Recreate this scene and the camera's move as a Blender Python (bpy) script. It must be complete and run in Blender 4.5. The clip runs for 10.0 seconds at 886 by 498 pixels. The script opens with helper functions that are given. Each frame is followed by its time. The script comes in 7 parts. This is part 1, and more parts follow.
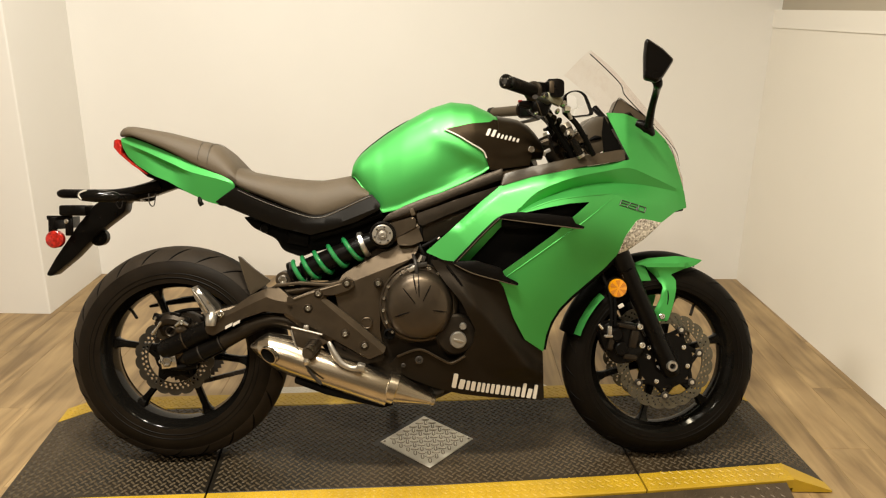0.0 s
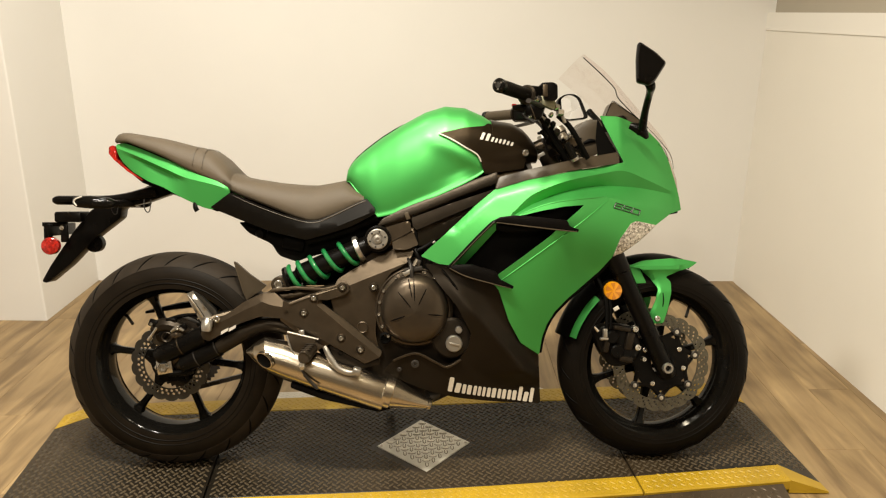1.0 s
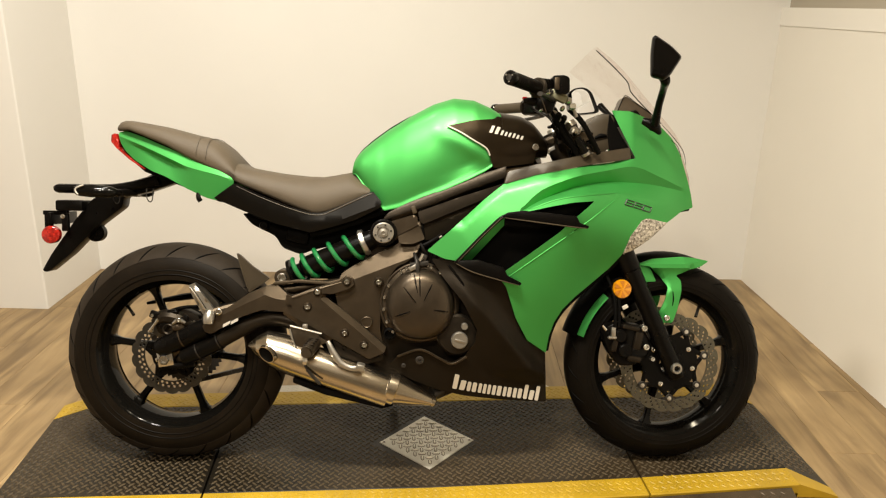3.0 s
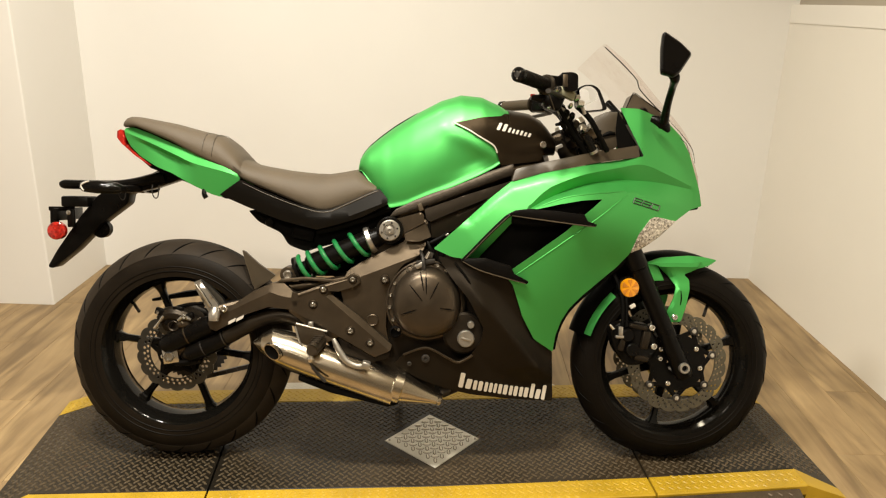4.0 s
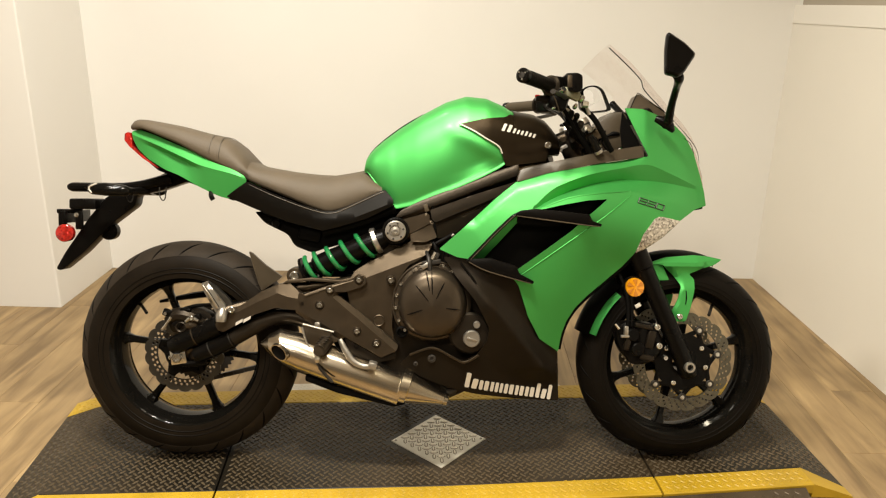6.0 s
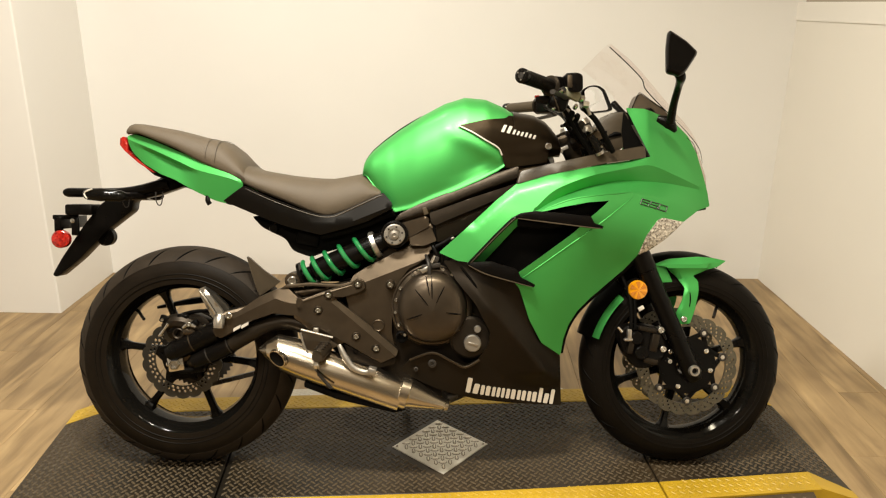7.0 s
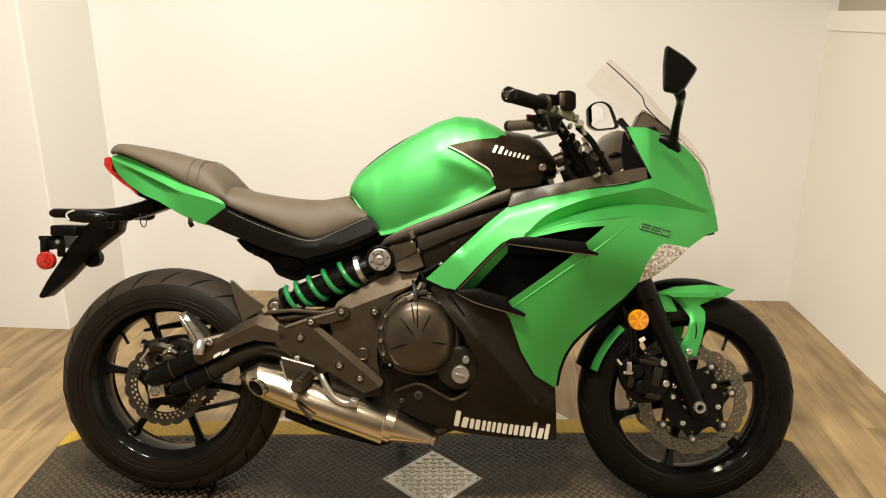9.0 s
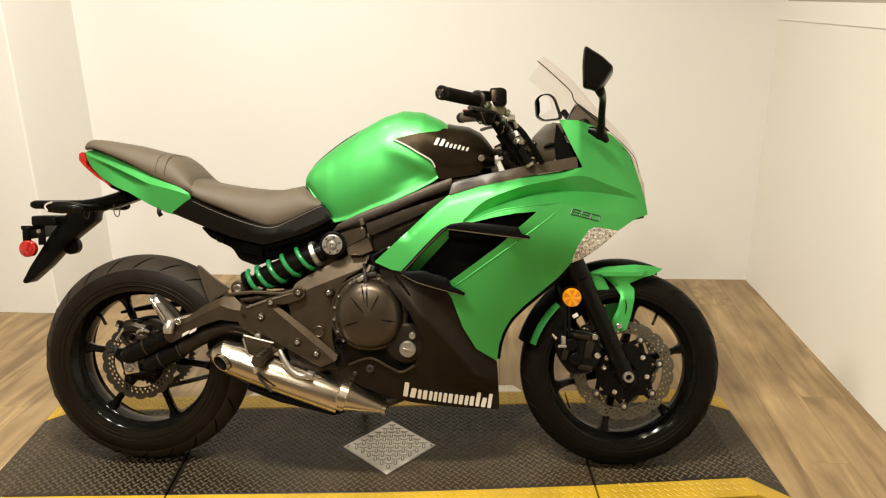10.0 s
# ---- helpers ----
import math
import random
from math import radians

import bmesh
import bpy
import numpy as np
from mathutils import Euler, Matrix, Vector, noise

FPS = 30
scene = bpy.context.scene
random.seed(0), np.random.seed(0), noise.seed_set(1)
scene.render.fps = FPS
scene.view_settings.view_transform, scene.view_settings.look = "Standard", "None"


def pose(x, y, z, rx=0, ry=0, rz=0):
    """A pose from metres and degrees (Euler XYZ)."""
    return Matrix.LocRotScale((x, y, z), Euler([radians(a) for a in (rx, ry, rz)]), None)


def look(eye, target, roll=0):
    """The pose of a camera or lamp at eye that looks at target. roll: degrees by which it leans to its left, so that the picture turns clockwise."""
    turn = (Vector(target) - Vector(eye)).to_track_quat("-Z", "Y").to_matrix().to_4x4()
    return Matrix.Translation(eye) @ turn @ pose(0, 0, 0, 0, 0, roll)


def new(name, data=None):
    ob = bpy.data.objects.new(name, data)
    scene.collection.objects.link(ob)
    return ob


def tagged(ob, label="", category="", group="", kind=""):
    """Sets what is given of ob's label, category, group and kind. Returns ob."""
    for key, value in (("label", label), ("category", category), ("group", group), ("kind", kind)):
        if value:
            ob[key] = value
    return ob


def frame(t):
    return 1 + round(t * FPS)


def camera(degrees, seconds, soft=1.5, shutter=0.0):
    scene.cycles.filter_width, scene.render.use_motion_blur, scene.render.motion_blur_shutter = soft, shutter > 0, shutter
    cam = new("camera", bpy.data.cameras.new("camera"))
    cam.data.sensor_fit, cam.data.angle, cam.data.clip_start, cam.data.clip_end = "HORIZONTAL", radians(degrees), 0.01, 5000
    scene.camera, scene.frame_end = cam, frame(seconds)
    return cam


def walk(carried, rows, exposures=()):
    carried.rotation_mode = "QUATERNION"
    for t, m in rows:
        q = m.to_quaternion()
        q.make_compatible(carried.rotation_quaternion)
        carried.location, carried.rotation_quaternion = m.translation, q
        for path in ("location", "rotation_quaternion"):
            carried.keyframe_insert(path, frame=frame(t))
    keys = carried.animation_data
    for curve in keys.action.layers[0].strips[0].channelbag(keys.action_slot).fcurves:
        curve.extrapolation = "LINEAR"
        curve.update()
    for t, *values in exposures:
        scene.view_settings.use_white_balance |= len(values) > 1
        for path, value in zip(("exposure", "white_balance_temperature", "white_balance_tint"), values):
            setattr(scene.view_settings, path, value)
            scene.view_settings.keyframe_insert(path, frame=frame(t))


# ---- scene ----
cam = camera(61.4, 10.0, soft=1.2)
PATH = [
    (0, (0.056, -2.015, 1.259), (0.061, -0.113, 0.641), 0.9),
    (0.5, (0.066, -2.02, 1.259), (0.071, -0.115, 0.651), 0.56),
    (1, (0.065, -2.019, 1.259), (0.074, -0.113, 0.652), 0.54),
    (1.5, (0.059, -2.01, 1.257), (0.072, -0.105, 0.647), 0.57),
    (2, (0.057, -1.997, 1.252), (0.069, -0.093, 0.64), 1.1),
    (2.5, (0.057, -1.99, 1.255), (0.064, -0.088, 0.635), 1.23),
    (4, (0.052, -1.97, 1.253), (0.039, -0.074, 0.618), 1.46),
    (4.5, (0.051, -1.973, 1.256), (0.038, -0.077, 0.619), 1.4),
    (5, (0.053, -1.98, 1.259), (0.042, -0.079, 0.638), 1.29),
    (6.5, (0.044, -1.981, 1.247), (0.017, -0.083, 0.616), 1.05),
    (7, (0.058, -1.953, 1.248), (0.024, -0.054, 0.622), 0.57),
    (7.5, (0.095, -1.903, 1.242), (0.022, -0.008, 0.608), -0.23),
    (8, (0.152, -1.8165, 1.2425), (0.066, 0.075, 0.5995), 1.27),
    (8.5, (0.1645, -1.7755, 1.234), (0.0165, 0.1105, 0.5845), 0.82),
    (9, (0.19, -1.846, 1.2595), (0.0445, 0.056, 0.6565), -0.02),
    (9.5, (0.251, -1.9695, 1.306), (0.0985, -0.0785, 0.673), -0.05),
    (10, (0.352, -1.987, 1.3125), (0.199, -0.1005, 0.6665), -0.71),
]
walk(cam, [(t, look(eye, target, roll)) for t, eye, target, roll in PATH],
     [(0, 0.22, 6620, 10), (2.5, 0.23, 6620, 10), (4.5, 0.28, 6560, 10), (7.5, 0.31, 6480, 10), (9.0, 0.36, 6350, 11), (10.0, 0.38, 6380, 10)])

# ---------------- world and lights ----------------
world = bpy.data.worlds.new("world")
scene.world = world
world.use_nodes = True
world.node_tree.nodes["Background"].inputs[0].default_value = (1.0, 0.9, 0.78, 1)
world.node_tree.nodes["Background"].inputs[1].default_value = 0.05


def unseen_ceiling_lamp(x, y, power, size, colour=(1.0, 0.905, 0.745), z=2.62):
    lamp = bpy.data.lights.new("unseen_ceiling_lamp", "AREA")
    lamp.shape, lamp.size, lamp.energy, lamp.color = "DISK", size, power, colour
    ob = new("unseen_ceiling_lamp", lamp)
    ob.location = (x, y, z)
    return ob


# Unseen lamp, added to brighten the floor behind the motorcycle.
unseen_ceiling_lamp(-0.85, 0.30, 15, 0.20, (1.0, 0.950, 0.850))
unseen_ceiling_lamp(-0.72, -0.90, 43, 0.20, (1.0, 0.958, 0.865))
unseen_ceiling_lamp(-0.14, -0.90, 46, 0.20, (1.0, 0.926, 0.770))
unseen_ceiling_lamp(0.42, -0.95, 11, 0.20, (1.0, 0.885, 0.650))
# Two unseen lamps added as fill from the camera's side.
unseen_ceiling_lamp(-0.5, -2.6, 36, 0.20)
unseen_ceiling_lamp(-0.5, -4.9, 4, 0.20)



# ---------------- materials ----------------


def material(name, colour, rough=0.5, metal=0.0, coat=0.0, vary=0.12, scale=12.0, bump=0.0, bump_scale=300.0, rough_vary=0.1, spec=0.5, coat_rough=0.08):
    m = bpy.data.materials.new(name)
    m.use_nodes = True
    n, l = m.node_tree.nodes, m.node_tree.links
    b = n["Principled BSDF"]
    b.inputs["Metallic"].default_value = metal
    b.inputs["Coat Weight"].default_value = coat
    b.inputs["Coat Roughness"].default_value = coat_rough
    b.inputs["Specular IOR Level"].default_value = spec
    co = n.new("ShaderNodeTexCoord")
    big = n.new("ShaderNodeTexNoise")
    big.inputs["Scale"].default_value = scale
    big.inputs["Detail"].default_value = 6
    l.new(co.outputs["Object"], big.inputs["Vector"])
    mix = n.new("ShaderNodeMix")
    mix.data_type = "RGBA"
    mix.inputs[6].default_value = (*[c * (1 - vary) for c in colour], 1)
    mix.inputs[7].default_value = (*[min(1, c * (1 + vary)) for c in colour], 1)
    l.new(big.outputs["Fac"], mix.inputs[0])
    l.new(mix.outputs[2], b.inputs["Base Color"])
    rr = n.new("ShaderNodeMapRange")
    rr.inputs["To Min"].default_value = max(0.02, rough * (1 - rough_vary))
    rr.inputs["To Max"].default_value = min(1, rough * (1 + rough_vary))
    l.new(big.outputs["Fac"], rr.inputs["Value"])
    l.new(rr.outputs["Result"], b.inputs["Roughness"])
    if bump:
        fine = n.new("ShaderNodeTexNoise")
        fine.inputs["Scale"].default_value = bump_scale
        fine.inputs["Detail"].default_value = 3
        l.new(co.outputs["Object"], fine.inputs["Vector"])
        bp = n.new("ShaderNodeBump")
        bp.inputs["Strength"].default_value = bump
        bp.inputs["Distance"].default_value = 0.001
        l.new(fine.outputs["Fac"], bp.inputs["Height"])
        l.new(bp.outputs["Normal"], b.inputs["Normal"])
    return m


M = {
    "wall": material("wall_paint", (0.768, 0.752, 0.722), 0.62, vary=0.03, scale=2.5, bump=0.08, bump_scale=220),
    # Same wall paint, yellowed for the warmer light on this side.
    "wall_warm_lit": material("wall_paint_warm_lit", (0.775, 0.745, 0.68), 0.62, vary=0.03, scale=2.5, bump=0.08, bump_scale=220),
    # Darkened wall paint: shade over the trim, and a dim wall behind.
    "wall_dimmed": material("wall_paint_dimmed", (0.385, 0.345, 0.275), 0.62, vary=0.03, scale=2, bump=0.08, bump_scale=220),
    "trim": material("trim_paint", (0.80, 0.775, 0.72), 0.5, vary=0.02, scale=3),
    "ceiling": material("ceiling_paint", (0.75, 0.72, 0.66), 0.8, vary=0.02, scale=2),
    "green": material("green_metallic_paint", (0.057, 0.362, 0.078), 0.48, metal=0.62, coat=0.08, vary=0.05, scale=900, rough_vary=0.15, coat_rough=0.2),
    "black": material("black_plastic", (0.0028, 0.0023, 0.0019), 0.28, vary=0.2, scale=25, bump=0.12, bump_scale=900, spec=0.10),
    "black_satin": material("satin_black_paint", (0.0034, 0.0027, 0.0020), 0.34, vary=0.2, scale=25, bump=0.06, bump_scale=900, spec=0.15),
    "black_gloss": material("gloss_black_paint", (0.004, 0.0036, 0.003), 0.10, coat=0.0, spec=0.13, vary=0.2, scale=20),
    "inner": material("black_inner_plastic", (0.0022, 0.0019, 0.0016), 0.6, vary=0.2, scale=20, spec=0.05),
    "frame": material("dark_grey_frame_paint", (0.074, 0.0565, 0.0385), 0.40, metal=0.88, vary=0.30, scale=30, bump=0.18, bump_scale=700, spec=0.35),
    "engine": material("black_engine_paint", (0.024, 0.0185, 0.0130), 0.38, metal=0.65, vary=0.2, scale=35, bump=0.15, bump_scale=800, spec=0.2),
    "seat": material("grey_seat_vinyl", (0.084, 0.065, 0.044), 0.56, vary=0.18, scale=18, bump=0.4, bump_scale=1100, spec=0.26),
    "tyre": material("tyre_rubber", (0.0050, 0.0038, 0.0027), 0.46, vary=0.40, scale=14, bump=0.2, bump_scale=500, spec=0.06),
    "tread": material("dusty_tread_rubber", (0.0240, 0.0180, 0.0125), 0.62, vary=0.45, scale=22, bump=0.3, bump_scale=420, spec=0.12),
    "steel": material("brushed_steel", (0.52, 0.50, 0.47), 0.36, metal=1.0, vary=0.15, scale=60),
    "chrome": material("bright_bolt_steel", (0.60, 0.58, 0.54), 0.24, metal=1.0, vary=0.2, scale=60),
    "alloy": material("cast_alloy", (0.40, 0.375, 0.335), 0.36, metal=0.9, vary=0.15, scale=40),
    "disc": material("brake_disc_steel", (0.072, 0.068, 0.060), 0.34, metal=0.9, vary=0.3, scale=50),
    "dark_steel": material("dark_chain_steel", (0.05, 0.045, 0.04), 0.45, metal=0.8, vary=0.3, scale=60),
    "spring": material("green_spring_paint", (0.010, 0.150, 0.040), 0.30, coat=0.3, vary=0.08, scale=40),
    "amber": material("amber_lens", (0.62, 0.25, 0.004), 0.16, coat=0.8, vary=0.2, scale=150),
    "amber_shaded": material("amber_lens_shaded", (0.44, 0.15, 0.003), 0.16, coat=0.8, vary=0.12, scale=150),
    "yellow": material("yellow_floor_paint", (0.42, 0.265, 0.014), 0.44, vary=0.32, scale=9, bump=0.3, bump_scale=200),
    "mat": material("black_tread_plate", (0.0092, 0.0070, 0.0042), 0.38, vary=0.5, scale=4, bump=0.2, bump_scale=300, rough_vary=0.35, spec=0.30),
    # Worn lugs, painted lighter still for the light they catch.
    "mat_lug": material("worn_lit_tread_lug", (0.074, 0.0555, 0.0335), 0.42, vary=0.6, scale=3, rough_vary=0.3, spec=0.18),
    "plate_lug": material("bright_tread_lug", (0.72, 0.685, 0.61), 0.40, metal=0.7, vary=0.25, scale=30),
    "plate": material("silver_tread_plate", (0.58, 0.555, 0.49), 0.42, metal=0.5, vary=0.2, scale=25, bump=0.2, bump_scale=260),
    "lug_shade": material("grey_brown_lug_shade", (0.13, 0.105, 0.075), 0.6, vary=0.3, scale=40),
    # Steel plate with the wood floor's reflection put into its colour.
    "plate_wood_reflect": material("tread_plate_wood_reflect", (0.085, 0.062, 0.040), 0.38, metal=0.5, vary=0.35, scale=14, bump=0.2, bump_scale=260),
    "silver_print": material("silver_lettering", (0.66, 0.62, 0.55), 0.35, metal=0.3, vary=0.08, scale=60),
    "grey_print": material("grey_lettering", (0.012, 0.018, 0.013), 0.35, vary=0.08, scale=60),
    "mirror": material("mirror_glass", (0.9, 0.9, 0.9), 0.03, metal=1.0, vary=0.01),
    "brown": material("brown_grey_plastic", (0.058, 0.044, 0.028), 0.40, vary=0.12, scale=20, bump=0.2, bump_scale=900, spec=0.2),
    "cowl": material("dark_cowl_plastic", (0.044, 0.033, 0.021), 0.34, vary=0.25, scale=20, bump=0.2, bump_scale=700, spec=0.3),
    "perch": material("grey_green_alloy", (0.21, 0.205, 0.135), 0.40, metal=0.6, vary=0.15, scale=40),
    "spark_black": material("metallic_black_paint", (0.0145, 0.0106, 0.0066), 0.40, metal=0.6, vary=0.2, scale=25, bump=0.08, bump_scale=900, spec=0.2),
    # Lighter steel for the front discs.
    "disc_bright": material("pale_brake_disc_steel", (0.120, 0.110, 0.085), 0.33, metal=0.9, vary=0.3, scale=50),
    "sidewall": material("dusty_tyre_sidewall", (0.0088, 0.0063, 0.0040), 0.48, vary=0.6, scale=16, bump=0.2, bump_scale=500, spec=0.06),
    "clutch": material("grey_clutch_cover_paint", (0.065, 0.0500, 0.0350), 0.34, metal=0.80, vary=0.2, scale=35, bump=0.14, bump_scale=800, spec=0.4),
    "bronze": material("dark_bronze_tank_cover", (0.022, 0.0150, 0.0080), 0.33, metal=0.7, coat=0.0, vary=0.1, scale=30, spec=0.2),
}


def stainless():
    """Stainless sheet with fine brushing round the can, its base warmed for the reflected floor."""
    m = material("stainless_muffler", (0.50, 0.445, 0.360), 0.22, metal=1.0, vary=0.10, scale=10)
    n, l = m.node_tree.nodes, m.node_tree.links
    b = n["Principled BSDF"]
    co = n.new("ShaderNodeTexCoord")
    mp = n.new("ShaderNodeMapping")
    mp.inputs["Scale"].default_value = (30, 900, 900)
    l.new(co.outputs["Object"], mp.inputs["Vector"])
    no = n.new("ShaderNodeTexNoise")
    no.inputs["Scale"].default_value = 1.0
    l.new(mp.outputs["Vector"], no.inputs["Vector"])
    bp = n.new("ShaderNodeBump")
    bp.inputs["Strength"].default_value = 0.05
    bp.inputs["Distance"].default_value = 0.001
    l.new(no.outputs["Fac"], bp.inputs["Height"])
    l.new(bp.outputs["Normal"], b.inputs["Normal"])
    return m


M["stainless"] = stainless()


def facets(name, dark, light, size, rough):
    """Moulded lens: small prism facets, their glints painted as uneven light and dark colours."""
    m = bpy.data.materials.new(name)
    m.use_nodes = True
    n, l = m.node_tree.nodes, m.node_tree.links
    b = n["Principled BSDF"]
    co, vo, ra = n.new("ShaderNodeTexCoord"), n.new("ShaderNodeTexVoronoi"), n.new("ShaderNodeValToRGB")
    vo.inputs["Scale"].default_value = size
    l.new(co.outputs["Object"], vo.inputs["Vector"])
    l.new(vo.outputs["Color"], ra.inputs["Fac"])
    ra.color_ramp.elements[0].color, ra.color_ramp.elements[1].color = (*dark, 1), (*light, 1)
    l.new(ra.outputs["Color"], b.inputs["Base Color"])
    bp = n.new("ShaderNodeBump")
    bp.inputs["Strength"].default_value, bp.inputs["Distance"].default_value = 0.6, 0.002
    l.new(vo.outputs["Distance"], bp.inputs["Height"])
    l.new(bp.outputs["Normal"], b.inputs["Normal"])
    b.inputs["Roughness"].default_value = rough
    b.inputs["Coat Weight"].default_value = 0.8
    b.inputs["Metallic"].default_value = 0.25
    return m


M["lens"] = facets("moulded_clear_lens", (0.05, 0.035, 0.02), (0.80, 0.74, 0.64), 210, 0.10)
M["headlamp"] = facets("headlight_lens", (0.30, 0.25, 0.20), (0.62, 0.56, 0.48), 30, 0.08)
M["red"] = facets("moulded_red_lens", (0.17, 0.005, 0.004), (0.56, 0.022, 0.013), 170, 0.15)


def screen_glass():
    m = bpy.data.materials.new("clear_screen_plastic")
    m.use_nodes = True
    n, l = m.node_tree.nodes, m.node_tree.links
    n.remove(n["Principled BSDF"])
    out = n["Material Output"]
    tr = n.new("ShaderNodeBsdfTransparent")
    tr.inputs[0].default_value = (0.965, 0.938, 0.928, 1)
    gl = n.new("ShaderNodeBsdfGlossy")
    gl.inputs["Roughness"].default_value = 0.04
    fr = n.new("ShaderNodeFresnel")
    fr.inputs["IOR"].default_value = 1.25
    mx = n.new("ShaderNodeMixShader")
    half = n.new("ShaderNodeMath")
    half.operation = "MULTIPLY"
    half.use_clamp = True
    half.inputs[1].default_value = 0.07
    l.new(fr.outputs[0], half.inputs[0])
    l.new(half.outputs[0], mx.inputs[0])
    l.new(tr.outputs[0], mx.inputs[1])
    l.new(gl.outputs[0], mx.inputs[2])
    l.new(mx.outputs[0], out.inputs["Surface"])
    return m


M["glass"] = screen_glass()


def plank_wood():
    """Greyed oak vinyl plank: long grain, each plank with its own tone."""
    m = bpy.data.materials.new("vinyl_plank")
    m.use_nodes = True
    n, l = m.node_tree.nodes, m.node_tree.links
    b = n["Principled BSDF"]
    co, info = n.new("ShaderNodeTexCoord"), n.new("ShaderNodeObjectInfo")
    off = n.new("ShaderNodeVectorMath")
    off.operation = "MULTIPLY_ADD"
    off.inputs[1].default_value = (1, 1, 1)
    sc = n.new("ShaderNodeVectorMath")
    sc.operation = "SCALE"
    sc.inputs[0].default_value = (37, 91, 13)
    l.new(info.outputs["Random"], sc.inputs["Scale"])
    l.new(co.outputs["Object"], off.inputs[0])
    l.new(sc.outputs[0], off.inputs[2])
    mp = n.new("ShaderNodeMapping")
    mp.inputs["Scale"].default_value = (20, 2.0, 1)
    l.new(off.outputs[0], mp.inputs["Vector"])
    grain = n.new("ShaderNodeTexNoise")
    grain.inputs["Scale"].default_value = 1.0
    grain.inputs["Detail"].default_value = 8
    grain.inputs["Distortion"].default_value = 0.9
    l.new(mp.outputs[0], grain.inputs["Vector"])
    blot = n.new("ShaderNodeTexNoise")
    blot.inputs["Scale"].default_value = 5.0
    l.new(off.outputs[0], blot.inputs["Vector"])
    ramp = n.new("ShaderNodeValToRGB")
    ramp.color_ramp.elements[0].position, ramp.color_ramp.elements[1].position = 0.30, 0.72
    ramp.color_ramp.elements[0].color = (0.195, 0.128, 0.060, 1)
    ramp.color_ramp.elements[1].color = (0.435, 0.304, 0.150, 1)
    l.new(grain.outputs["Fac"], ramp.inputs["Fac"])
    hs = n.new("ShaderNodeHueSaturation")
    mr = n.new("ShaderNodeMapRange")
    mr.inputs["To Min"].default_value, mr.inputs["To Max"].default_value = 0.92, 1.07
    l.new(info.outputs["Random"], mr.inputs["Value"])
    l.new(mr.outputs[0], hs.inputs["Value"])
    l.new(ramp.outputs["Color"], hs.inputs["Color"])
    mx = n.new("ShaderNodeMix")
    mx.data_type, mx.blend_type = "RGBA", "MULTIPLY"
    mx.inputs[0].default_value = 0.45
    l.new(hs.outputs["Color"], mx.inputs[6])
    r2 = n.new("ShaderNodeValToRGB")
    r2.color_ramp.elements[0].color, r2.color_ramp.elements[1].color = (0.5, 0.45, 0.4, 1), (1, 1, 1, 1)
    r2.color_ramp.elements[0].position, r2.color_ramp.elements[1].position = 0.3, 0.65
    l.new(blot.outputs["Fac"], r2.inputs["Fac"])
    l.new(r2.outputs["Color"], mx.inputs[7])
    l.new(mx.outputs[2], b.inputs["Base Color"])
    b.inputs["Roughness"].default_value = 0.46
    bp = n.new("ShaderNodeBump")
    bp.inputs["Strength"].default_value, bp.inputs["Distance"].default_value = 0.15, 0.001
    l.new(grain.outputs["Fac"], bp.inputs["Height"])
    l.new(bp.outputs["Normal"], b.inputs["Normal"])
    return m


M["plank"] = plank_wood()


def dusty_mat():
    """Black tread plate with brown dust trodden into it and a few rust specks."""
    m = M["mat"]
    n, l = m.node_tree.nodes, m.node_tree.links
    b = n["Principled BSDF"]
    black = b.inputs["Base Color"].links[0].from_socket
    co = n.new("ShaderNodeTexCoord")
    for size, lo, hi, colour, amount in ((2.2, 0.42, 0.68, (0.055, 0.037, 0.020, 1), 0.60), (9.0, 0.68, 0.78, (0.16, 0.055, 0.014, 1), 0.6)):
        no, mr, mx = n.new("ShaderNodeTexNoise"), n.new("ShaderNodeMapRange"), n.new("ShaderNodeMix")
        no.inputs["Scale"].default_value, no.inputs["Detail"].default_value = size, 8
        mr.inputs["From Min"].default_value, mr.inputs["From Max"].default_value, mr.inputs["To Max"].default_value = lo, hi, amount
        mx.data_type = "RGBA"
        mx.inputs[7].default_value = colour
        l.new(co.outputs["Object"], no.inputs["Vector"])
        l.new(no.outputs["Fac"], mr.inputs["Value"])
        l.new(mr.outputs[0], mx.inputs[0])
        l.new(black, mx.inputs[6])
        black = mx.outputs[2]
    l.new(black, b.inputs["Base Color"])


dusty_mat()

# ---------------- mesh helpers ----------------
from mathutils import geometry


def part(name, bm, mat, parent=None, label="", smooth=35):
    """Links a bmesh as one mesh object under a thing or a part."""
    bmesh.ops.recalc_face_normals(bm, faces=bm.faces)
    data = bpy.data.meshes.new(name)
    for f in bm.faces:
        f.smooth = smooth > 0
    if smooth:
        for e in bm.edges:
            if len(e.link_faces) == 2 and e.calc_face_angle(0) > radians(smooth):
                e.smooth = False
    bm.to_mesh(data)
    bm.free()
    data.materials.append(mat)
    ob = new(name, data)
    if parent:
        ob.parent = parent
    if label:
        ob["label"] = label
    return ob


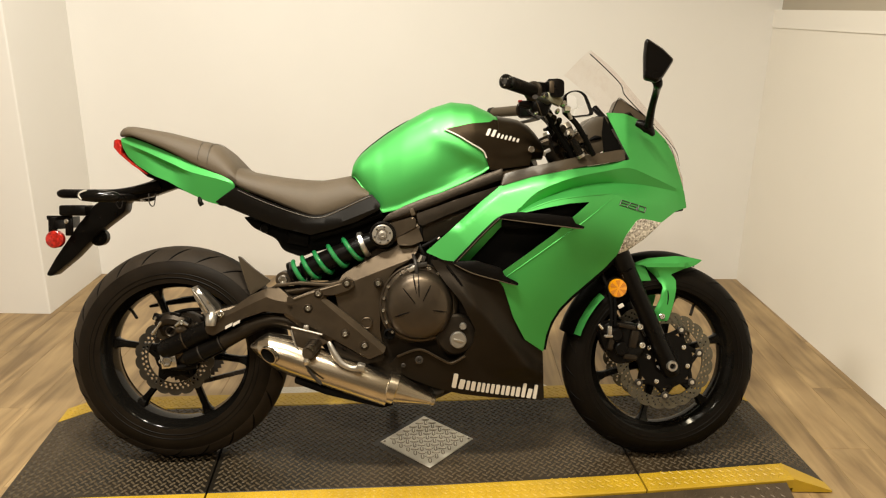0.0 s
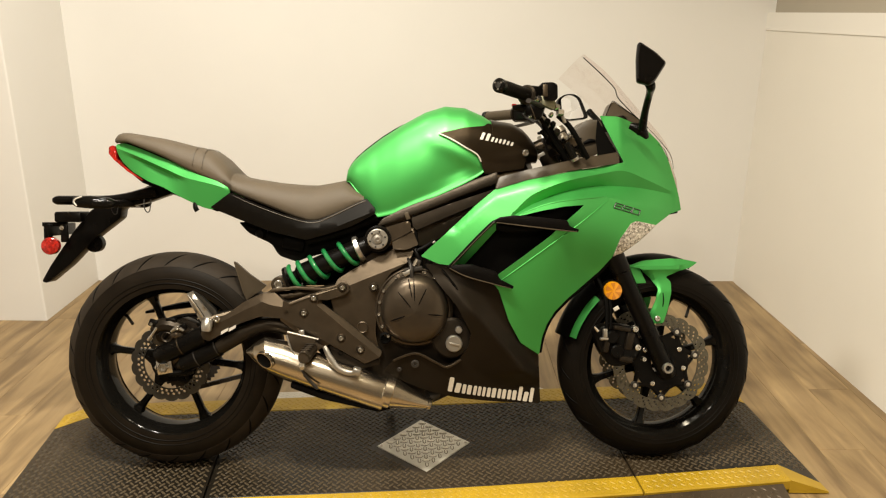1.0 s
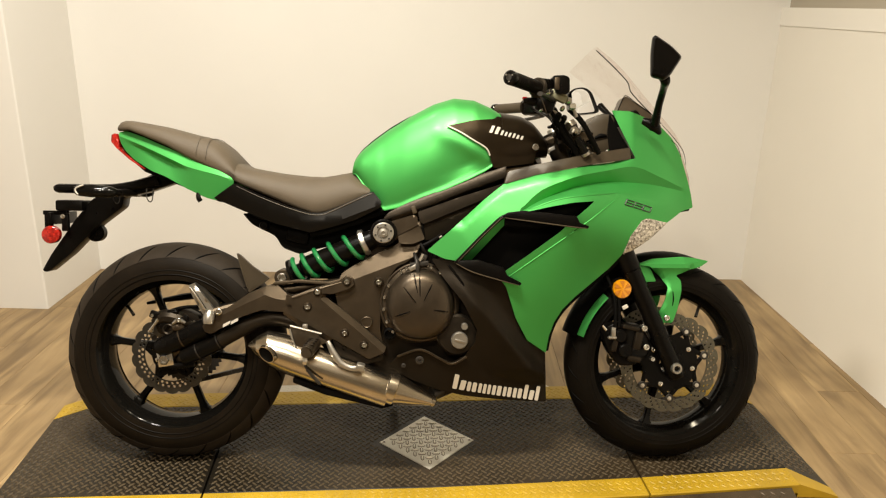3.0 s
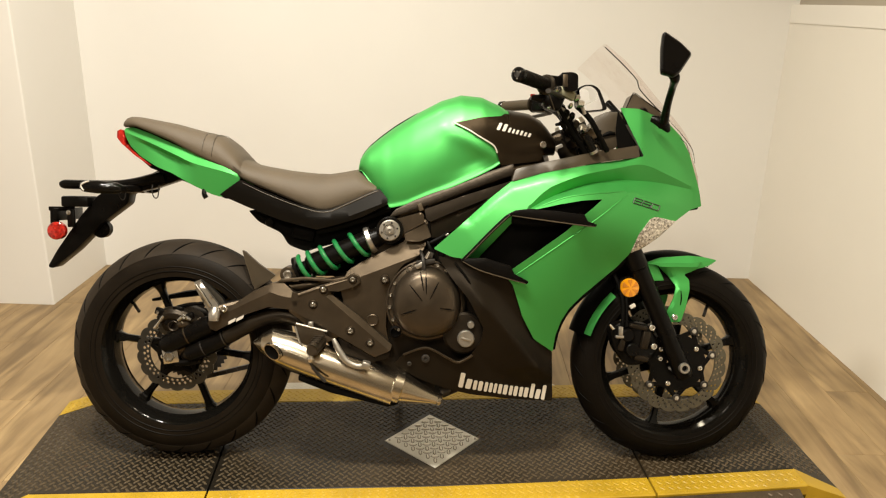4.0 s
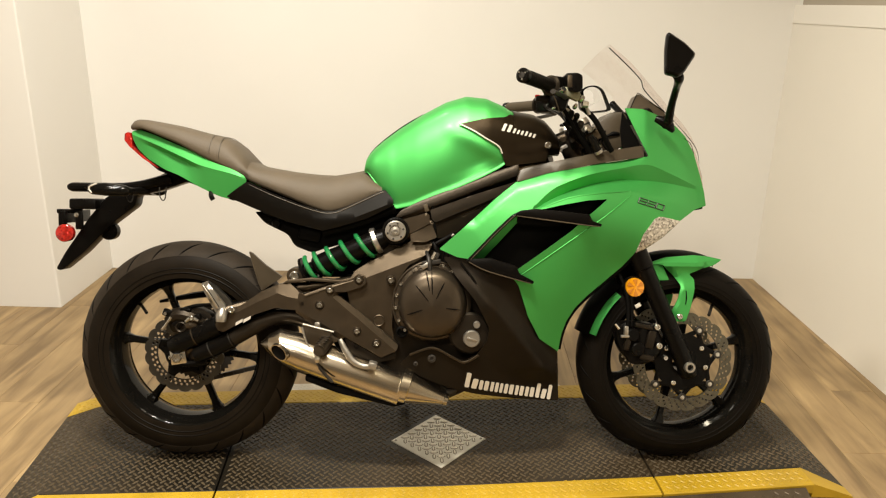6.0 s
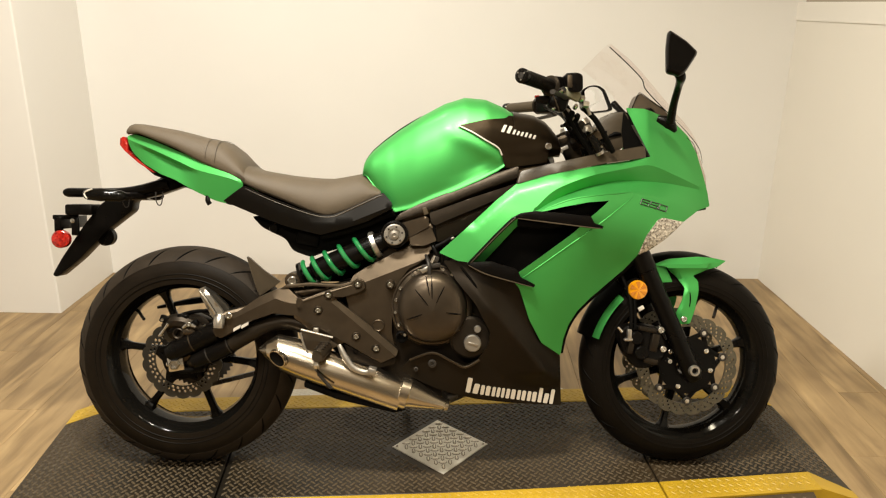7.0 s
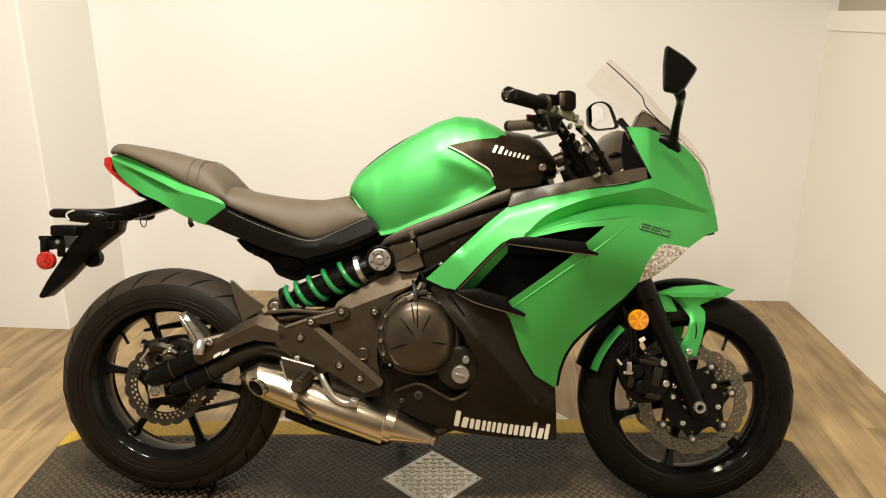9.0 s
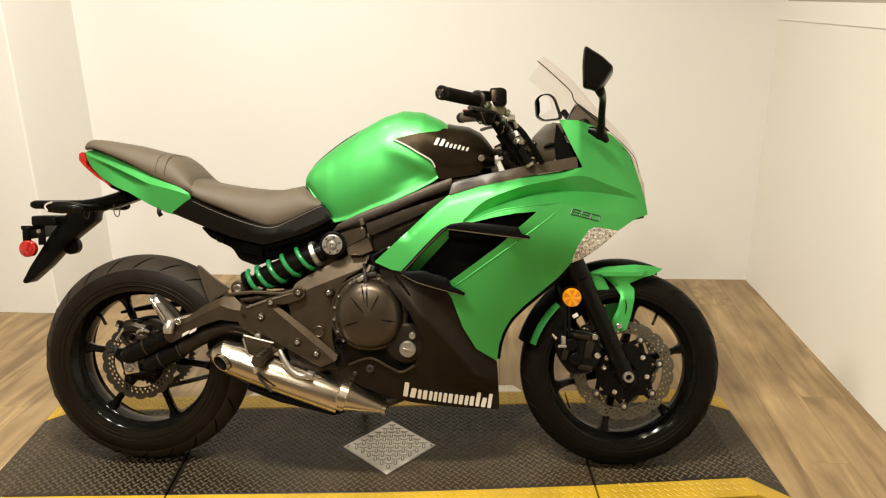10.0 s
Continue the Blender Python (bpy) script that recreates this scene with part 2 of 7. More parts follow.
def smooth_path(pts, n=8, closed=False):
    """Catmull-Rom through the points."""
    p = [Vector(q) for q in pts]
    out, k = [], len(p)
    for i in range(k if closed else k - 1):
        if closed:
            a, b, c, d = p[i - 1], p[i], p[(i + 1) % k], p[(i + 2) % k]
        else:
            a, b, c, d = p[max(i - 1, 0)], p[i], p[i + 1], p[min(i + 2, k - 1)]
        for j in range(n):
            t = j / n
            out.append(0.5 * (2 * b + (c - a) * t + (2 * a - 5 * b + 4 * c - d) * t * t + (3 * b - a - 3 * c + d) * t ** 3))
    if not closed:
        out.append(p[-1].copy())
    return out


def rings(bm, loops, closed=True, caps=True):
    """Skins a row of vertex loops."""
    vs = [[bm.verts.new(q) for q in loop] for loop in loops]
    k = len(vs[0])
    for a, b in zip(vs, vs[1:]):
        for i in range(k if closed else k - 1):
            j = (i + 1) % k
            bm.faces.new((a[i], a[j], b[j], b[i]))
    if caps and closed:
        bm.faces.new(vs[0][::-1])
        bm.faces.new(vs[-1])
    return vs


def tube(pts, radius, n=12, steps=6, flat=1.0, bm=None):
    """A bent round bar; radius may be a list, one for each point. flat squeezes it sideways."""
    bm = bm or bmesh.new()
    rad = radius if isinstance(radius, (list, tuple)) else [radius] * len(pts)
    path = smooth_path(pts, steps) if len(pts) > 2 else [Vector(q) for q in pts]
    rr = np.interp(np.linspace(0, len(pts) - 1, len(path)), range(len(pts)), rad)
    loops, up = [], None
    for i, q in enumerate(path):
        d = (path[min(i + 1, len(path) - 1)] - path[max(i - 1, 0)]).normalized()
        if up is None:
            up = Vector((0, 1, 0)) if abs(d.y) < 0.9 else Vector((0, 0, 1))
        side = d.cross(up).normalized()
        up = side.cross(d).normalized()
        loops.append([q + (side * math.cos(a) + up * math.sin(a) * flat) * rr[i] for a in (2 * math.pi * k / n for k in range(n))])
    rings(bm, loops)
    return bm


def spin(profile, n=48, bm=None, centre=(0, 0, 0), axis="y", closed=False):
    """Turns (radius, along) points round an axis."""
    bm = bm or bmesh.new()
    loops = []
    for r, h in profile:
        loop = []
        for k in range(n):
            a = 2 * math.pi * k / n
            c, s = r * math.cos(a), r * math.sin(a)
            v = (c, h, s) if axis == "y" else ((h, c, s) if axis == "x" else (c, s, h))
            loop.append(Vector(v) + Vector(centre))
        loops.append(loop)
    if closed:
        vs = [[bm.verts.new(q) for q in loop] for loop in loops]
        for a, b in zip(vs, vs[1:] + vs[:1]):
            for i in range(n):
                j = (i + 1) % n
                bm.faces.new((a[i], a[j], b[j], b[i]))
    else:
        rings(bm, loops)
    return bm


def inside(p, poly):
    c, j = False, len(poly) - 1
    for i in range(len(poly)):
        (x1, y1), (x2, y2) = poly[i][:2], poly[j][:2]
        if (y1 > p[1]) != (y2 > p[1]) and p[0] < (x2 - x1) * (p[1] - y1) / (y2 - y1) + x1:
            c = not c
        j = i
    return c


def sheet(outline, holes=(), grid=0.0, lines=()):
    """Triangles that fill an outline, less its holes, with inner points on a grid."""
    pts, edges = [], []
    for loop in (outline, *holes):
        s = len(pts)
        pts += [Vector(q[:2]) for q in loop]
        edges += [(s + i, s + (i + 1) % len(loop)) for i in range(len(loop))]
    for line in lines:
        q = [Vector(v[:2]) for v in smooth_path([(x, z, 0) for x, z in line], 6)] if len(line) > 2 else [Vector(line[0]).lerp(Vector(line[1]), k / 12) for k in range(13)]
        q = [v for v in q if inside(v, outline)]
        s = len(pts)
        pts += q
        edges += [(s + i, s + i + 1) for i in range(len(q) - 1)]
    if grid:
        xs, zs = [q[0] for q in outline], [q[1] for q in outline]
        rim = pts[:]
        for i in range(int((max(xs) - min(xs)) / grid) + 1):
            for k in range(int((max(zs) - min(zs)) / grid) + 1):
                q = Vector((min(xs) + (i + 0.5 + 0.5 * (k % 2)) * grid, min(zs) + (k + 0.5) * grid))
                if inside(q, outline) and not any(inside(q, h) for h in holes) and min((q - r).length for r in rim) > grid * 0.45:
                    pts.append(q)
    vs, _, fs, *_ = geometry.delaunay_2d_cdt(pts, edges, [], 0, 1e-5)
    good = []
    for f in fs:
        c = sum((vs[i] for i in f), Vector((0, 0))) / len(f)
        if inside(c, outline) and not any(inside(c, h) for h in holes):
            good.append(list(f))
    return vs, good


def shell(outline, depth, thick, grid=0.02, holes=(), bm=None, bevel=0.0, lines=()):
    """A panel with an outline in x and z. depth(x, z) is the y of its outer face; it is thick towards the middle of the machine."""
    bm = bm or bmesh.new()
    if grid:
        fine = []
        for a, b in zip(outline, outline[1:] + outline[:1]):
            n = max(1, round(math.dist(a[:2], b[:2]) / (1.3 * grid)))
            fine += [(a[0] + (b[0] - a[0]) * i / n, a[1] + (b[1] - a[1]) * i / n) for i in range(n)]
        outline = fine
    vs, fs = sheet(outline, holes, grid, lines)
    s = 1 if depth(*outline[0][:2]) > 0 else -1
    front = [bm.verts.new((v.x, depth(v.x, v.y), v.y)) for v in vs]
    back = [bm.verts.new((v.x, depth(v.x, v.y) - s * thick, v.y)) for v in vs]
    used = {}
    for f in fs:
        bm.faces.new([front[i] for i in f])
        bm.faces.new([back[i] for i in reversed(f)])
        for a, b in zip(f, f[1:] + f[:1]):
            used[frozenset((a, b))] = used.get(frozenset((a, b)), 0) + 1
    rim = [tuple(k) for k, c in used.items() if c == 1]
    for a, b in rim:
        bm.faces.new((front[a], front[b], back[b], back[a]))
    loose = [v for v in bm.verts if not v.link_faces]
    bmesh.ops.delete(bm, geom=loose, context="VERTS")
    if bevel:
        bmesh.ops.recalc_face_normals(bm, faces=bm.faces)
        sharp = [e for e in bm.edges if len(e.link_faces) == 2 and e.calc_face_angle(0) > 0.9]
        bmesh.ops.bevel(bm, geom=sharp, offset=bevel, segments=2, affect="EDGES", profile=0.5, clamp_overlap=True)
    return bm


def flat(y):
    return lambda x, z: y


def mirrored(f):
    return lambda x, z: -f(x, z)


def field(controls, ease=0.004):
    """A smooth thin-plate surface through a few control depths over x and z."""
    c = np.array(controls, float)
    n = len(c)

    def bend(d):
        return np.where(d > 1e-9, d * d * np.log(np.maximum(d, 1e-9)), 0.0)
    gap = np.hypot(c[:, None, 0] - c[None, :, 0], c[:, None, 1] - c[None, :, 1])
    flat_part = np.c_[np.ones(n), c[:, :2]]
    full = np.block([[bend(gap) + ease * np.eye(n), flat_part], [flat_part.T, np.zeros((3, 3))]])
    w = np.linalg.solve(full, np.r_[c[:, 2], np.zeros(3)])
    return lambda x, z: float(bend(np.hypot(c[:, 0] - x, c[:, 1] - z)) @ w[:n] + w[n] + w[n + 1] * x + w[n + 2] * z)


def rounded(outline, n=4):
    """The outline as a smooth closed curve."""
    return [(q.x, q.y) for q in smooth_path([(x, z, 0) for x, z in outline], n, True)]


def soft(outline, r=0.01, n=3):
    """The outline with its corners rounded off."""
    out, k = [], len(outline)
    for i in range(k):
        a, b, c = Vector(outline[i - 1]), Vector(outline[i]), Vector(outline[(i + 1) % k])
        d1, d2 = (a - b), (c - b)
        q1, q2 = b + d1 * min(0.45, r / max(d1.length, 1e-6)), b + d2 * min(0.45, r / max(d2.length, 1e-6))
        for j in range(n + 1):
            t = j / n
            q = q1 * (1 - t) ** 2 + 2 * b * t * (1 - t) + q2 * t * t
            out.append((q.x, q.y))
    return out


def box(size, at, bm=None, bevel=0.0, turn=None):
    bm2 = bmesh.new()
    bmesh.ops.create_cube(bm2, size=1)
    bmesh.ops.scale(bm2, vec=size, verts=bm2.verts)
    if bevel:
        bmesh.ops.bevel(bm2, geom=bm2.edges[:], offset=bevel, segments=2, affect="EDGES", profile=0.5)
    m = Matrix.Translation(at) @ (turn if turn else Matrix())
    bmesh.ops.transform(bm2, matrix=m, verts=bm2.verts)
    if bm is None:
        return bm2
    data = bpy.data.meshes.new("t")
    bm2.to_mesh(data)
    bm2.free()
    bm.from_mesh(data)
    bpy.data.meshes.remove(data)
    return bm


def move(bm, m):
    bmesh.ops.transform(bm, matrix=m, verts=bm.verts)
    return bm


def loop_circle(x, z, r, n=16):
    return [(x + r * math.cos(2 * math.pi * k / n), z + r * math.sin(2 * math.pi * k / n)) for k in range(n)]


def along(f, x0, x1, n=40):
    return [(x0 + (x1 - x0) * k / n, f(x0 + (x1 - x0) * k / n)) for k in range(n + 1)]


def smooth_profile(pairs):
    """A smooth height over x through a few control heights."""
    q = smooth_path([(x, z, 0) for x, z in pairs], 10)
    xs, zs = [v.x for v in q], [v.y for v in q]
    return lambda x: float(np.interp(x, xs, zs))


def profile(pairs):
    xs, zs = [p[0] for p in pairs], [p[1] for p in pairs]
    return lambda x: float(np.interp(x, xs, zs))


def line_x(a, b):
    return lambda x: a[1] + (x - a[0]) * (b[1] - a[1]) / (b[0] - a[0])


# ---------------- the setting ----------------
FLOOR = -0.045
CEIL = 2.65


def slab(name, x0, x1, y0, y1, z0, z1, mat, label, parent=None):
    ob = part(name, box((x1 - x0, y1 - y0, z1 - z0), ((x0 + x1) / 2, (y0 + y1) / 2, (z0 + z1) / 2)), mat, parent, smooth=0)
    return tagged(ob, label, name.split("_")[0], kind="structure")


floor = slab("floor", -3.4, 1.95, -6.5, 1.80, FLOOR - 0.10, FLOOR - 0.004, M["plank"], "greyed oak vinyl plank floor of a showroom")
slab("ceiling", -3.5, 2.0, -6.6, 1.85, CEIL, CEIL + 0.1, M["ceiling"], "plain white ceiling")
wall_n = part("wall_north", move(box((3.5, 0.1, 2.8), (0, 0.05, 1.32)), Matrix.Translation((0, 1.542, 0)) @ Matrix.Rotation(radians(1.06), 4, "Z")), M["wall"], smooth=0)
tagged(wall_n, "smooth cream white painted wall", "wall", kind="structure")
def east(name, y0, thick, z0, z1, set_back, mat, label):
    """A piece of the right hand wall, which stands square to the back wall."""
    bm = box((thick, 8.2, z1 - z0), (thick / 2 + set_back, -4.1 + y0, (z0 + z1) / 2))
    ob = part(name, move(bm, Matrix.Translation((1.568, 1.577, 0)) @ Matrix.Rotation(radians(1.55), 4, "Z")), mat, smooth=0)
    return tagged(ob, label, name.split("_")[0], kind="structure")


east("wall_east", 0.06, 0.14, FLOOR - 0.05, 1.193, 0.0, M["wall_warm_lit"], "cream white lower wall under a trim board")
# The recess over the trim has its shade in the paint.
east("wall_east_upper", 0.06, 0.10, 1.262, CEIL, 0.03, M["wall_dimmed"], "upper wall over a trim board, shade painted in")
east("trim", -0.004, 0.10, 1.190, 1.268, -0.005, M["trim"], "white painted trim board along the wall")
slab("wall_west", -3.5, -3.4, -6.5, 1.66, FLOOR - 0.05, CEIL, M["wall"], "cream white painted wall")
# Unseen wall, set far back and darkened so less light bounces off it.
slab("wall_south", -3.5, 1.95, -6.6, -6.5, FLOOR - 0.05, CEIL, M["wall_dimmed"], "unseen closing wall, darkened to dim reflections")
pier = part("wall_pier", box((1.75, 0.62, 2.75), (-1.648 - 0.875, 0.997 + 0.31, FLOOR + 1.37), bevel=0.006), M["wall"], smooth=0)
tagged(pier, "cream white wall pier that stands forward of the back wall", "wall", kind="structure")

# ---------------- the platform ----------------
YAW = Matrix.Rotation(radians(5.0), 4, "Z")
platform = new("display_platform")
platform.matrix_world = YAW
tagged(platform, "low black tread plate platform with yellow edge stripes", "platform")
U0, U1, RAMP0, RAMP1 = -1.050, 1.045, -1.160, 1.158
V_IN0, V_OUT0, V_IN1, V_OUT1 = -0.224, -0.296, 0.203, 0.288
SEAM0, SEAM1 = -0.592, 0.608
DROP = -FLOOR - 0.004


def front_v(u):
    """The seam between black and yellow along the front, bowed to fit the camera's view."""
    return float(np.interp(u, [-1.05, -0.45, 0.0, 0.3, 0.6, 1.045], [-0.250, -0.254, -0.258, -0.251, -0.241, -0.217]))


def deck(u0, u1, v0, v1, z=0.0, thick=0.03, bevel=0.003):
    """A stretch of the deck; v0 and v1 are numbers or lines along u."""
    lo = v0 if callable(v0) else lambda u: v0
    hi = v1 if callable(v1) else lambda u: v1
    n = 8
    bm, loops = bmesh.new(), []
    for i in range(n + 1):
        u = u0 + (u1 - u0) * i / n
        a, b = lo(u), hi(u)
        loops.append([(u, a, z - thick), (u, a, z - bevel), (u, a + bevel, z), (u, b - bevel, z), (u, b, z - bevel), (u, b, z - thick)])
    rings(bm, loops)
    return bm


def ramp(u_high, u_low, v0, v1, lift=0.0, low0=None, low1=None):
    """A wedge down to the floor; low0 and low1 set its foot where it is not square."""
    bm = bmesh.new()
    a, b = (v0 if low0 is None else low0), (v1 if low1 is None else low1)
    top = [(u_high, v0, lift), (u_high, v1, lift), (u_low, b, -DROP + lift + 0.004), (u_low, a, -DROP + lift + 0.004)]
    low = [(x, y, -DROP) for x, y, z in top]
    rings(bm, [low, top])
    return bm


GAP = 0.003
part("deck", deck(U0, SEAM0 - GAP, front_v, V_IN1), M["mat"], platform)
part("deck", deck(SEAM0 + GAP, SEAM1 - GAP, front_v, V_IN1), M["mat"], platform)
part("deck", deck(SEAM1 + GAP, U1, front_v, V_IN1), M["mat"], platform)
part("base", deck(U0 + 0.01, U1 - 0.01, lambda u: front_v(u) - 0.069, V_OUT1 - 0.01, -0.012, DROP - 0.012), M["inner"], platform)
for v0, v1 in ((lambda u: front_v(u) - 0.079, front_v), (V_IN1, V_OUT1)):
    for u0, u1 in ((U0, SEAM0 - GAP), (SEAM0 + GAP, SEAM1 - GAP), (SEAM1 + GAP, U1)):
        part("edge_stripe", deck(u0, u1, v0, v1, 0.001), M["yellow"], platform, "yellow painted edge stripe")
part("ramp_stripe", ramp(U1, RAMP1, front_v(U1) - 0.079, front_v(U1), 0.001, -0.307, -0.264), M["yellow"], platform, "yellow painted ramp stripe")
part("ramp_stripe", ramp(U0, RAMP0, front_v(U0) - 0.079, front_v(U0), 0.001, -0.330, -0.290), M["yellow"], platform, "yellow painted ramp stripe")
part("ramp_stripe", ramp(U1, RAMP1, V_IN1, V_OUT1, 0.001), M["yellow"], platform, "yellow painted ramp stripe")
part("ramp_stripe", ramp(U0, RAMP0, V_IN1, V_OUT1, 0.001), M["yellow"], platform, "yellow painted ramp stripe")
part("end_ramp", ramp(U1, RAMP1, front_v(U1), V_IN1, low0=-0.264), M["mat"], platform, "black tread plate ramp")
part("end_ramp", ramp(U0, RAMP0, front_v(U0), V_IN1, low0=-0.290), M["mat"], platform, "black tread plate ramp")


def side_ramp(u0, u1, v_high, v_low):
    bm = bmesh.new()
    top = [(u0, v_high, -0.006), (u1, v_high, -0.006), (u1 - 0.03, v_low, -DROP + 0.003), (u0 + 0.03, v_low, -DROP + 0.003)]
    rings(bm, [[(x, y, -DROP) for x, y, z in top], top])
    return bm


part("side_plate", side_ramp(-0.50, 0.47, V_OUT1 + 0.003, 0.40), M["plate"], platform, "silver tread plate side ramp")
# Near side ramp; its brown stands for the reflected floor.
worn = bmesh.new()
rings(worn, [[(u, front_v(u) - 0.082, -0.006), (u + s, -0.52, -DROP + 0.003), (u + s, -0.52, -DROP), (u, front_v(u) - 0.082, -DROP)] for u, s in ((-1.03, 0.03), (-0.45, 0.01), (0.0, 0.0), (0.3, 0.0), (0.6, -0.01), (1.02, -0.03))])
part("side_plate", worn, M["plate_wood_reflect"], platform, "tread plate side ramp, browned for the reflected wood floor", smooth=0)


def lugs(test, pitch, turn, height, z_of, length=0.021, width=0.0065):
    """Raised bars of a tread plate, crosswise in turn."""
    verts, faces = [], []
    ca, sa = math.cos(turn), math.sin(turn)
    k = int(1.7 / pitch)
    for i in range(-k, k + 1):
        for j in range(-k, k + 1):
            a, b = i * pitch, j * pitch
            u, v = a * ca - b * sa, a * sa + b * ca
            if not test(u, v):
                continue
            ang = turn + (0 if (i + j) % 2 else math.pi / 2)
            c, s = math.cos(ang), math.sin(ang)
            n = len(verts)
            for w, h, z in ((length, width, 0.0), (length * 0.72, width * 0.5, height)):
                for p, q in ((-1, 0), (-0.55, -1), (0.55, -1), (1, 0), (0.55, 1), (-0.55, 1)):
                    x, y = p * w / 2, q * h / 2
                    uu, vv = u + x * c - y * s, v + x * s + y * c
                    verts.append((uu, vv, z_of(uu, vv) + z))
            for e in range(6):
                g = (e + 1) % 6
                faces.append((n + e, n + g, n + 6 + g, n + 6 + e))
            faces.append(tuple(n + 6 + e for e in range(6)))
    return verts, faces


def raw_part(name, verts, faces, mat, parent, label=""):
    data = bpy.data.meshes.new(name)
    data.from_pydata(verts, [], faces)
    data.materials.append(mat)
    data.update()
    ob = new(name, data)
    ob.parent = parent
    tagged(ob, label, kind="stuff")
    return ob


def deck_z(u, v):
    if u > U1:
        return -(u - U1) / (RAMP1 - U1) * (DROP - 0.004)
    if u < U0:
        return -(U0 - u) / (U0 - RAMP0) * (DROP - 0.004)
    return 0.0


DIA = (0.018, -0.035, 0.142)


def in_diamond(u, v, grow=0.0):
    return abs(u - DIA[0]) + abs(v - DIA[1]) < DIA[2] + grow


def on_black(u, v):
    return (RAMP0 + 0.012 < u < RAMP1 - 0.012 and front_v(u) + 0.008 < v < V_IN1 - 0.008 and not in_diamond(u, v, 0.012)
            and abs(u - SEAM0) > 0.012 and abs(u - SEAM1) > 0.012)


def on_stripe(u, v):
    return RAMP0 + 0.012 < u < RAMP1 - 0.012 and (front_v(u) - 0.069 < v < front_v(u) - 0.006 and U0 < u < U1 or V_IN1 + 0.006 < v < V_OUT1 - 0.01) and abs(u - SEAM0) > 0.012 and abs(u - SEAM1) > 0.012


vs, fs = lugs(on_black, 0.0172, radians(45), 0.0022, deck_z)
raw_part("tread_bar", vs, fs, M["mat_lug"], platform)
vs, fs = lugs(on_stripe, 0.0172, radians(45), 0.0014, lambda u, v: deck_z(u, v) + 0.001)
raw_part("stripe_tread_bar", vs, fs, M["yellow"], platform)
dia = bmesh.new()
cu, cv, cr = DIA
rings(dia, [[(cu - cr * k, cv, z), (cu, cv - cr * k, z), (cu + cr * k, cv, z), (cu, cv + cr * k, z)] for k, z in ((1, -0.004), (1, 0.0015), (0.985, 0.003))])
diamond = part("inset_plate", dia, M["plate"], platform, "silver diamond shaped tread plate inset", smooth=0)
vs, fs = lugs(lambda u, v: in_diamond(u, v, -0.016), 0.0205, 0.0, 0.0032, lambda u, v: 0.003, 0.021, 0.0058)
raw_part("plate_tread_bar", vs, fs, M["plate_lug"], diamond)
# Dark flat rings under the lugs stand for their shade.
vs, fs = lugs(lambda u, v: in_diamond(u, v, -0.016), 0.0205, 0.0, 0.0004, lambda u, v: 0.003, 0.0265, 0.0100)
raw_part("grime_ring", vs, fs, M["lug_shade"], diamond)
for du in (-1, 1):
    part("rivet", spin([(0.0045, 0.003), (0.0045, 0.005), (0.002, 0.006)], 10, axis="z", centre=(cu + du * (cr - 0.014), cv, 0)), M["chrome"], diamond)


def side_z(u, v):
    if v > 0:
        return -0.006 - (v - V_OUT1 - 0.003) / (0.397 - V_OUT1) * (DROP - 0.009)
    top = front_v(u) - 0.082
    return -0.006 - (top - v) / (0.52 + top) * (DROP - 0.009)


vs, fs = lugs(lambda u, v: -0.47 < u < 0.44 and V_OUT1 + 0.012 < v < 0.39, 0.0205, radians(45), 0.0014, side_z, 0.020, 0.0055)
raw_part("side_tread_bar", vs, fs, M["plate"], platform)
vs, fs = lugs(lambda u, v: -1.0 < u < 1.0 and -0.51 < v < front_v(u) - 0.095, 0.0205, radians(45), 0.0014, side_z, 0.020, 0.0055)
raw_part("side_tread_bar", vs, fs, M["plate_wood_reflect"], platform)

# ---------------- the motorcycle ----------------
# Its own axes: x ahead, y to its left, z up in its middle plane. It leans to its left on the side stand.
bike = new("motorcycle")
bike.matrix_world = Matrix.Translation((0, -0.10, 0)) @ Matrix.Rotation(radians(2.0), 4, "Z") @ Matrix.Rotation(radians(-14.0), 4, "X")
tagged(bike, "green and black sport motorcycle leaning on its side stand", "motorcycle")

AXIS = Vector((0.82, 0, 0))
STEER = Matrix.Translation(AXIS) @ Matrix.Rotation(radians(2.0), 4, Vector((-0.4226, 0, 0.9063))) @ Matrix.Translation(-AXIS)


def bolt(x, y, z, r=0.009, parent=None, mat=None, h=0.006, socket=True):
    """A round socket-head screw in the machine's right side."""
    prof = [(r, 0), (r, -h * 0.75), (r * 0.8, -h)]
    if socket:
        prof += [(r * 0.55, -h), (r * 0.5, -h * 0.3)]
    return part("bolt", spin(prof, 16, centre=(x, y, z)), mat or M["chrome"], parent or bike)


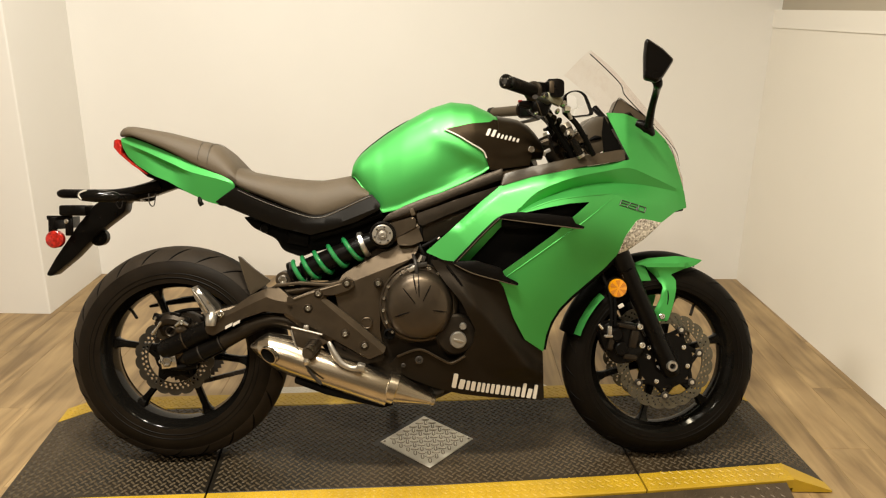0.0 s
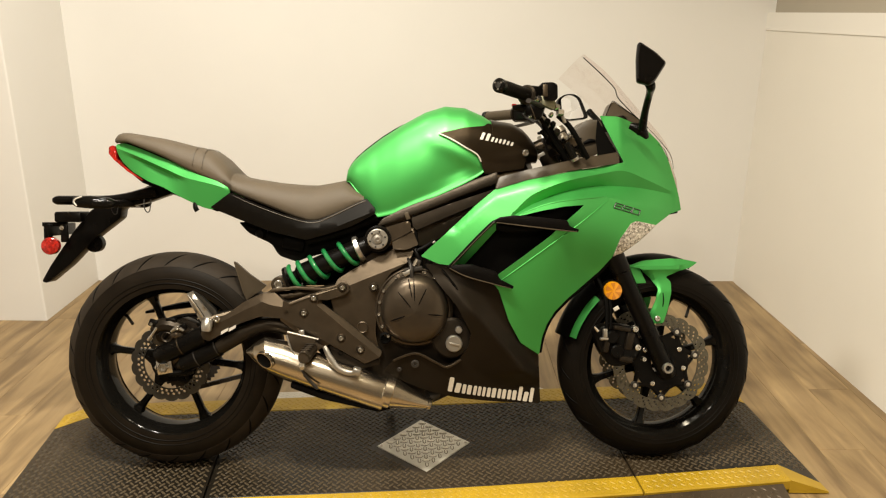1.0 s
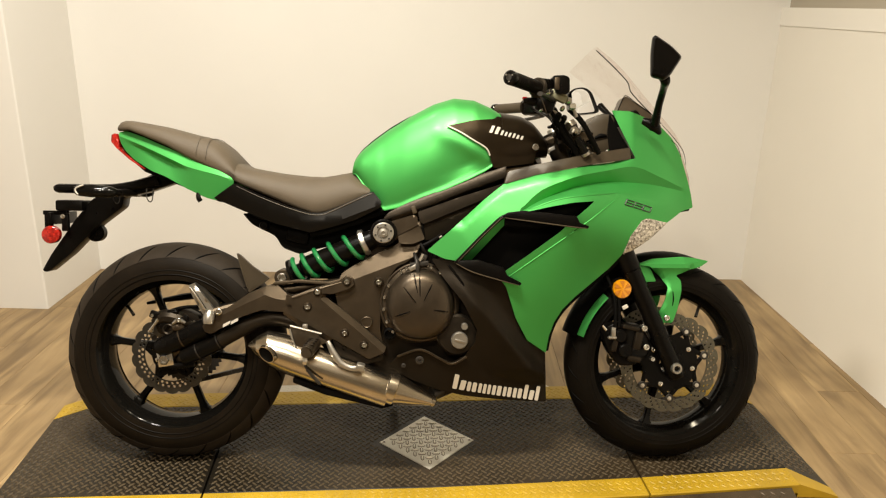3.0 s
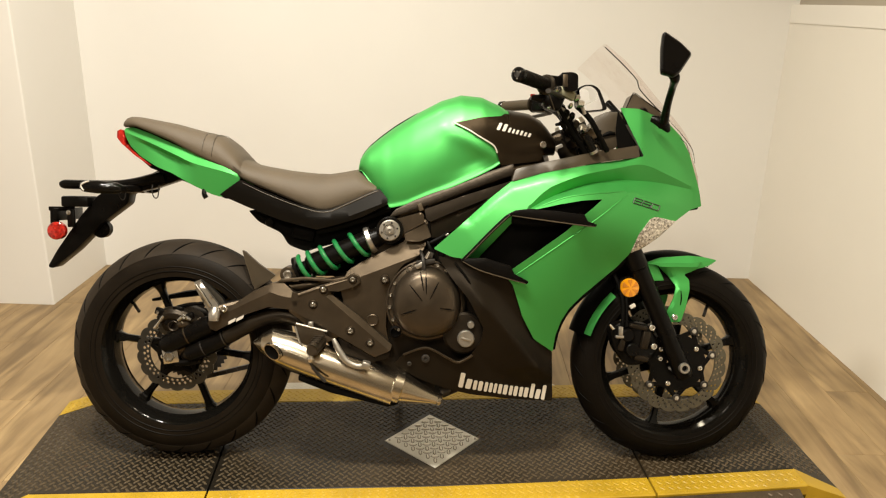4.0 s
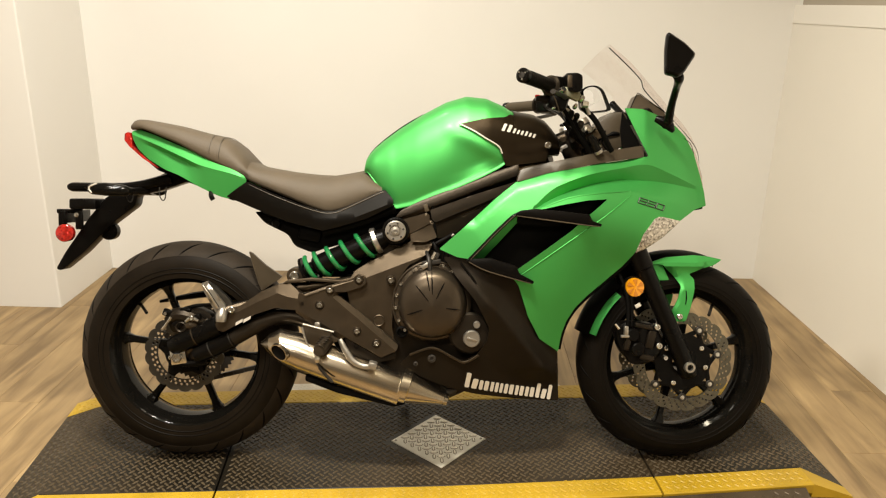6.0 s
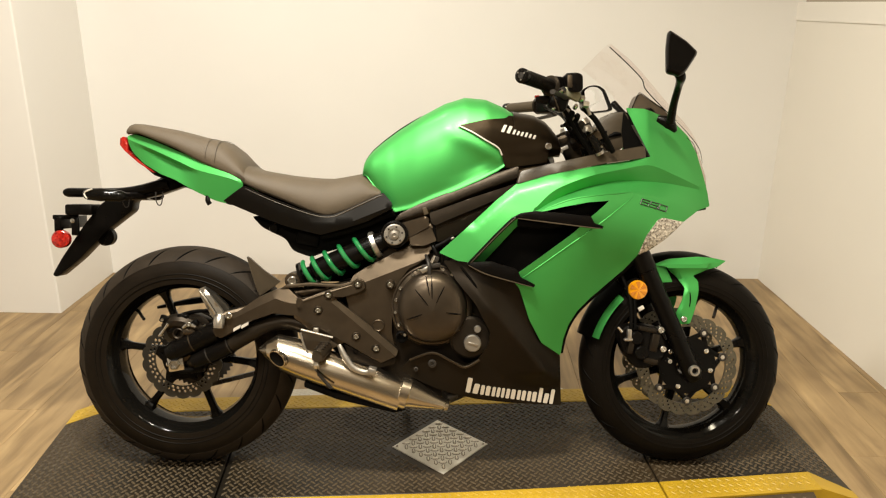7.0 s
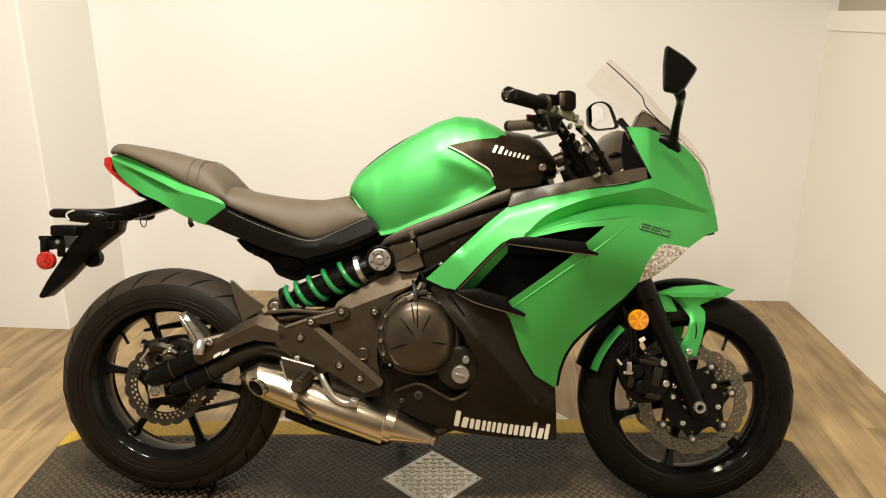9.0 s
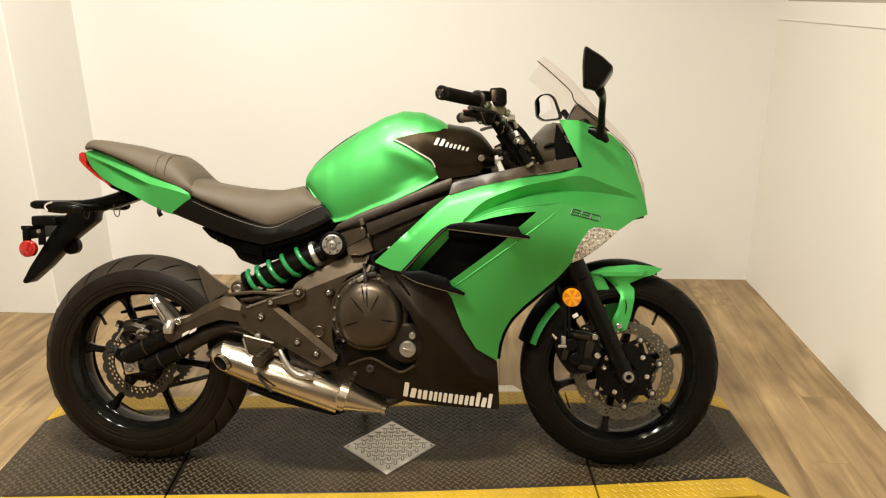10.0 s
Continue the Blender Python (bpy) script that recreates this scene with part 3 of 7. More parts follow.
# ---- wheels ----
def build_wheel(name, x, z, radius, width, spoke_turn, m=None, valve_turn=38):
    c = Vector((x, 0, z))
    m = m or Matrix()
    w = width / 2
    rim = bmesh.new()
    ri = 0.200
    spin([(0.222, -w * 0.78), (0.227, -w * 0.74), (0.222, -w * 0.62), (0.208, -w * 0.50), (0.199, -w * 0.30), (0.197, 0), (0.199, w * 0.30), (0.208, w * 0.50), (0.222, w * 0.62),
          (0.227, w * 0.74), (0.222, w * 0.78), (0.213, w * 0.70), (0.203, w * 0.52), (0.191, w * 0.34), (0.187, 0.0), (0.191, -w * 0.34), (0.196, -w * 0.40), (0.200, -w * 0.50), (0.2035, -w * 0.53), (0.209, -w * 0.66), (0.2125, -w * 0.69)], 72, rim, closed=True)
    hub = bmesh.new()
    spin([(0.055, -0.045), (0.055, -0.015), (0.068, -0.012), (0.068, 0.012), (0.055, 0.015), (0.055, 0.045), (0.028, 0.048), (0.028, -0.048)], 32, hub, closed=True)
    spokes = []
    for k in range(6):
        a = radians(spoke_turn + 60 * k)
        ca, sa = math.cos(a), math.sin(a)
        loops = []
        for r, hw, ht in ((0.048, 0.017, 0.016), (0.075, 0.013, 0.014), (0.12, 0.0095, 0.012), (0.165, 0.0095, 0.012), (0.182, 0.013, 0.016), (0.191, 0.021, 0.020)):
            loop = []
            for q, h in ((-1, -0.5), (-0.6, -1), (0.6, -1), (1, -0.5), (1, 0.5), (0.6, 1), (-0.6, 1), (-1, 0.5)):
                loop.append((r * ca - q * hw * sa, h * ht, r * sa + q * hw * ca))
            loops.append(loop)
        spoke = bmesh.new()
        rings(spoke, loops)
        spokes.append(spoke)
    wheel = part(name, move(rim, m @ Matrix.Translation(c)), M["black_gloss"], bike, "gloss black six-spoke alloy wheel")
    part("hub", move(hub, m @ Matrix.Translation(c)), M["black_gloss"], wheel)
    for spoke in spokes:
        part("spoke", move(spoke, m @ Matrix.Translation(c)), M["black_gloss"], wheel)
    # tyre with a round crown
    prof = []
    rim_r = 0.219
    for k in range(19):
        a = radians(-108 + 12 * k)
        rr = radius - w + w * math.cos(a) if abs(a) < math.pi / 2 else radius - w + w * 1.15 * math.cos(a)
        prof.append((rr, w * math.sin(a)))
    prof = [(rim_r, -w * 0.72), (radius - w * 1.25, -w * 0.93)] + [p for p in prof if p[0] > radius - w * 1.12] + [(radius - w * 1.25, w * 0.93), (rim_r, w * 0.72)]
    tyre = part("tyre", move(spin(prof, 160, closed=True), m @ Matrix.Translation(c)), M["sidewall"] if m == Matrix() else M["tyre"], wheel, "worn black rubber tyre")
    for rr in (0.235, radius - w * 1.05):
        yy = float(np.interp(rr, [rim_r, radius - w * 1.25, radius - w], [w * 0.72, w * 0.93, w]))
        for s in (-1, 1):
            ring = spin([(rr - 0.0016, s * (yy - 0.0005)), (rr, s * (yy + 0.0006)), (rr + 0.0016, s * (yy - 0.0005)), (rr, s * (yy - 0.002))], 80, closed=True)
            part("sidewall_ring", move(ring, m @ Matrix.Translation(c)), M["tyre"], tyre)
    crown = [(radius - w + (w + 0.0004) * math.cos(radians(a)), (w + 0.0004) * math.sin(radians(a))) for a in range(-58, 59, 4)]
    crown += [(radius - w + (w - 0.002) * math.cos(radians(a)), (w - 0.002) * math.sin(radians(a))) for a in (58, 30, 0, -30, -58)]
    part("tread", move(spin(crown, 160, closed=True), m @ Matrix.Translation(c)), M["tread"] if m == Matrix() else M["tyre"], tyre, "dusty worn tread band" if m == Matrix() else "black worn tread band")
    # sweeping tread grooves, dark slots set in the shoulders
    gv = bmesh.new()
    for k in range(22):
        for s in (-1, 1):
            a0 = 2 * math.pi * k / 22 + (0.12 if s > 0 else 0)
            pts = []
            for j in range(5):
                a = a0 + j * 0.055
                th = radians(14 + j * 12) * s
                rr = radius - w + (w - 0.0006) * math.cos(th)
                pts.append((rr * math.cos(a), (w - 0.0010) * math.sin(th), rr * math.sin(a)))
            tube(pts, [0.0008, 0.0026, 0.0034, 0.0028, 0.0008], 6, 2, bm=gv)
    tagged(part("tread_groove", move(gv, m @ Matrix.Translation(c)), M["inner"], tyre), kind="stuff")
    va = radians(spoke_turn + valve_turn)
    vd = Vector((math.cos(va), 0, math.sin(va)))
    part("valve", move(tube([vd * 0.190, vd * 0.172 + Vector((0, -0.014, 0)), vd * 0.158 + Vector((0, -0.024, 0))], 0.0045, 8, 3), m @ Matrix.Translation(c)), M["dark_steel"], wheel)
    return wheel


RX, RZ, FX, FZ = -0.686, 0.306, 0.703, 0.287
rear_wheel = build_wheel("rear_wheel", RX, RZ, 0.306, 0.158, -8, None, 148)
front_wheel = build_wheel("front_wheel", FX, FZ, 0.286, 0.118, 17, STEER)


def petal_disc(x, y, z, r_out, r_in, petals, wave, thick, parent, mat, m=Matrix(), holes=3, hole=0.0034):
    n = petals * 8
    outer, inner = [], []
    for k in range(n):
        a = 2 * math.pi * k / n
        outer.append((x + (r_out - wave + wave * abs(math.sin(a * petals / 2)) ** 0.6) * math.cos(a), z + (r_out - wave + wave * abs(math.sin(a * petals / 2)) ** 0.6) * math.sin(a)))
    for k in range(48):
        a = 2 * math.pi * k / 48
        inner.append((x + r_in * math.cos(a), z + r_in * math.sin(a)))
    cut = [inner]
    for k in range(petals * 2):
        for j in range(holes):
            r = r_in + (r_out - wave - r_in) * (0.22 + 0.30 * j)
            a = 2 * math.pi * (k + 0.35 * j) / (petals * 2)
            cut.append(loop_circle(x + r * math.cos(a), z + r * math.sin(a), hole, 8))
    return part("brake_disc", move(shell(outer, flat(y), thick, 0, cut), m), mat, parent, "drilled steel petal brake disc", smooth=20)


petal_disc(RX, -0.075, RZ, 0.110, 0.074, 18, 0.0065, 0.005, rear_wheel, M["disc"], holes=2, hole=0.0042)
petal_disc(FX, -0.072, FZ + 0.004, 0.141, 0.108, 20, 0.0065, 0.005, front_wheel, M["disc_bright"], STEER)
petal_disc(FX, 0.077, FZ + 0.004, 0.141, 0.108, 20, 0.0065, 0.005, front_wheel, M["disc_bright"], STEER)


def disc_carrier(x, y, z, r_in, r_out, arms, turn, parent, m=Matrix(), buttons=True):
    bm, arms_made = bmesh.new(), []
    spin([(0.030, y), (r_in, y), (r_in, y + 0.006), (0.030, y + 0.006)], 32, bm, (x, 0, z), closed=True)
    for k in range(arms):
        a = radians(turn) + 2 * math.pi * k / arms
        for da in (-0.22, 0.22):
            p = Vector((x + (r_in - 0.008) * math.cos(a + da * 1.6), y + 0.003, z + (r_in - 0.008) * math.sin(a + da * 1.6)))
            q = Vector((x + r_out * math.cos(a), y + 0.003, z + r_out * math.sin(a)))
            arms_made.append(tube([p, q], [0.008, 0.006], 8, 1, 0.5))
    ob = part("disc_carrier", move(bm, m), M["black"], parent)
    for arm in arms_made:
        part("carrier_arm", move(arm, m), M["black"], ob)
    for k in range(arms):
        a = radians(turn) + 2 * math.pi * k / arms
        if buttons:
            cx, cz = x + (r_out + 0.001) * math.cos(a), z + (r_out + 0.001) * math.sin(a)
            part("disc_button", move(spin([(0.0115, y + 0.004), (0.0115, y - 0.005), (0.0105, y - 0.006), (0.0072, y - 0.006), (0.006, y - 0.001)], 16, centre=(cx, 0, cz)), m), M["dark_steel"], ob)
            part("button_centre", move(spin([(0.006, y), (0.006, y - 0.004), (0.0, y - 0.0045)], 12, centre=(cx, 0, cz)), m), M["chrome"], ob)
        if k % 2:
            continue
        b = a + math.pi / arms
        part("hub_bolt", move(spin([(0.007, y), (0.007, y - 0.007), (0.0055, y - 0.008), (0.0035, y - 0.008), (0.003, y - 0.004)], 12, centre=(x + (r_in - 0.016) * math.cos(b), 0, z + (r_in - 0.016) * math.sin(b))), m), M["chrome"], ob)
    return ob


disc_carrier(RX, -0.072, RZ, 0.055, 0.078, 5, 20, rear_wheel, buttons=False)
disc_carrier(FX, -0.074, FZ + 0.004, 0.080, 0.099, 7, 13, front_wheel, STEER)

# ---- rear sprocket and chain ----
n = 46
teeth = []
for k in range(n * 2):
    a = math.pi * k / n
    r = 0.112 if k % 2 else 0.104
    teeth.append((RX + r * math.cos(a), RZ + r * math.sin(a)))
cuts = [loop_circle(RX, RZ, 0.05, 24)]
for k in range(5):
    a0 = 2 * math.pi * k / 5
    cuts.append([(RX + r * math.cos(a0 + d), RZ + r * math.sin(a0 + d)) for r, d in ((0.066, -0.35), (0.092, -0.42), (0.094, 0), (0.092, 0.42), (0.066, 0.35))])
part("sprocket", shell(teeth, flat(0.072), 0.006, 0, cuts), M["dark_steel"], rear_wheel, "dark steel chain sprocket", smooth=0)
chain = bmesh.new()
for (x0, z0, x1, z1) in ((RX + 0.02, RZ - 0.110, -0.14, 0.330), (RX + 0.02, RZ + 0.110, -0.14, 0.412)):
    steps = int(math.hypot(x1 - x0, z1 - z0) / 0.0159)
    ang = math.atan2(z1 - z0, x1 - x0)
    for k in range(steps):
        t = (k + 0.5) / steps
        p = (x0 + (x1 - x0) * t, 0.072, z0 + (z1 - z0) * t)
        box((0.0185, 0.012 if k % 2 else 0.017, 0.0125), p, chain, turn=Matrix.Rotation(-ang, 4, "Y"))
tagged(part("chain", chain, M["dark_steel"], bike, "oily drive chain", smooth=0), kind="stuff")

# ---- frame, swing arm, engine ----
frame_tubes = tube([(-0.085, -0.104, 0.672), *[(x, -0.104, z) for x, z in [(-0.067, 0.697), (0.030, 0.740), (0.134, 0.784), (0.223, 0.818)]], (0.30, -0.09, 0.83)], [0.020, 0.024, 0.025, 0.024, 0.023, 0.022], 14, 5)
main_frame = part("main_frame", frame_tubes, M["frame"], bike, "dark grey twin tube frame")
part("frame_tube", tube([(-0.09, -0.100, 0.640), *[(x, -0.100, z) for x, z in [(-0.059, 0.655), (0.031, 0.680), (0.136, 0.724), (0.210, 0.758)]], (0.30, -0.09, 0.78)], [0.020, 0.024, 0.024, 0.023, 0.022, 0.020], 14, 5), M["frame"], main_frame)
part("frame_tube", tube([(-0.085, 0.128, 0.672), (0.03, 0.14, 0.74), (0.22, 0.13, 0.82), (0.34, 0.08, 0.87)], 0.029, 12, 5), M["frame"], main_frame)
part("frame_tube", tube([(-0.09, 0.128, 0.640), (0.03, 0.14, 0.68), (0.2, 0.13, 0.755), (0.34, 0.08, 0.80)], 0.028, 12, 5), M["frame"], main_frame)
# clamp where the tubes meet
BEAM = line_x((-0.05, 0.712), (0.215, 0.816))
part("frame_beam", shell(soft([(-0.104, 0.690), (-0.089, 0.709), (-0.037, 0.736), (0.059, 0.774), (0.163, 0.816), (0.222, 0.836), (0.222, 0.806), (0.163, 0.788), (0.104, 0.7645), (0.045, 0.7405), (-0.012, 0.7195), (-0.089, 0.692)], 0.006), lambda x, z: -0.146 + 12 * (z - BEAM(x) + 0.004) ** 2, 0.030, 0.009, bevel=0.003), M["engine"], main_frame, "black upper frame beam")
part("frame_beam", shell(soft([(-0.011, 0.7115), (0.104, 0.7535), (0.222, 0.792), (0.222, 0.774), (0.157, 0.7445), (0.120, 0.7285), (0.060, 0.7035), (0.004, 0.679), (-0.006, 0.685)], 0.004), lambda x, z: -0.147 + 0.12 * max(0, z - line_x((0.0, 0.695), (0.215, 0.783))(x)), 0.030, 0.010, bevel=0.004), M["engine"], main_frame, "black middle frame beam")
part("frame_beam", shell(soft([(0.004, 0.6705), (0.061, 0.6925), (0.135, 0.726), (0.159, 0.731), (0.106, 0.685), (0.062, 0.654), (0.032, 0.638), (0.006, 0.635)], 0.005), lambda x, z: -0.136 + 0.20 * max(0, 0.66 + 0.45 * x - z), 0.030, 0.010, bevel=0.005), M["engine"], main_frame, "dark lower frame beam")
part("frame_joint", shell(soft([(-0.090, 0.683), (-0.022, 0.7035), (-0.013, 0.699), (-0.012, 0.676), (-0.064, 0.6475), (-0.078, 0.658)], 0.004), lambda x, z: -0.151 + 0.25 * max(0, -0.04 - x), 0.03, 0.010, bevel=0.003), M["frame"], main_frame)
part("frame_joint", shell(soft([(-0.064, 0.6455), (-0.012, 0.6735), (-0.004, 0.669), (0.008, 0.639), (-0.025, 0.626), (-0.060, 0.627)], 0.004), lambda x, z: -0.147 - 0.10 * max(0, 0.655 - z), 0.03, 0.010, bevel=0.003), M["frame"], main_frame)
part("joint_clip", box((0.012, 0.006, 0.020), (-0.022, -0.150, 0.717), bevel=0.002, turn=Matrix.Rotation(radians(-20), 4, "Y")), M["brown"], main_frame)
for p, q in (((-0.006, 0.722), (-0.001, 0.690)), ((-0.001, 0.690), (0.006, 0.636))):
    part("joint_gap", tube([(p[0], -0.140, p[1]), (q[0], -0.140, q[1])], 0.0035, 8, 1), M["inner"], main_frame)
PLATE = [(-0.212, 0.545), (-0.177, 0.567), (-0.129, 0.591), (-0.080, 0.618), (-0.055, 0.632), (-0.013, 0.636), (-0.002, 0.630), (-0.008, 0.610), (-0.024, 0.590), (-0.040, 0.577), (-0.066, 0.564), (-0.084, 0.539), (-0.098, 0.501), (-0.108, 0.455), (-0.110, 0.394), (-0.098, 0.335), (-0.127, 0.346), (-0.175, 0.400), (-0.222, 0.454), (-0.232, 0.497), (-0.222, 0.525)]
PLATE_FOLD = line_x((-0.221, 0.512), (-0.024, 0.590))
part("frame_plate", shell(soft(PLATE, 0.006), lambda x, z: -0.140 + 0.38 * max(0, z - PLATE_FOLD(x)) - 0.06 * min(0, z - 0.42), 0.05, 0.018, bevel=0.003, lines=[along(PLATE_FOLD, -0.215, -0.030, 16)]), M["frame"], main_frame, "dark grey pressed frame plate", smooth=18)
part("plate_recess", spin([(0.0155, -0.10), (0.0155, -0.1475), (0.0140, -0.1485), (0.0125, -0.1475), (0.0125, -0.1465), (0.0, -0.1465)], 28, centre=(-0.145, 0, 0.414)), M["frame"], main_frame)
part("frame_plate", shell(soft([(-0.162, 0.557), (-0.088, 0.602), (-0.013, 0.630), (0.016, 0.665), (0.008, 0.615), (-0.030, 0.580), (-0.079, 0.531), (-0.098, 0.454), (-0.100, 0.362), (-0.081, 0.313), (-0.176, 0.400), (-0.237, 0.480), (-0.231, 0.510), (-0.177, 0.529)], 0.015), lambda x, z: 0.138, 0.05, 0.04, bevel=0.006), M["frame"], main_frame)
# Two added dark blocks close see-through gaps under the tank and by the pivot.
part("under_tank_box", box((0.46, 0.16, 0.11), (0.06, 0, 0.765), bevel=0.01, turn=Matrix.Rotation(radians(-20), 4, "Y")), M["inner"], bike, "dark filler box under the tank")
part("swing_pivot", shell(soft([(-0.33, 0.44), (-0.25, 0.53), (-0.15, 0.54), (-0.08, 0.40), (-0.09, 0.27), (-0.20, 0.285), (-0.27, 0.33)], 0.02), flat(-0.085), 0.16, 0, bevel=0.01), M["inner"], bike, "dark filler block by the swing arm pivot", smooth=30)
PX, PZ = -0.102, 0.655
piv = part("shock_mount", spin([(0.036, -0.12), (0.036, -0.150), (0.032, -0.153), (0.0, -0.153)], 32, centre=(PX, 0, PZ)), M["black"], main_frame)
part("adjuster_ring", spin([(0.0275, -0.150), (0.0275, -0.160), (0.025, -0.162), (0.0165, -0.162), (0.015, -0.157), (0.0125, -0.157), (0.011, -0.164), (0.005, -0.165), (0.004, -0.161), (0, -0.161)], 40, centre=(PX, 0, PZ)), M["alloy"], piv, "machined alloy adjuster ring")
for k in range(6):
    a = radians(60 * k + 15)
    part("pin", spin([(0.0028, -0.161), (0.0028, -0.164), (0.001, -0.1645)], 8, centre=(PX + 0.0210 * math.cos(a), 0, PZ + 0.0210 * math.sin(a))), M["dark_steel"], piv)

swing = part("swing_arm", tube([(x, -0.085 - 0.03 * min(1, i / 3), z) for i, (x, z) in enumerate([(-0.682, 0.310), (-0.621, 0.353), (-0.545, 0.400), (-0.453, 0.457), (-0.393, 0.489), (-0.324, 0.501), (-0.210, 0.518)])], [0.022, 0.023, 0.022, 0.020, 0.016, 0.014, 0.012], 14, 6), M["frame"], bike, "dark grey curved tube swing arm")
BEAM_FOLD = profile([(-0.70, 0.350), (-0.558, 0.416), (-0.506, 0.441), (-0.461, 0.464), (-0.413, 0.486), (-0.386, 0.477), (-0.341, 0.470)])
part("swing_beam", shell(soft([(-0.580, 0.409), (-0.558, 0.424), (-0.505, 0.456), (-0.461, 0.487), (-0.416, 0.507), (-0.386, 0.516), (-0.353, 0.487), (-0.341, 0.452), (-0.368, 0.442), (-0.419, 0.447), (-0.476, 0.427), (-0.560, 0.378), (-0.585, 0.385)], 0.004), lambda x, z: -0.140 - 0.02 * min(1, max(0, (x + 0.58) / 0.2)) + 0.34 * max(0, z - BEAM_FOLD(x)), 0.03, 0.014, bevel=0.003, lines=[along(BEAM_FOLD, -0.55, -0.345, 18)]), M["frame"], swing, smooth=16)
part("swing_tube", tube([(x, -0.09 - 0.03 * min(1, i / 3), z) for i, (x, z) in enumerate([(-0.655, 0.300), (-0.641, 0.308), (-0.588, 0.331), (-0.542, 0.355), (-0.482, 0.390), (-0.436, 0.412), (-0.391, 0.419), (-0.348, 0.409), (-0.312, 0.380)])], [0.017, 0.020, 0.020, 0.021, 0.022, 0.022, 0.022, 0.022, 0.020], 14, 6), M["engine"], swing, "dark lower swing arm tube")
part("arm_sleeve", tube([(-0.640, -0.113, 0.309), (-0.600, -0.118, 0.326), (-0.540, -0.120, 0.356)], [0.0225, 0.024, 0.0235], 16, 3), M["black"], swing, "black sleeve on the swing arm end")
for x, z in ((-0.600, 0.326), (-0.545, 0.354)):
    part("sleeve_edge", tube([(x, -0.119, z), (x + 0.0025, -0.119, z + 0.0012)], 0.0250, 16, 1), M["dark_steel"], swing)
part("swing_tube", tube([(-0.68, 0.10, 0.31), (-0.52, 0.115, 0.39), (-0.40, 0.12, 0.43), (-0.2, 0.12, 0.42)], 0.026, 12, 6), M["frame"], swing)
part("swing_web", tube([(-0.47, -0.10, 0.43), (-0.40, -0.02, 0.45), (-0.40, 0.1, 0.44)], 0.024, 10, 5), M["frame"], swing)
part("axle_holder", shell(soft([(-0.722, 0.318), (-0.705, 0.342), (-0.64, 0.352), (-0.60, 0.335), (-0.615, 0.300), (-0.655, 0.278), (-0.715, 0.276)], 0.010), flat(-0.098), 0.03, 0.02, bevel=0.004), M["black"], swing)
part("arm_sleeve", tube([(-0.702, -0.105, 0.333), (-0.698, -0.108, 0.335), (-0.64, -0.112, 0.361), (-0.584, -0.114, 0.387), (-0.580, -0.114, 0.389)], [0.020, 0.0265, 0.0275, 0.0285, 0.026], 18, 3), M["black"], swing, "black sleeve on the swing arm end")
part("sleeve_edge", tube([(-0.645, -0.112, 0.359), (-0.642, -0.112, 0.3603)], 0.0290, 18, 1), M["frame"], swing)
part("adjuster_arm", tube([(-0.715, -0.108, 0.284), (-0.66, -0.110, 0.283), (-0.615, -0.110, 0.290)], [0.006, 0.009, 0.009], 10, 3), M["black"], swing)
part("guard_bar", tube([(-0.80, 0.06, 0.428), (-0.70, 0.07, 0.446), (-0.60, 0.07, 0.457), (-0.50, 0.07, 0.462)], [0.004, 0.010, 0.011, 0.010], 8, 4), M["black"], swing)
adj = part("axle_plate", box((0.042, 0.010, 0.041), (-0.690, -0.112, 0.303), bevel=0.002, turn=Matrix.Rotation(radians(-8), 4, "Y")), M["chrome"], swing, "bright steel chain adjuster plate")
part("axle_nut", spin([(0.015, -0.115), (0.015, -0.126), (0.0125, -0.129), (0.009, -0.129), (0.008, -0.122)], 6, centre=(-0.691, 0, 0.303)), M["chrome"], adj)
part("chain_guard", shell(soft([(-0.62, 0.415), (-0.52, 0.46), (-0.44, 0.468), (-0.44, 0.452), (-0.52, 0.44), (-0.62, 0.395)], 0.006), flat(0.09), 0.02, 0), M["black"], swing)
for x, z in ((-0.515, 0.4075), (-0.494, 0.4155)):
    part("sticker", shell(soft([(x - 0.010, z - 0.010), (x + 0.009, z + 0.001), (x + 0.010, z + 0.009), (x - 0.009, z - 0.001)], 0.001, 1), flat(-0.156), 0.004, 0), M["silver_print"], swing, "pale warning sticker")

engine = part("engine", shell(soft([(-0.15, 0.62), (0.02, 0.60), (0.16, 0.62), (0.22, 0.45), (0.20, 0.26), (0.05, 0.20), (-0.13, 0.24), (-0.17, 0.40)], 0.03), flat(-0.115), 0.23, 0.05, bevel=0.012), M["engine"], bike, "black twin cylinder engine block")
CX, CZ = -0.002, 0.462
cover = bmesh.new()
prof = [(0.112, -0.10), (0.112, -0.150), (0.106, -0.155), (0.099, -0.156), (0.096, -0.168), (0.088, -0.182), (0.074, -0.191), (0.050, -0.197), (0.0, -0.200)]
spin(prof, 48, cover, (CX, 0, CZ))
for v in cover.verts:
    v.co.x = CX + (v.co.x - CX) * 0.93
    v.co.z = CZ + (v.co.z - CZ) * 1.0
    if v.co.z < CZ - 0.07:
        v.co.z = CZ - 0.07 + (v.co.z - CZ + 0.07) * 0.75
clutch = part("clutch_cover", cover, M["clutch"], engine, "domed dark grey clutch cover")
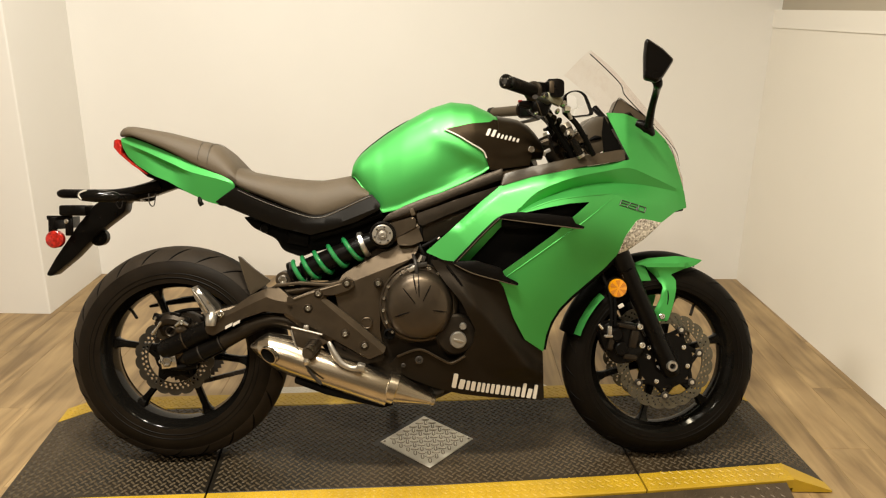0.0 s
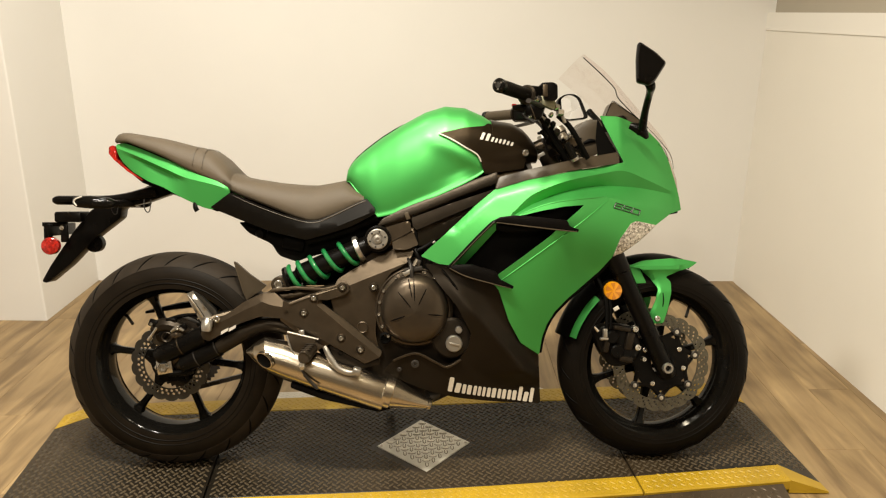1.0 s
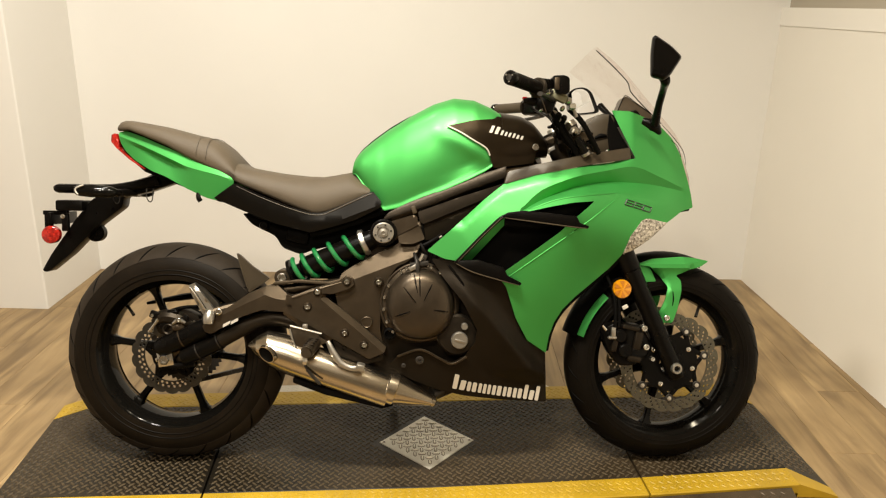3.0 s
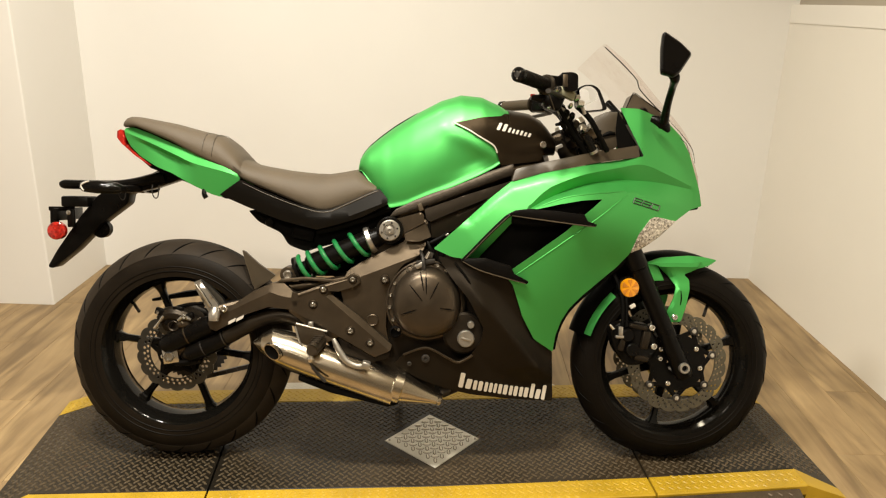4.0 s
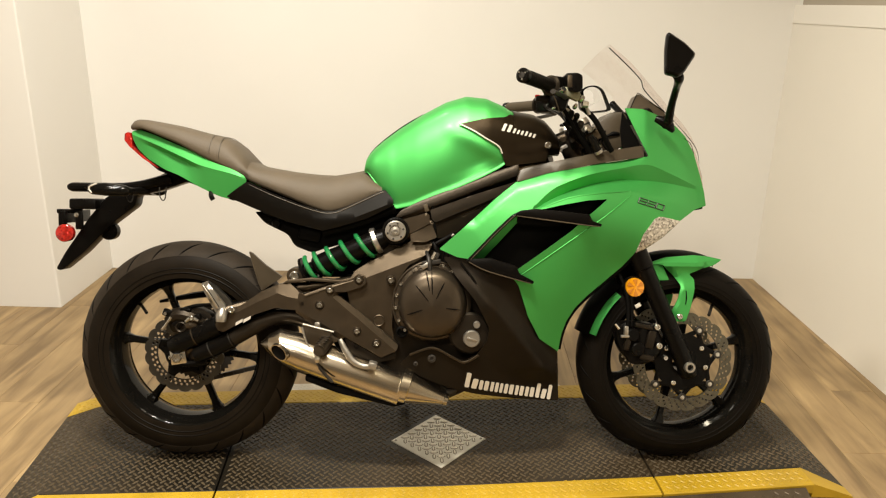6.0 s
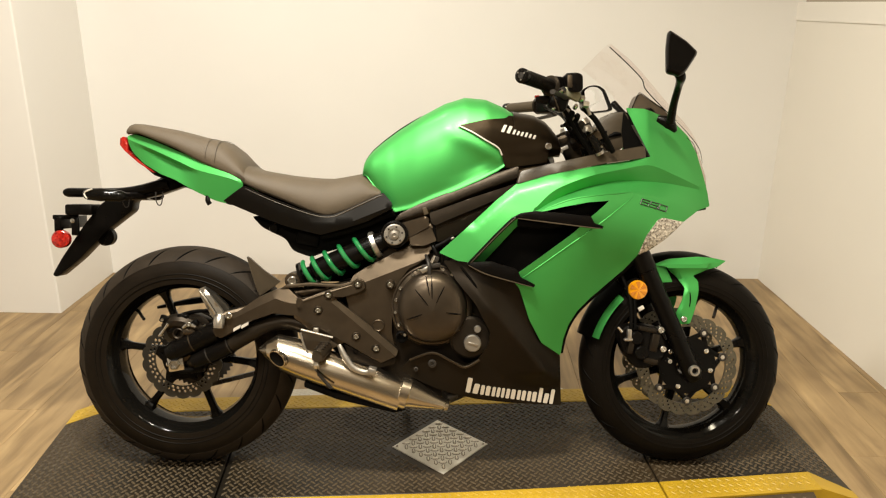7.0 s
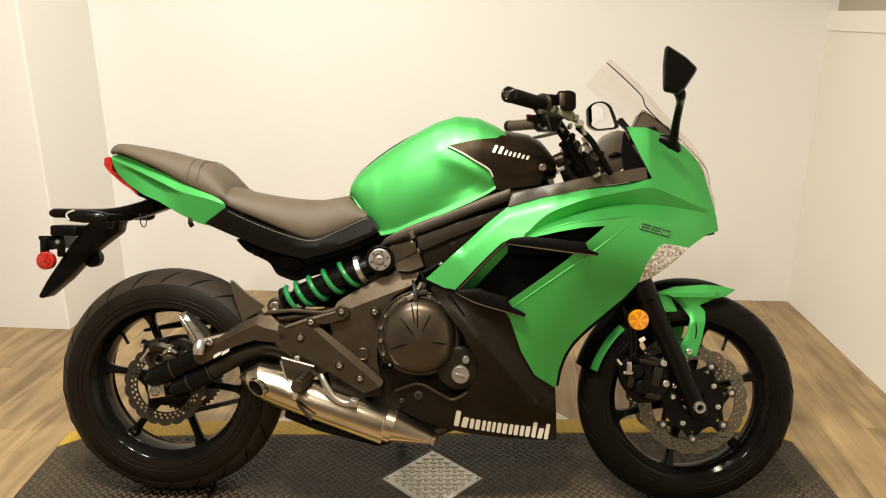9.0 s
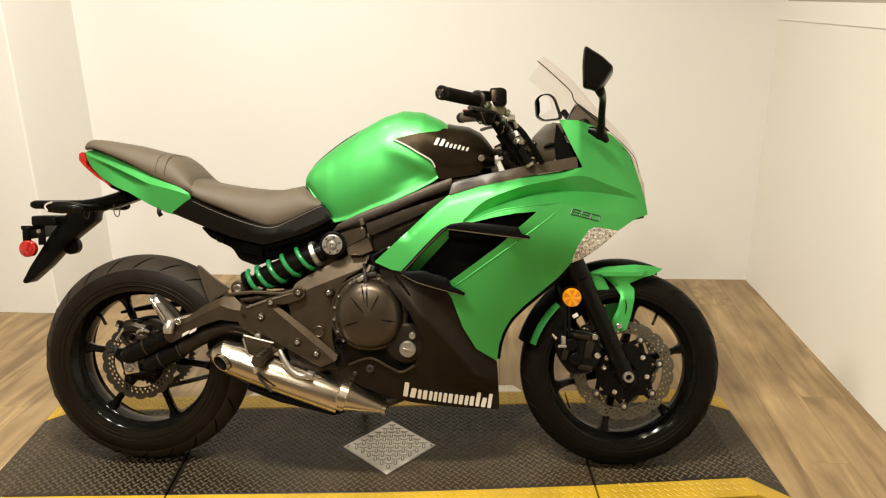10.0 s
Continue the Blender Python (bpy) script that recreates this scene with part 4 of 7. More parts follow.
for a, r0, r1 in ((132, 0.018, 0.072), (62, 0.022, 0.070), (199, 0.030, 0.076), (352, 0.038, 0.080), (92, 0.030, 0.088), (102, 0.040, 0.090)):
    pts = []
    for j in range(4):
        r = r0 + (r1 - r0) * j / 3
        pts.append((CX + 0.93 * r * math.cos(radians(a)), -float(np.interp(r, [0, 0.05, 0.074, 0.088], [0.200, 0.197, 0.191, 0.182])) - 0.0002, CZ + r * math.sin(radians(a))))
    part("cover_groove", tube(pts, [0.0008, 0.0016, 0.0020, 0.0008], 6, 3), M["inner"], clutch)
    if a not in (92, 102):
        part("groove_lip", tube([(p[0], p[1] + 0.0002, p[2] - 0.0035) for p in pts], [0.0008, 0.0015, 0.0015, 0.0008], 6, 3), M["frame"], clutch)
for a in (58, 122, 150, 168, 186, 205, 222):
    part("cover_bolt", spin([(0.005, -0.145), (0.005, -0.160), (0.004, -0.162), (0.0025, -0.162), (0.002, -0.158)], 12, centre=(CX + 0.098 * math.cos(radians(a)), 0, CZ + 0.105 * math.sin(radians(a)))), M["chrome"], clutch)
part("cover_flange", tube([(CX + 0.093 * 1.13 * math.cos(radians(a)), -0.152, CZ + 0.113 * math.sin(radians(a))) for a in range(60, 236, 16)], [0.001] + [0.0032] * 9 + [0.001], 8, 3), M["clutch"], clutch)
part("crank_cover", spin([(0.054, -0.11), (0.056, -0.160), (0.050, -0.166), (0.030, -0.168), (0, -0.168)], 32, centre=(0.098, 0, 0.385)), M["engine"], engine)
part("plug_recess", spin([(0.016, -0.13), (0.016, -0.158), (0.012, -0.160), (0.010, -0.150), (0.0, -0.150)], 20, centre=(-0.083, 0, 0.385)), M["inner"], engine)
part("oil_filler_cap", spin([(0.0225, -0.165), (0.0225, -0.180), (0.020, -0.183), (0.0, -0.183)], 32, centre=(0.103, 0, 0.373)), M["alloy"], engine, "silver alloy oil filler cap")
part("cap_grip", box((0.026, 0.006, 0.005), (0.103, -0.184, 0.373), bevel=0.001, turn=Matrix.Rotation(radians(15), 4, "Y")), M["alloy"], engine)
part("timing_plug", spin([(0.0095, -0.165), (0.0095, -0.178), (0.008, -0.180), (0.0, -0.180)], 20, centre=(0.116, 0, 0.410)), M["alloy"], engine)
# hose, clamp and cable stubs over the cover
part("clutch_arm", tube([(-0.02, -0.135, 0.60), (-0.012, -0.168, 0.58), (-0.010, -0.172, 0.555), (-0.004, -0.170, 0.535)], [0.004, 0.006, 0.006, 0.004], 10, 4), M["dark_steel"], engine)
part("cable_bracket", box((0.05, 0.012, 0.012), (-0.006, -0.165, 0.574), bevel=0.002, turn=Matrix.Rotation(radians(-8), 4, "Y")), M["dark_steel"], engine)
for x, z in ((-0.04, 0.562), (0.025, 0.566), (0.0, 0.590)):
    bolt(x, -0.168, z, 0.005, engine)
for i in range(7):
    part("cylinder_fin", box((0.20, 0.20, 0.004), (0.12, 0.0, 0.50 + 0.016 * i), bevel=0.001), M["engine"], engine)
part("radiator", box((0.05, 0.22, 0.24), (0.28, 0, 0.52), bevel=0.006, turn=Matrix.Rotation(radians(-14), 4, "Y")), M["inner"], bike, "black radiator behind the fairing")

# Added dark block where the gap above the engine lies in shade.
part("throttle_body", shell(soft([(-0.060, 0.600), (-0.045, 0.690), (0.070, 0.700), (0.110, 0.640), (0.075, 0.540), (0.000, 0.530)], 0.012), flat(-0.040), 0.09, 0, bevel=0.006), M["inner"], engine, "dark filler in the shaded gap above the engine")
for pts, r in (([(-0.010, -0.120, 0.640), (0.004, -0.128, 0.615), (0.012, -0.130, 0.590), (0.010, -0.125, 0.560)], 0.008), ([(0.052, -0.130, 0.648), (0.030, -0.138, 0.634), (0.006, -0.140, 0.622)], 0.006), ([(0.030, -0.110, 0.640), (0.036, -0.118, 0.600), (0.030, -0.120, 0.570)], 0.010)):
    part("hose", tube(pts, r, 10, 5), M["black"], engine)
part("hose_clip", box((0.010, 0.010, 0.006), (0.050, -0.138, 0.645), bevel=0.002, turn=Matrix.Rotation(radians(-30), 4, "Y")), M["alloy"], engine)
part("cable_holder", box((0.026, 0.014, 0.012), (-0.020, -0.168, 0.566), bevel=0.002, turn=Matrix.Rotation(radians(-30), 4, "Y")), M["alloy"], engine)
part("cable_holder", box((0.014, 0.012, 0.020), (0.006, -0.164, 0.590), bevel=0.003, turn=Matrix.Rotation(radians(20), 4, "Y")), M["dark_steel"], engine)
part("cable_nut", tube([(-0.006, -0.172, 0.584), (0.003, -0.172, 0.602)], [0.005, 0.004], 8, 1), M["chrome"], engine)

# foot peg bracket
LEG = line_x((-0.260, 0.486), (-0.096, 0.346))
LEG_LOW = line_x((-0.416, 0.484), (-0.138, 0.332))
ARM_LOW = line_x((-0.340, 0.483), (-0.205, 0.520))


def bracket_d(x, z):
    """Flat cast face; the lower flank and the two upper chamfers turn away from it."""
    y = -0.160 + 0.06 * max(0, -x - 0.36)
    y += 0.34 * max(0, LEG_LOW(x) - 0.012 - z)
    if x > -0.262 and z < 0.49:
        y += 0.62 * max(0, z - LEG(x) + 0.014)
    return y


brk = part("footrest_bracket", shell(soft([(-0.356, 0.490), (-0.338, 0.483), (-0.292, 0.503), (-0.217, 0.527), (-0.200, 0.539), (-0.182, 0.534), (-0.178, 0.516), (-0.192, 0.505), (-0.256, 0.484), (-0.175, 0.420), (-0.092, 0.348), (-0.097, 0.334), (-0.138, 0.316), (-0.234, 0.371), (-0.252, 0.356), (-0.287, 0.358), (-0.317, 0.397), (-0.346, 0.421), (-0.366, 0.436)], 0.004), bracket_d, 0.026, 0.014, bevel=0.003, lines=[along(lambda x: LEG(x) - 0.014, -0.255, -0.105, 14), along(lambda x: LEG_LOW(x) - 0.012, -0.40, -0.15, 16)]), M["frame"], bike, "dark grey cast footrest bracket", smooth=16)
part("bracket_arm", shell(soft([(-0.400, 0.512), (-0.387, 0.521), (-0.324, 0.5275), (-0.247, 0.5225), (-0.205, 0.533), (-0.205, 0.523), (-0.247, 0.5145), (-0.324, 0.5195), (-0.385, 0.513)], 0.002), lambda x, z: -0.152 + 0.12 * max(0, z - 0.517), 0.022, 0.0, bevel=0.002), M["frame"], brk)
part("arm_chamfer", shell(soft([(-0.342, 0.4835), (-0.292, 0.5035), (-0.214, 0.528), (-0.212, 0.522), (-0.290, 0.4975), (-0.338, 0.4785)], 0.001), lambda x, z: -0.1635 + 0.62 * max(0, z - ARM_LOW(x)), 0.004, 0.0, bevel=0.001), M["frame"], brk)
part("lower_plate", shell(soft([(-0.236, 0.366), (-0.138, 0.312), (-0.099, 0.330), (-0.099, 0.312), (-0.159, 0.296), (-0.222, 0.326)], 0.004), flat(-0.147), 0.018, 0.0, bevel=0.003), M["engine"], brk)
part("plate_hole", spin([(0.0065, -0.140), (0.0065, -0.1490), (0.005, -0.1495), (0.0045, -0.146), (0.0, -0.146)], 16, centre=(-0.205, 0, 0.344)), M["inner"], brk)
for x, z in [(-0.274, 0.496), (-0.301, 0.456), (-0.202, 0.387), (-0.150, 0.355), (-0.197, 0.524), (-0.113, 0.524)]:
    part("bolt_boss", spin([(0.0125, -0.145), (0.0120, -0.161), (0.0098, -0.164), (0.0088, -0.162), (0.0, -0.162)], 20, centre=(x, 0, z)), M["frame"], brk)
    bolt(x, -0.162, z, 0.0068, brk, h=0.006)
part("heel_guard", shell(soft([(-0.346, 0.402), (-0.341, 0.409), (-0.266, 0.387), (-0.268, 0.381), (-0.245, 0.369), (-0.264, 0.358), (-0.286, 0.350), (-0.303, 0.313), (-0.322, 0.340)], 0.003), flat(-0.186), 0.006, 0, bevel=0.001), M["frame"], brk, "dark steel heel guard")
part("guard_edge", tube([(-0.341, -0.189, 0.410), (-0.30, -0.190, 0.400), (-0.260, -0.190, 0.390)], 0.0030, 8, 3), M["alloy"], brk)
part("guard_edge", tube([(-0.343, -0.190, 0.402), (-0.332, -0.191, 0.366), (-0.318, -0.192, 0.340), (-0.300, -0.193, 0.312)], [0.0034, 0.0022, 0.0018, 0.0026], 8, 3), M["alloy"], brk)
part("guard_clip", box((0.014, 0.012, 0.014), (-0.303, -0.186, 0.408), bevel=0.003), M["alloy"], brk)
peg = part("rider_footpeg", tube([(-0.272, -0.16, 0.366), (-0.280, -0.20, 0.361), (-0.290, -0.240, 0.352), (-0.291, -0.246, 0.351)], [0.013, 0.0165, 0.0170, 0.013], 14, 3), M["frame"], brk, "worn rider footpeg")
for k in range(4):
    part("peg_ridge", box((0.026, 0.005, 0.004), (-0.279 - 0.003 * k, -0.195 - 0.013 * k, 0.3775 - 0.0028 * k), bevel=0.001), M["engine"], peg)
part("peg_feeler", tube([(-0.294, -0.240, 0.338), (-0.295, -0.241, 0.330), (-0.296, -0.242, 0.320)], [0.006, 0.0080, 0.005], 8, 3), M["chrome"], brk)
part("return_spring", tube([(-0.302, -0.212, 0.313), (-0.290, -0.213, 0.296), (-0.278, -0.213, 0.282), (-0.260, -0.212, 0.262)], [0.002, 0.0034, 0.0036, 0.0042], 8, 4), M["dark_steel"], brk)
for k in range(7):
    part("spring_coil", spin([(0.0046, -0.0012), (0.0052, 0.0), (0.0046, 0.0012)], 12, centre=(-0.292 + 0.0045 * k, -0.213, 0.298 - 0.0052 * k)), M["dark_steel"], brk)
part("brake_pedal", tube([(-0.243, -0.195, 0.372), (-0.237, -0.197, 0.360), (-0.226, -0.200, 0.340), (-0.207, -0.203, 0.315), (-0.182, -0.205, 0.303), (-0.164, -0.208, 0.303)], [0.005, 0.0075, 0.0085, 0.0085, 0.0075, 0.007], 10, 5, 0.7), M["alloy"], brk, "alloy rear brake pedal")
part("pedal_tip", box((0.022, 0.028, 0.018), (-0.156, -0.214, 0.309), bevel=0.004, turn=Matrix.Rotation(radians(15), 4, "Y")), M["alloy"], brk)
# pillion peg hanging from the swing side
ppeg = part("pillion_footpeg", shell(soft([(-0.613, 0.510), (-0.599, 0.516), (-0.556, 0.454), (-0.546, 0.432), (-0.562, 0.426), (-0.576, 0.430), (-0.584, 0.444), (-0.606, 0.488)], 0.004), lambda x, z: -0.158 + 0.25 * max(0, x + 0.60), 0.020, 0.010, bevel=0.002), M["alloy"], bike, "folded bright alloy pillion footpeg", smooth=18)
part("peg_ridge", tube([(-0.608, -0.162, 0.506), (-0.590, -0.163, 0.482), (-0.568, -0.163, 0.446)], [0.0025, 0.004, 0.0045], 8, 3), M["chrome"], ppeg)
# Plain side face in darker steel than the peg.
part("peg_face", shell(soft([(-0.599, 0.515), (-0.575, 0.498), (-0.546, 0.465), (-0.537, 0.445), (-0.552, 0.436), (-0.562, 0.453)], 0.003), lambda x, z: -0.150 + 0.4 * max(0, x + 0.59), 0.014, 0.0, bevel=0.002), M["disc"], ppeg, "darker grey peg face")
part("peg_base", tube([(-0.560, -0.150, 0.437), (-0.561, -0.158, 0.424), (-0.562, -0.160, 0.409)], [0.014, 0.0155, 0.013], 14, 3), M["alloy"], ppeg)
part("peg_hanger", tube([(-0.556, -0.140, 0.436), (-0.53, -0.13, 0.442), (-0.49, -0.12, 0.45)], [0.010, 0.012, 0.014], 10, 3), M["frame"], ppeg)
bolt(-0.536, -0.152, 0.440, 0.009, ppeg)

# ---- shock ----
SA, SB = Vector((-0.362, -0.108, 0.534)), Vector((-0.167, -0.118, 0.621))
sd = (SB - SA).normalized()
shock = part("shock_absorber", tube([SA - sd * 0.02, SA + sd * 0.05, SA + sd * 0.051, SB, SB + sd * 0.05], [0.018, 0.018, 0.0285, 0.0285, 0.022], 18, 2), M["black"], bike, "black shock absorber with green spring")
sx = sd.cross(Vector((0, 1, 0))).normalized()
sy = -sx.cross(sd)
coil = []
turns, length = 4.8, (SB - SA).length - 0.012
for k in range(int(turns * 14) + 1):
    a = 2 * math.pi * k / 14
    t = k / (turns * 14)
    coil.append(SA + sd * (0.030 + length * (t ** 1.25) * 0.94) + (sx * math.cos(a) + sy * math.sin(a)) * 0.0345)
part("spring", tube(coil, 0.0066, 10, 1), M["spring"], shock, "green painted coil spring")
part("spring_collar", tube([SB + sd * 0.006, SB + sd * 0.009, SB + sd * 0.020], [0.034, 0.037, 0.035], 24, 1), M["alloy"], shock, "alloy preload collar")
part("spring_seat", tube([SA + sd * 0.012, SA + sd * 0.020], [0.038, 0.038], 24, 1), M["black"], shock)
part("shock_eye", spin([(0.022, -0.085), (0.022, -0.128), (0.019, -0.131), (0.0, -0.131)], 24, centre=(-0.372, 0, 0.530)), M["frame"], shock)
bolt(-0.372, -0.130, 0.530, 0.013, shock, h=0.010)
# Added black sheet stands for the shade behind the shock.
part("linkage_cover", shell(soft([(-0.318, 0.578), (-0.093, 0.662), (-0.062, 0.618), (-0.190, 0.540), (-0.254, 0.518), (-0.335, 0.518)], 0.010), flat(-0.045), 0.06, 0, bevel=0.005), M["inner"], bike, "dark filler sheet for the shade behind the shock")

# ---- exhaust ----
can = bmesh.new()
stations = [(-0.457, 0.355, -0.454, 0.347, 0.010), (-0.433, 0.376, -0.429, 0.322, 0.034), (-0.408, 0.390, -0.398, 0.293, 0.046), (-0.404, 0.391, -0.390, 0.289, 0.048), (-0.351, 0.379, -0.356, 0.274, 0.050), (-0.282, 0.352, -0.300, 0.254, 0.050), (-0.174, 0.313, -0.203, 0.220, 0.049), (-0.074, 0.274, -0.103, 0.186, 0.047), (-0.070, 0.272, -0.099, 0.184, 0.046)]
up = Vector((0.125, 0, 0.36)).normalized()


def can_ring(x, z, a, b):
    """A round section across the can."""
    return [Vector((x, -0.155, z)) + Vector((0, a * math.cos(t), 0)) + up * b * math.sin(t) for t in (2 * math.pi * k / 32 for k in range(32))]


def end_ring(xt, zt, xb, zb, a):
    """A section between a top and a bottom point, for the slanted end of the can."""
    top, low = Vector((xt, -0.155, zt)), Vector((xb, -0.155, zb))
    return [(top + low) / 2 + Vector((0, a * math.cos(t), 0)) + (top - low) / 2 * math.sin(t) for t in (2 * math.pi * k / 32 for k in range(32))]


rings(can, [end_ring(*q) for q in stations])
muffler = part("muffler", can, M["stainless"], bike, "brushed stainless steel muffler", smooth=17)
band = bmesh.new()
rings(band, [can_ring(*q) for q in ((-0.090, 0.2405, 0.046, 0.045), (-0.088, 0.240, 0.048, 0.0475), (-0.066, 0.233, 0.048, 0.0465), (-0.064, 0.2325, 0.046, 0.044))])
part("muffler_band", band, M["stainless"], muffler, "clamp band round the muffler")
link = bmesh.new()
rings(link, [can_ring(*q) for q in ((-0.070, 0.234, 0.044, 0.044), (-0.02, 0.219, 0.036, 0.029), (0.030, 0.205, 0.027, 0.015), (0.032, 0.2045, 0.029, 0.017), (0.040, 0.2025, 0.028, 0.016), (0.042, 0.202, 0.025, 0.012))])
part("link_pipe", link, M["stainless"], muffler)
part("front_pipe", tube([(0.03, -0.12, 0.212), (0.12, -0.06, 0.235), (0.22, -0.05, 0.28), (0.27, -0.05, 0.40)], 0.020, 16, 5), M["dark_steel"], muffler)
OUTLET = Matrix.Translation((-0.397, -0.2045, 0.339)) @ Matrix.Rotation(radians(-20), 4, "Z") @ Matrix.Rotation(radians(8), 4, "X") @ Matrix.Rotation(radians(40), 4, "Y") @ Matrix.Diagonal((0.86, 1.0, 0.58, 1))
# Closed black disc stands for the shaded mouth of the pipe.
part("outlet", move(spin([(0.027, 0.010), (0.027, -0.0035), (0.024, -0.004), (0.0, -0.004)], 28), OUTLET), M["inner"], muffler, "black disc for the shaded exhaust outlet")
part("outlet_rim", move(spin([(0.0255, -0.002), (0.027, -0.008), (0.0295, -0.008), (0.032, 0.002)], 28, closed=True), OUTLET), M["stainless"], muffler)
# Black strip stands for the dark reflection along the muffler's underside.
part("heat_shield", shell(soft([(-0.335, 0.272), (-0.26, 0.246), (-0.108, 0.206), (-0.070, 0.198), (-0.100, 0.190), (-0.25, 0.226), (-0.335, 0.258)], 0.004), flat(-0.185), 0.06, 0, bevel=0.002), M["inner"], muffler)

# ---- seats, tail ----
ST = [(-0.832, 0.930), (-0.824, 0.944), (-0.805, 0.949), (-0.766, 0.943), (-0.696, 0.931), (-0.626, 0.913), (-0.594, 0.906), (-0.571, 0.902), (-0.547, 0.887), (-0.524, 0.862), (-0.505, 0.840), (-0.492, 0.828), (-0.445, 0.819), (-0.382, 0.809), (-0.318, 0.803), (-0.271, 0.802), (-0.231, 0.809), (-0.196, 0.816), (-0.183, 0.810), (-0.164, 0.796), (-0.140, 0.774)]
SL = [(-0.786, 0.920), (-0.761, 0.910), (-0.687, 0.882), (-0.621, 0.848), (-0.584, 0.832), (-0.540, 0.812), (-0.498, 0.786), (-0.466, 0.772), (-0.391, 0.743), (-0.331, 0.719), (-0.293, 0.706), (-0.271, 0.705), (-0.241, 0.714), (-0.196, 0.732), (-0.146, 0.755), (-0.138, 0.759)]


seat_top, seat_low = profile(ST), profile(SL)


def seat_loft(xs, half, bulge=0.0):
    bm, loops = bmesh.new(), []
    for i, x in enumerate(xs):
        zt, zb, w = seat_top(x), seat_low(x), half(x)
        loop = []
        for fy, fz in ((0, 1.0), (0.35, 0.99), (0.62, 0.94), (0.82, 0.80), (0.94, 0.58), (1.0, 0.30), (1.0, 0.05), (0.95, -0.06), (0.5, -0.06)):
            loop.append((x, -w * fy, zb + (zt - zb) * fz))
        loop += [(a, -b, c) for a, b, c in reversed(loop[1:])]
        loops.append(loop)
    rings(bm, loops)
    return bm


half_w = profile([(-0.84, 0.050), (-0.80, 0.085), (-0.70, 0.105), (-0.55, 0.120), (-0.45, 0.125), (-0.30, 0.130), (-0.22, 0.124), (-0.17, 0.120), (-0.14, 0.116)])
xs = [-0.828, -0.822, -0.81, -0.79] + [-0.76 + 0.02 * i for i in range(14)]
pillion = part("pillion_seat", seat_loft([x for x in xs if x < -0.500] + [-0.497], half_w), M["seat"], bike, "dark grey vinyl pillion seat", smooth=60)
rider = part("rider_seat", seat_loft([-0.520 + 0.019 * i for i in range(20)] + [-0.150, -0.141], half_w), M["seat"], bike, "dark grey vinyl rider seat", smooth=60)
for x0 in (-0.572, -0.598):
    zt, zb, w = seat_top(x0), seat_low(x0), half_w(x0)
    around = [(x0 - 0.006 * fy * (1 - fz), -w * fy, zb + (zt - zb) * fz) for fy, fz in ((0.99, 0.16), (1.0, 0.30), (0.945, 0.58), (0.825, 0.80), (0.625, 0.94), (0.355, 0.99), (0, 1.0))]
    around += [(a, -b, c) for a, b, c in reversed(around[:-1])]
    part("seat_seam", tube(around, 0.0008, 6, 3), M["cowl"], pillion)

TAIL = [(-0.826, 0.914), (-0.803, 0.917), (-0.752, 0.900), (-0.692, 0.875), (-0.618, 0.846), (-0.572, 0.826), (-0.514, 0.803), (-0.499, 0.782), (-0.527, 0.757), (-0.552, 0.733), (-0.580, 0.740), (-0.634, 0.764), (-0.692, 0.795), (-0.735, 0.811), (-0.782, 0.839), (-0.810, 0.866), (-0.822, 0.890)]
TAIL_RIDGE = smooth_profile([(-0.83, 0.906), (-0.806, 0.897), (-0.75, 0.875), (-0.676, 0.843), (-0.624, 0.821), (-0.543, 0.801), (-0.495, 0.785)])


def tail_d(x, z):
    y = -0.124 + 0.062 * max(0, (-0.52 - x) / 0.31) ** 1.3
    d = z - TAIL_RIDGE(x)
    k = min(1, max(0, (-0.612 - x) / 0.07)) * min(1, max(0, (x + 0.83) / 0.13))
    k = k * k * (3 - 2 * k)
    return y + 0.34 * max(0, d) + 0.20 * max(0, -d) + k * 0.017 * min(1, max(0, -d) / 0.012) * max(0, 1 - max(0, -d - 0.012) / 0.045)


tail = part("tail_cowl", shell(soft(TAIL, 0.008), tail_d, 0.004, 0.006, lines=[along(TAIL_RIDGE, -0.822, -0.515), [(x, TAIL_RIDGE(x) - 0.012) for x in np.linspace(-0.81, -0.63, 14)]]), M["green"], bike, "green painted tail cowl", smooth=26)
part("tail_cowl", shell(soft(TAIL, 0.008), mirrored(tail_d), 0.004, 0.02), M["green"], bike, "green painted tail cowl")
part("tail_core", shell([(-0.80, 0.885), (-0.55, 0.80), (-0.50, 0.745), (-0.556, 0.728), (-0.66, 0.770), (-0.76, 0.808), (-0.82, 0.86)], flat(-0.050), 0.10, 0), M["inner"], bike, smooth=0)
part("tail_light", shell(soft([(-0.844, 0.906), (-0.834, 0.911), (-0.824, 0.890), (-0.826, 0.874), (-0.790, 0.842), (-0.753, 0.816), (-0.757, 0.814), (-0.797, 0.8405), (-0.832, 0.8715), (-0.845, 0.888)], 0.002), flat(-0.064), 0.128, 0.0, bevel=0.0015), M["red"], bike, "red tail light lens")
# Black bead covers both the trim and the shade in the gap.
part("cowl_trim", tube([(x, tail_d(x, z) + 0.004, z + 0.0045) for x, z in TAIL[:7]], [0.002] + [0.0055] * 5 + [0.002], 8, 4), M["inner"], pillion, "black bead for the trim and shaded gap under the seat")
COVER = [(-0.552, 0.740), (-0.496, 0.780), (-0.431, 0.750), (-0.357, 0.722), (-0.298, 0.705), (-0.265, 0.705), (-0.238, 0.715), (-0.149, 0.757), (-0.133, 0.764), (-0.110, 0.738), (-0.110, 0.722), (-0.178, 0.687), (-0.238, 0.668), (-0.297, 0.652), (-0.387, 0.674), (-0.476, 0.708)]
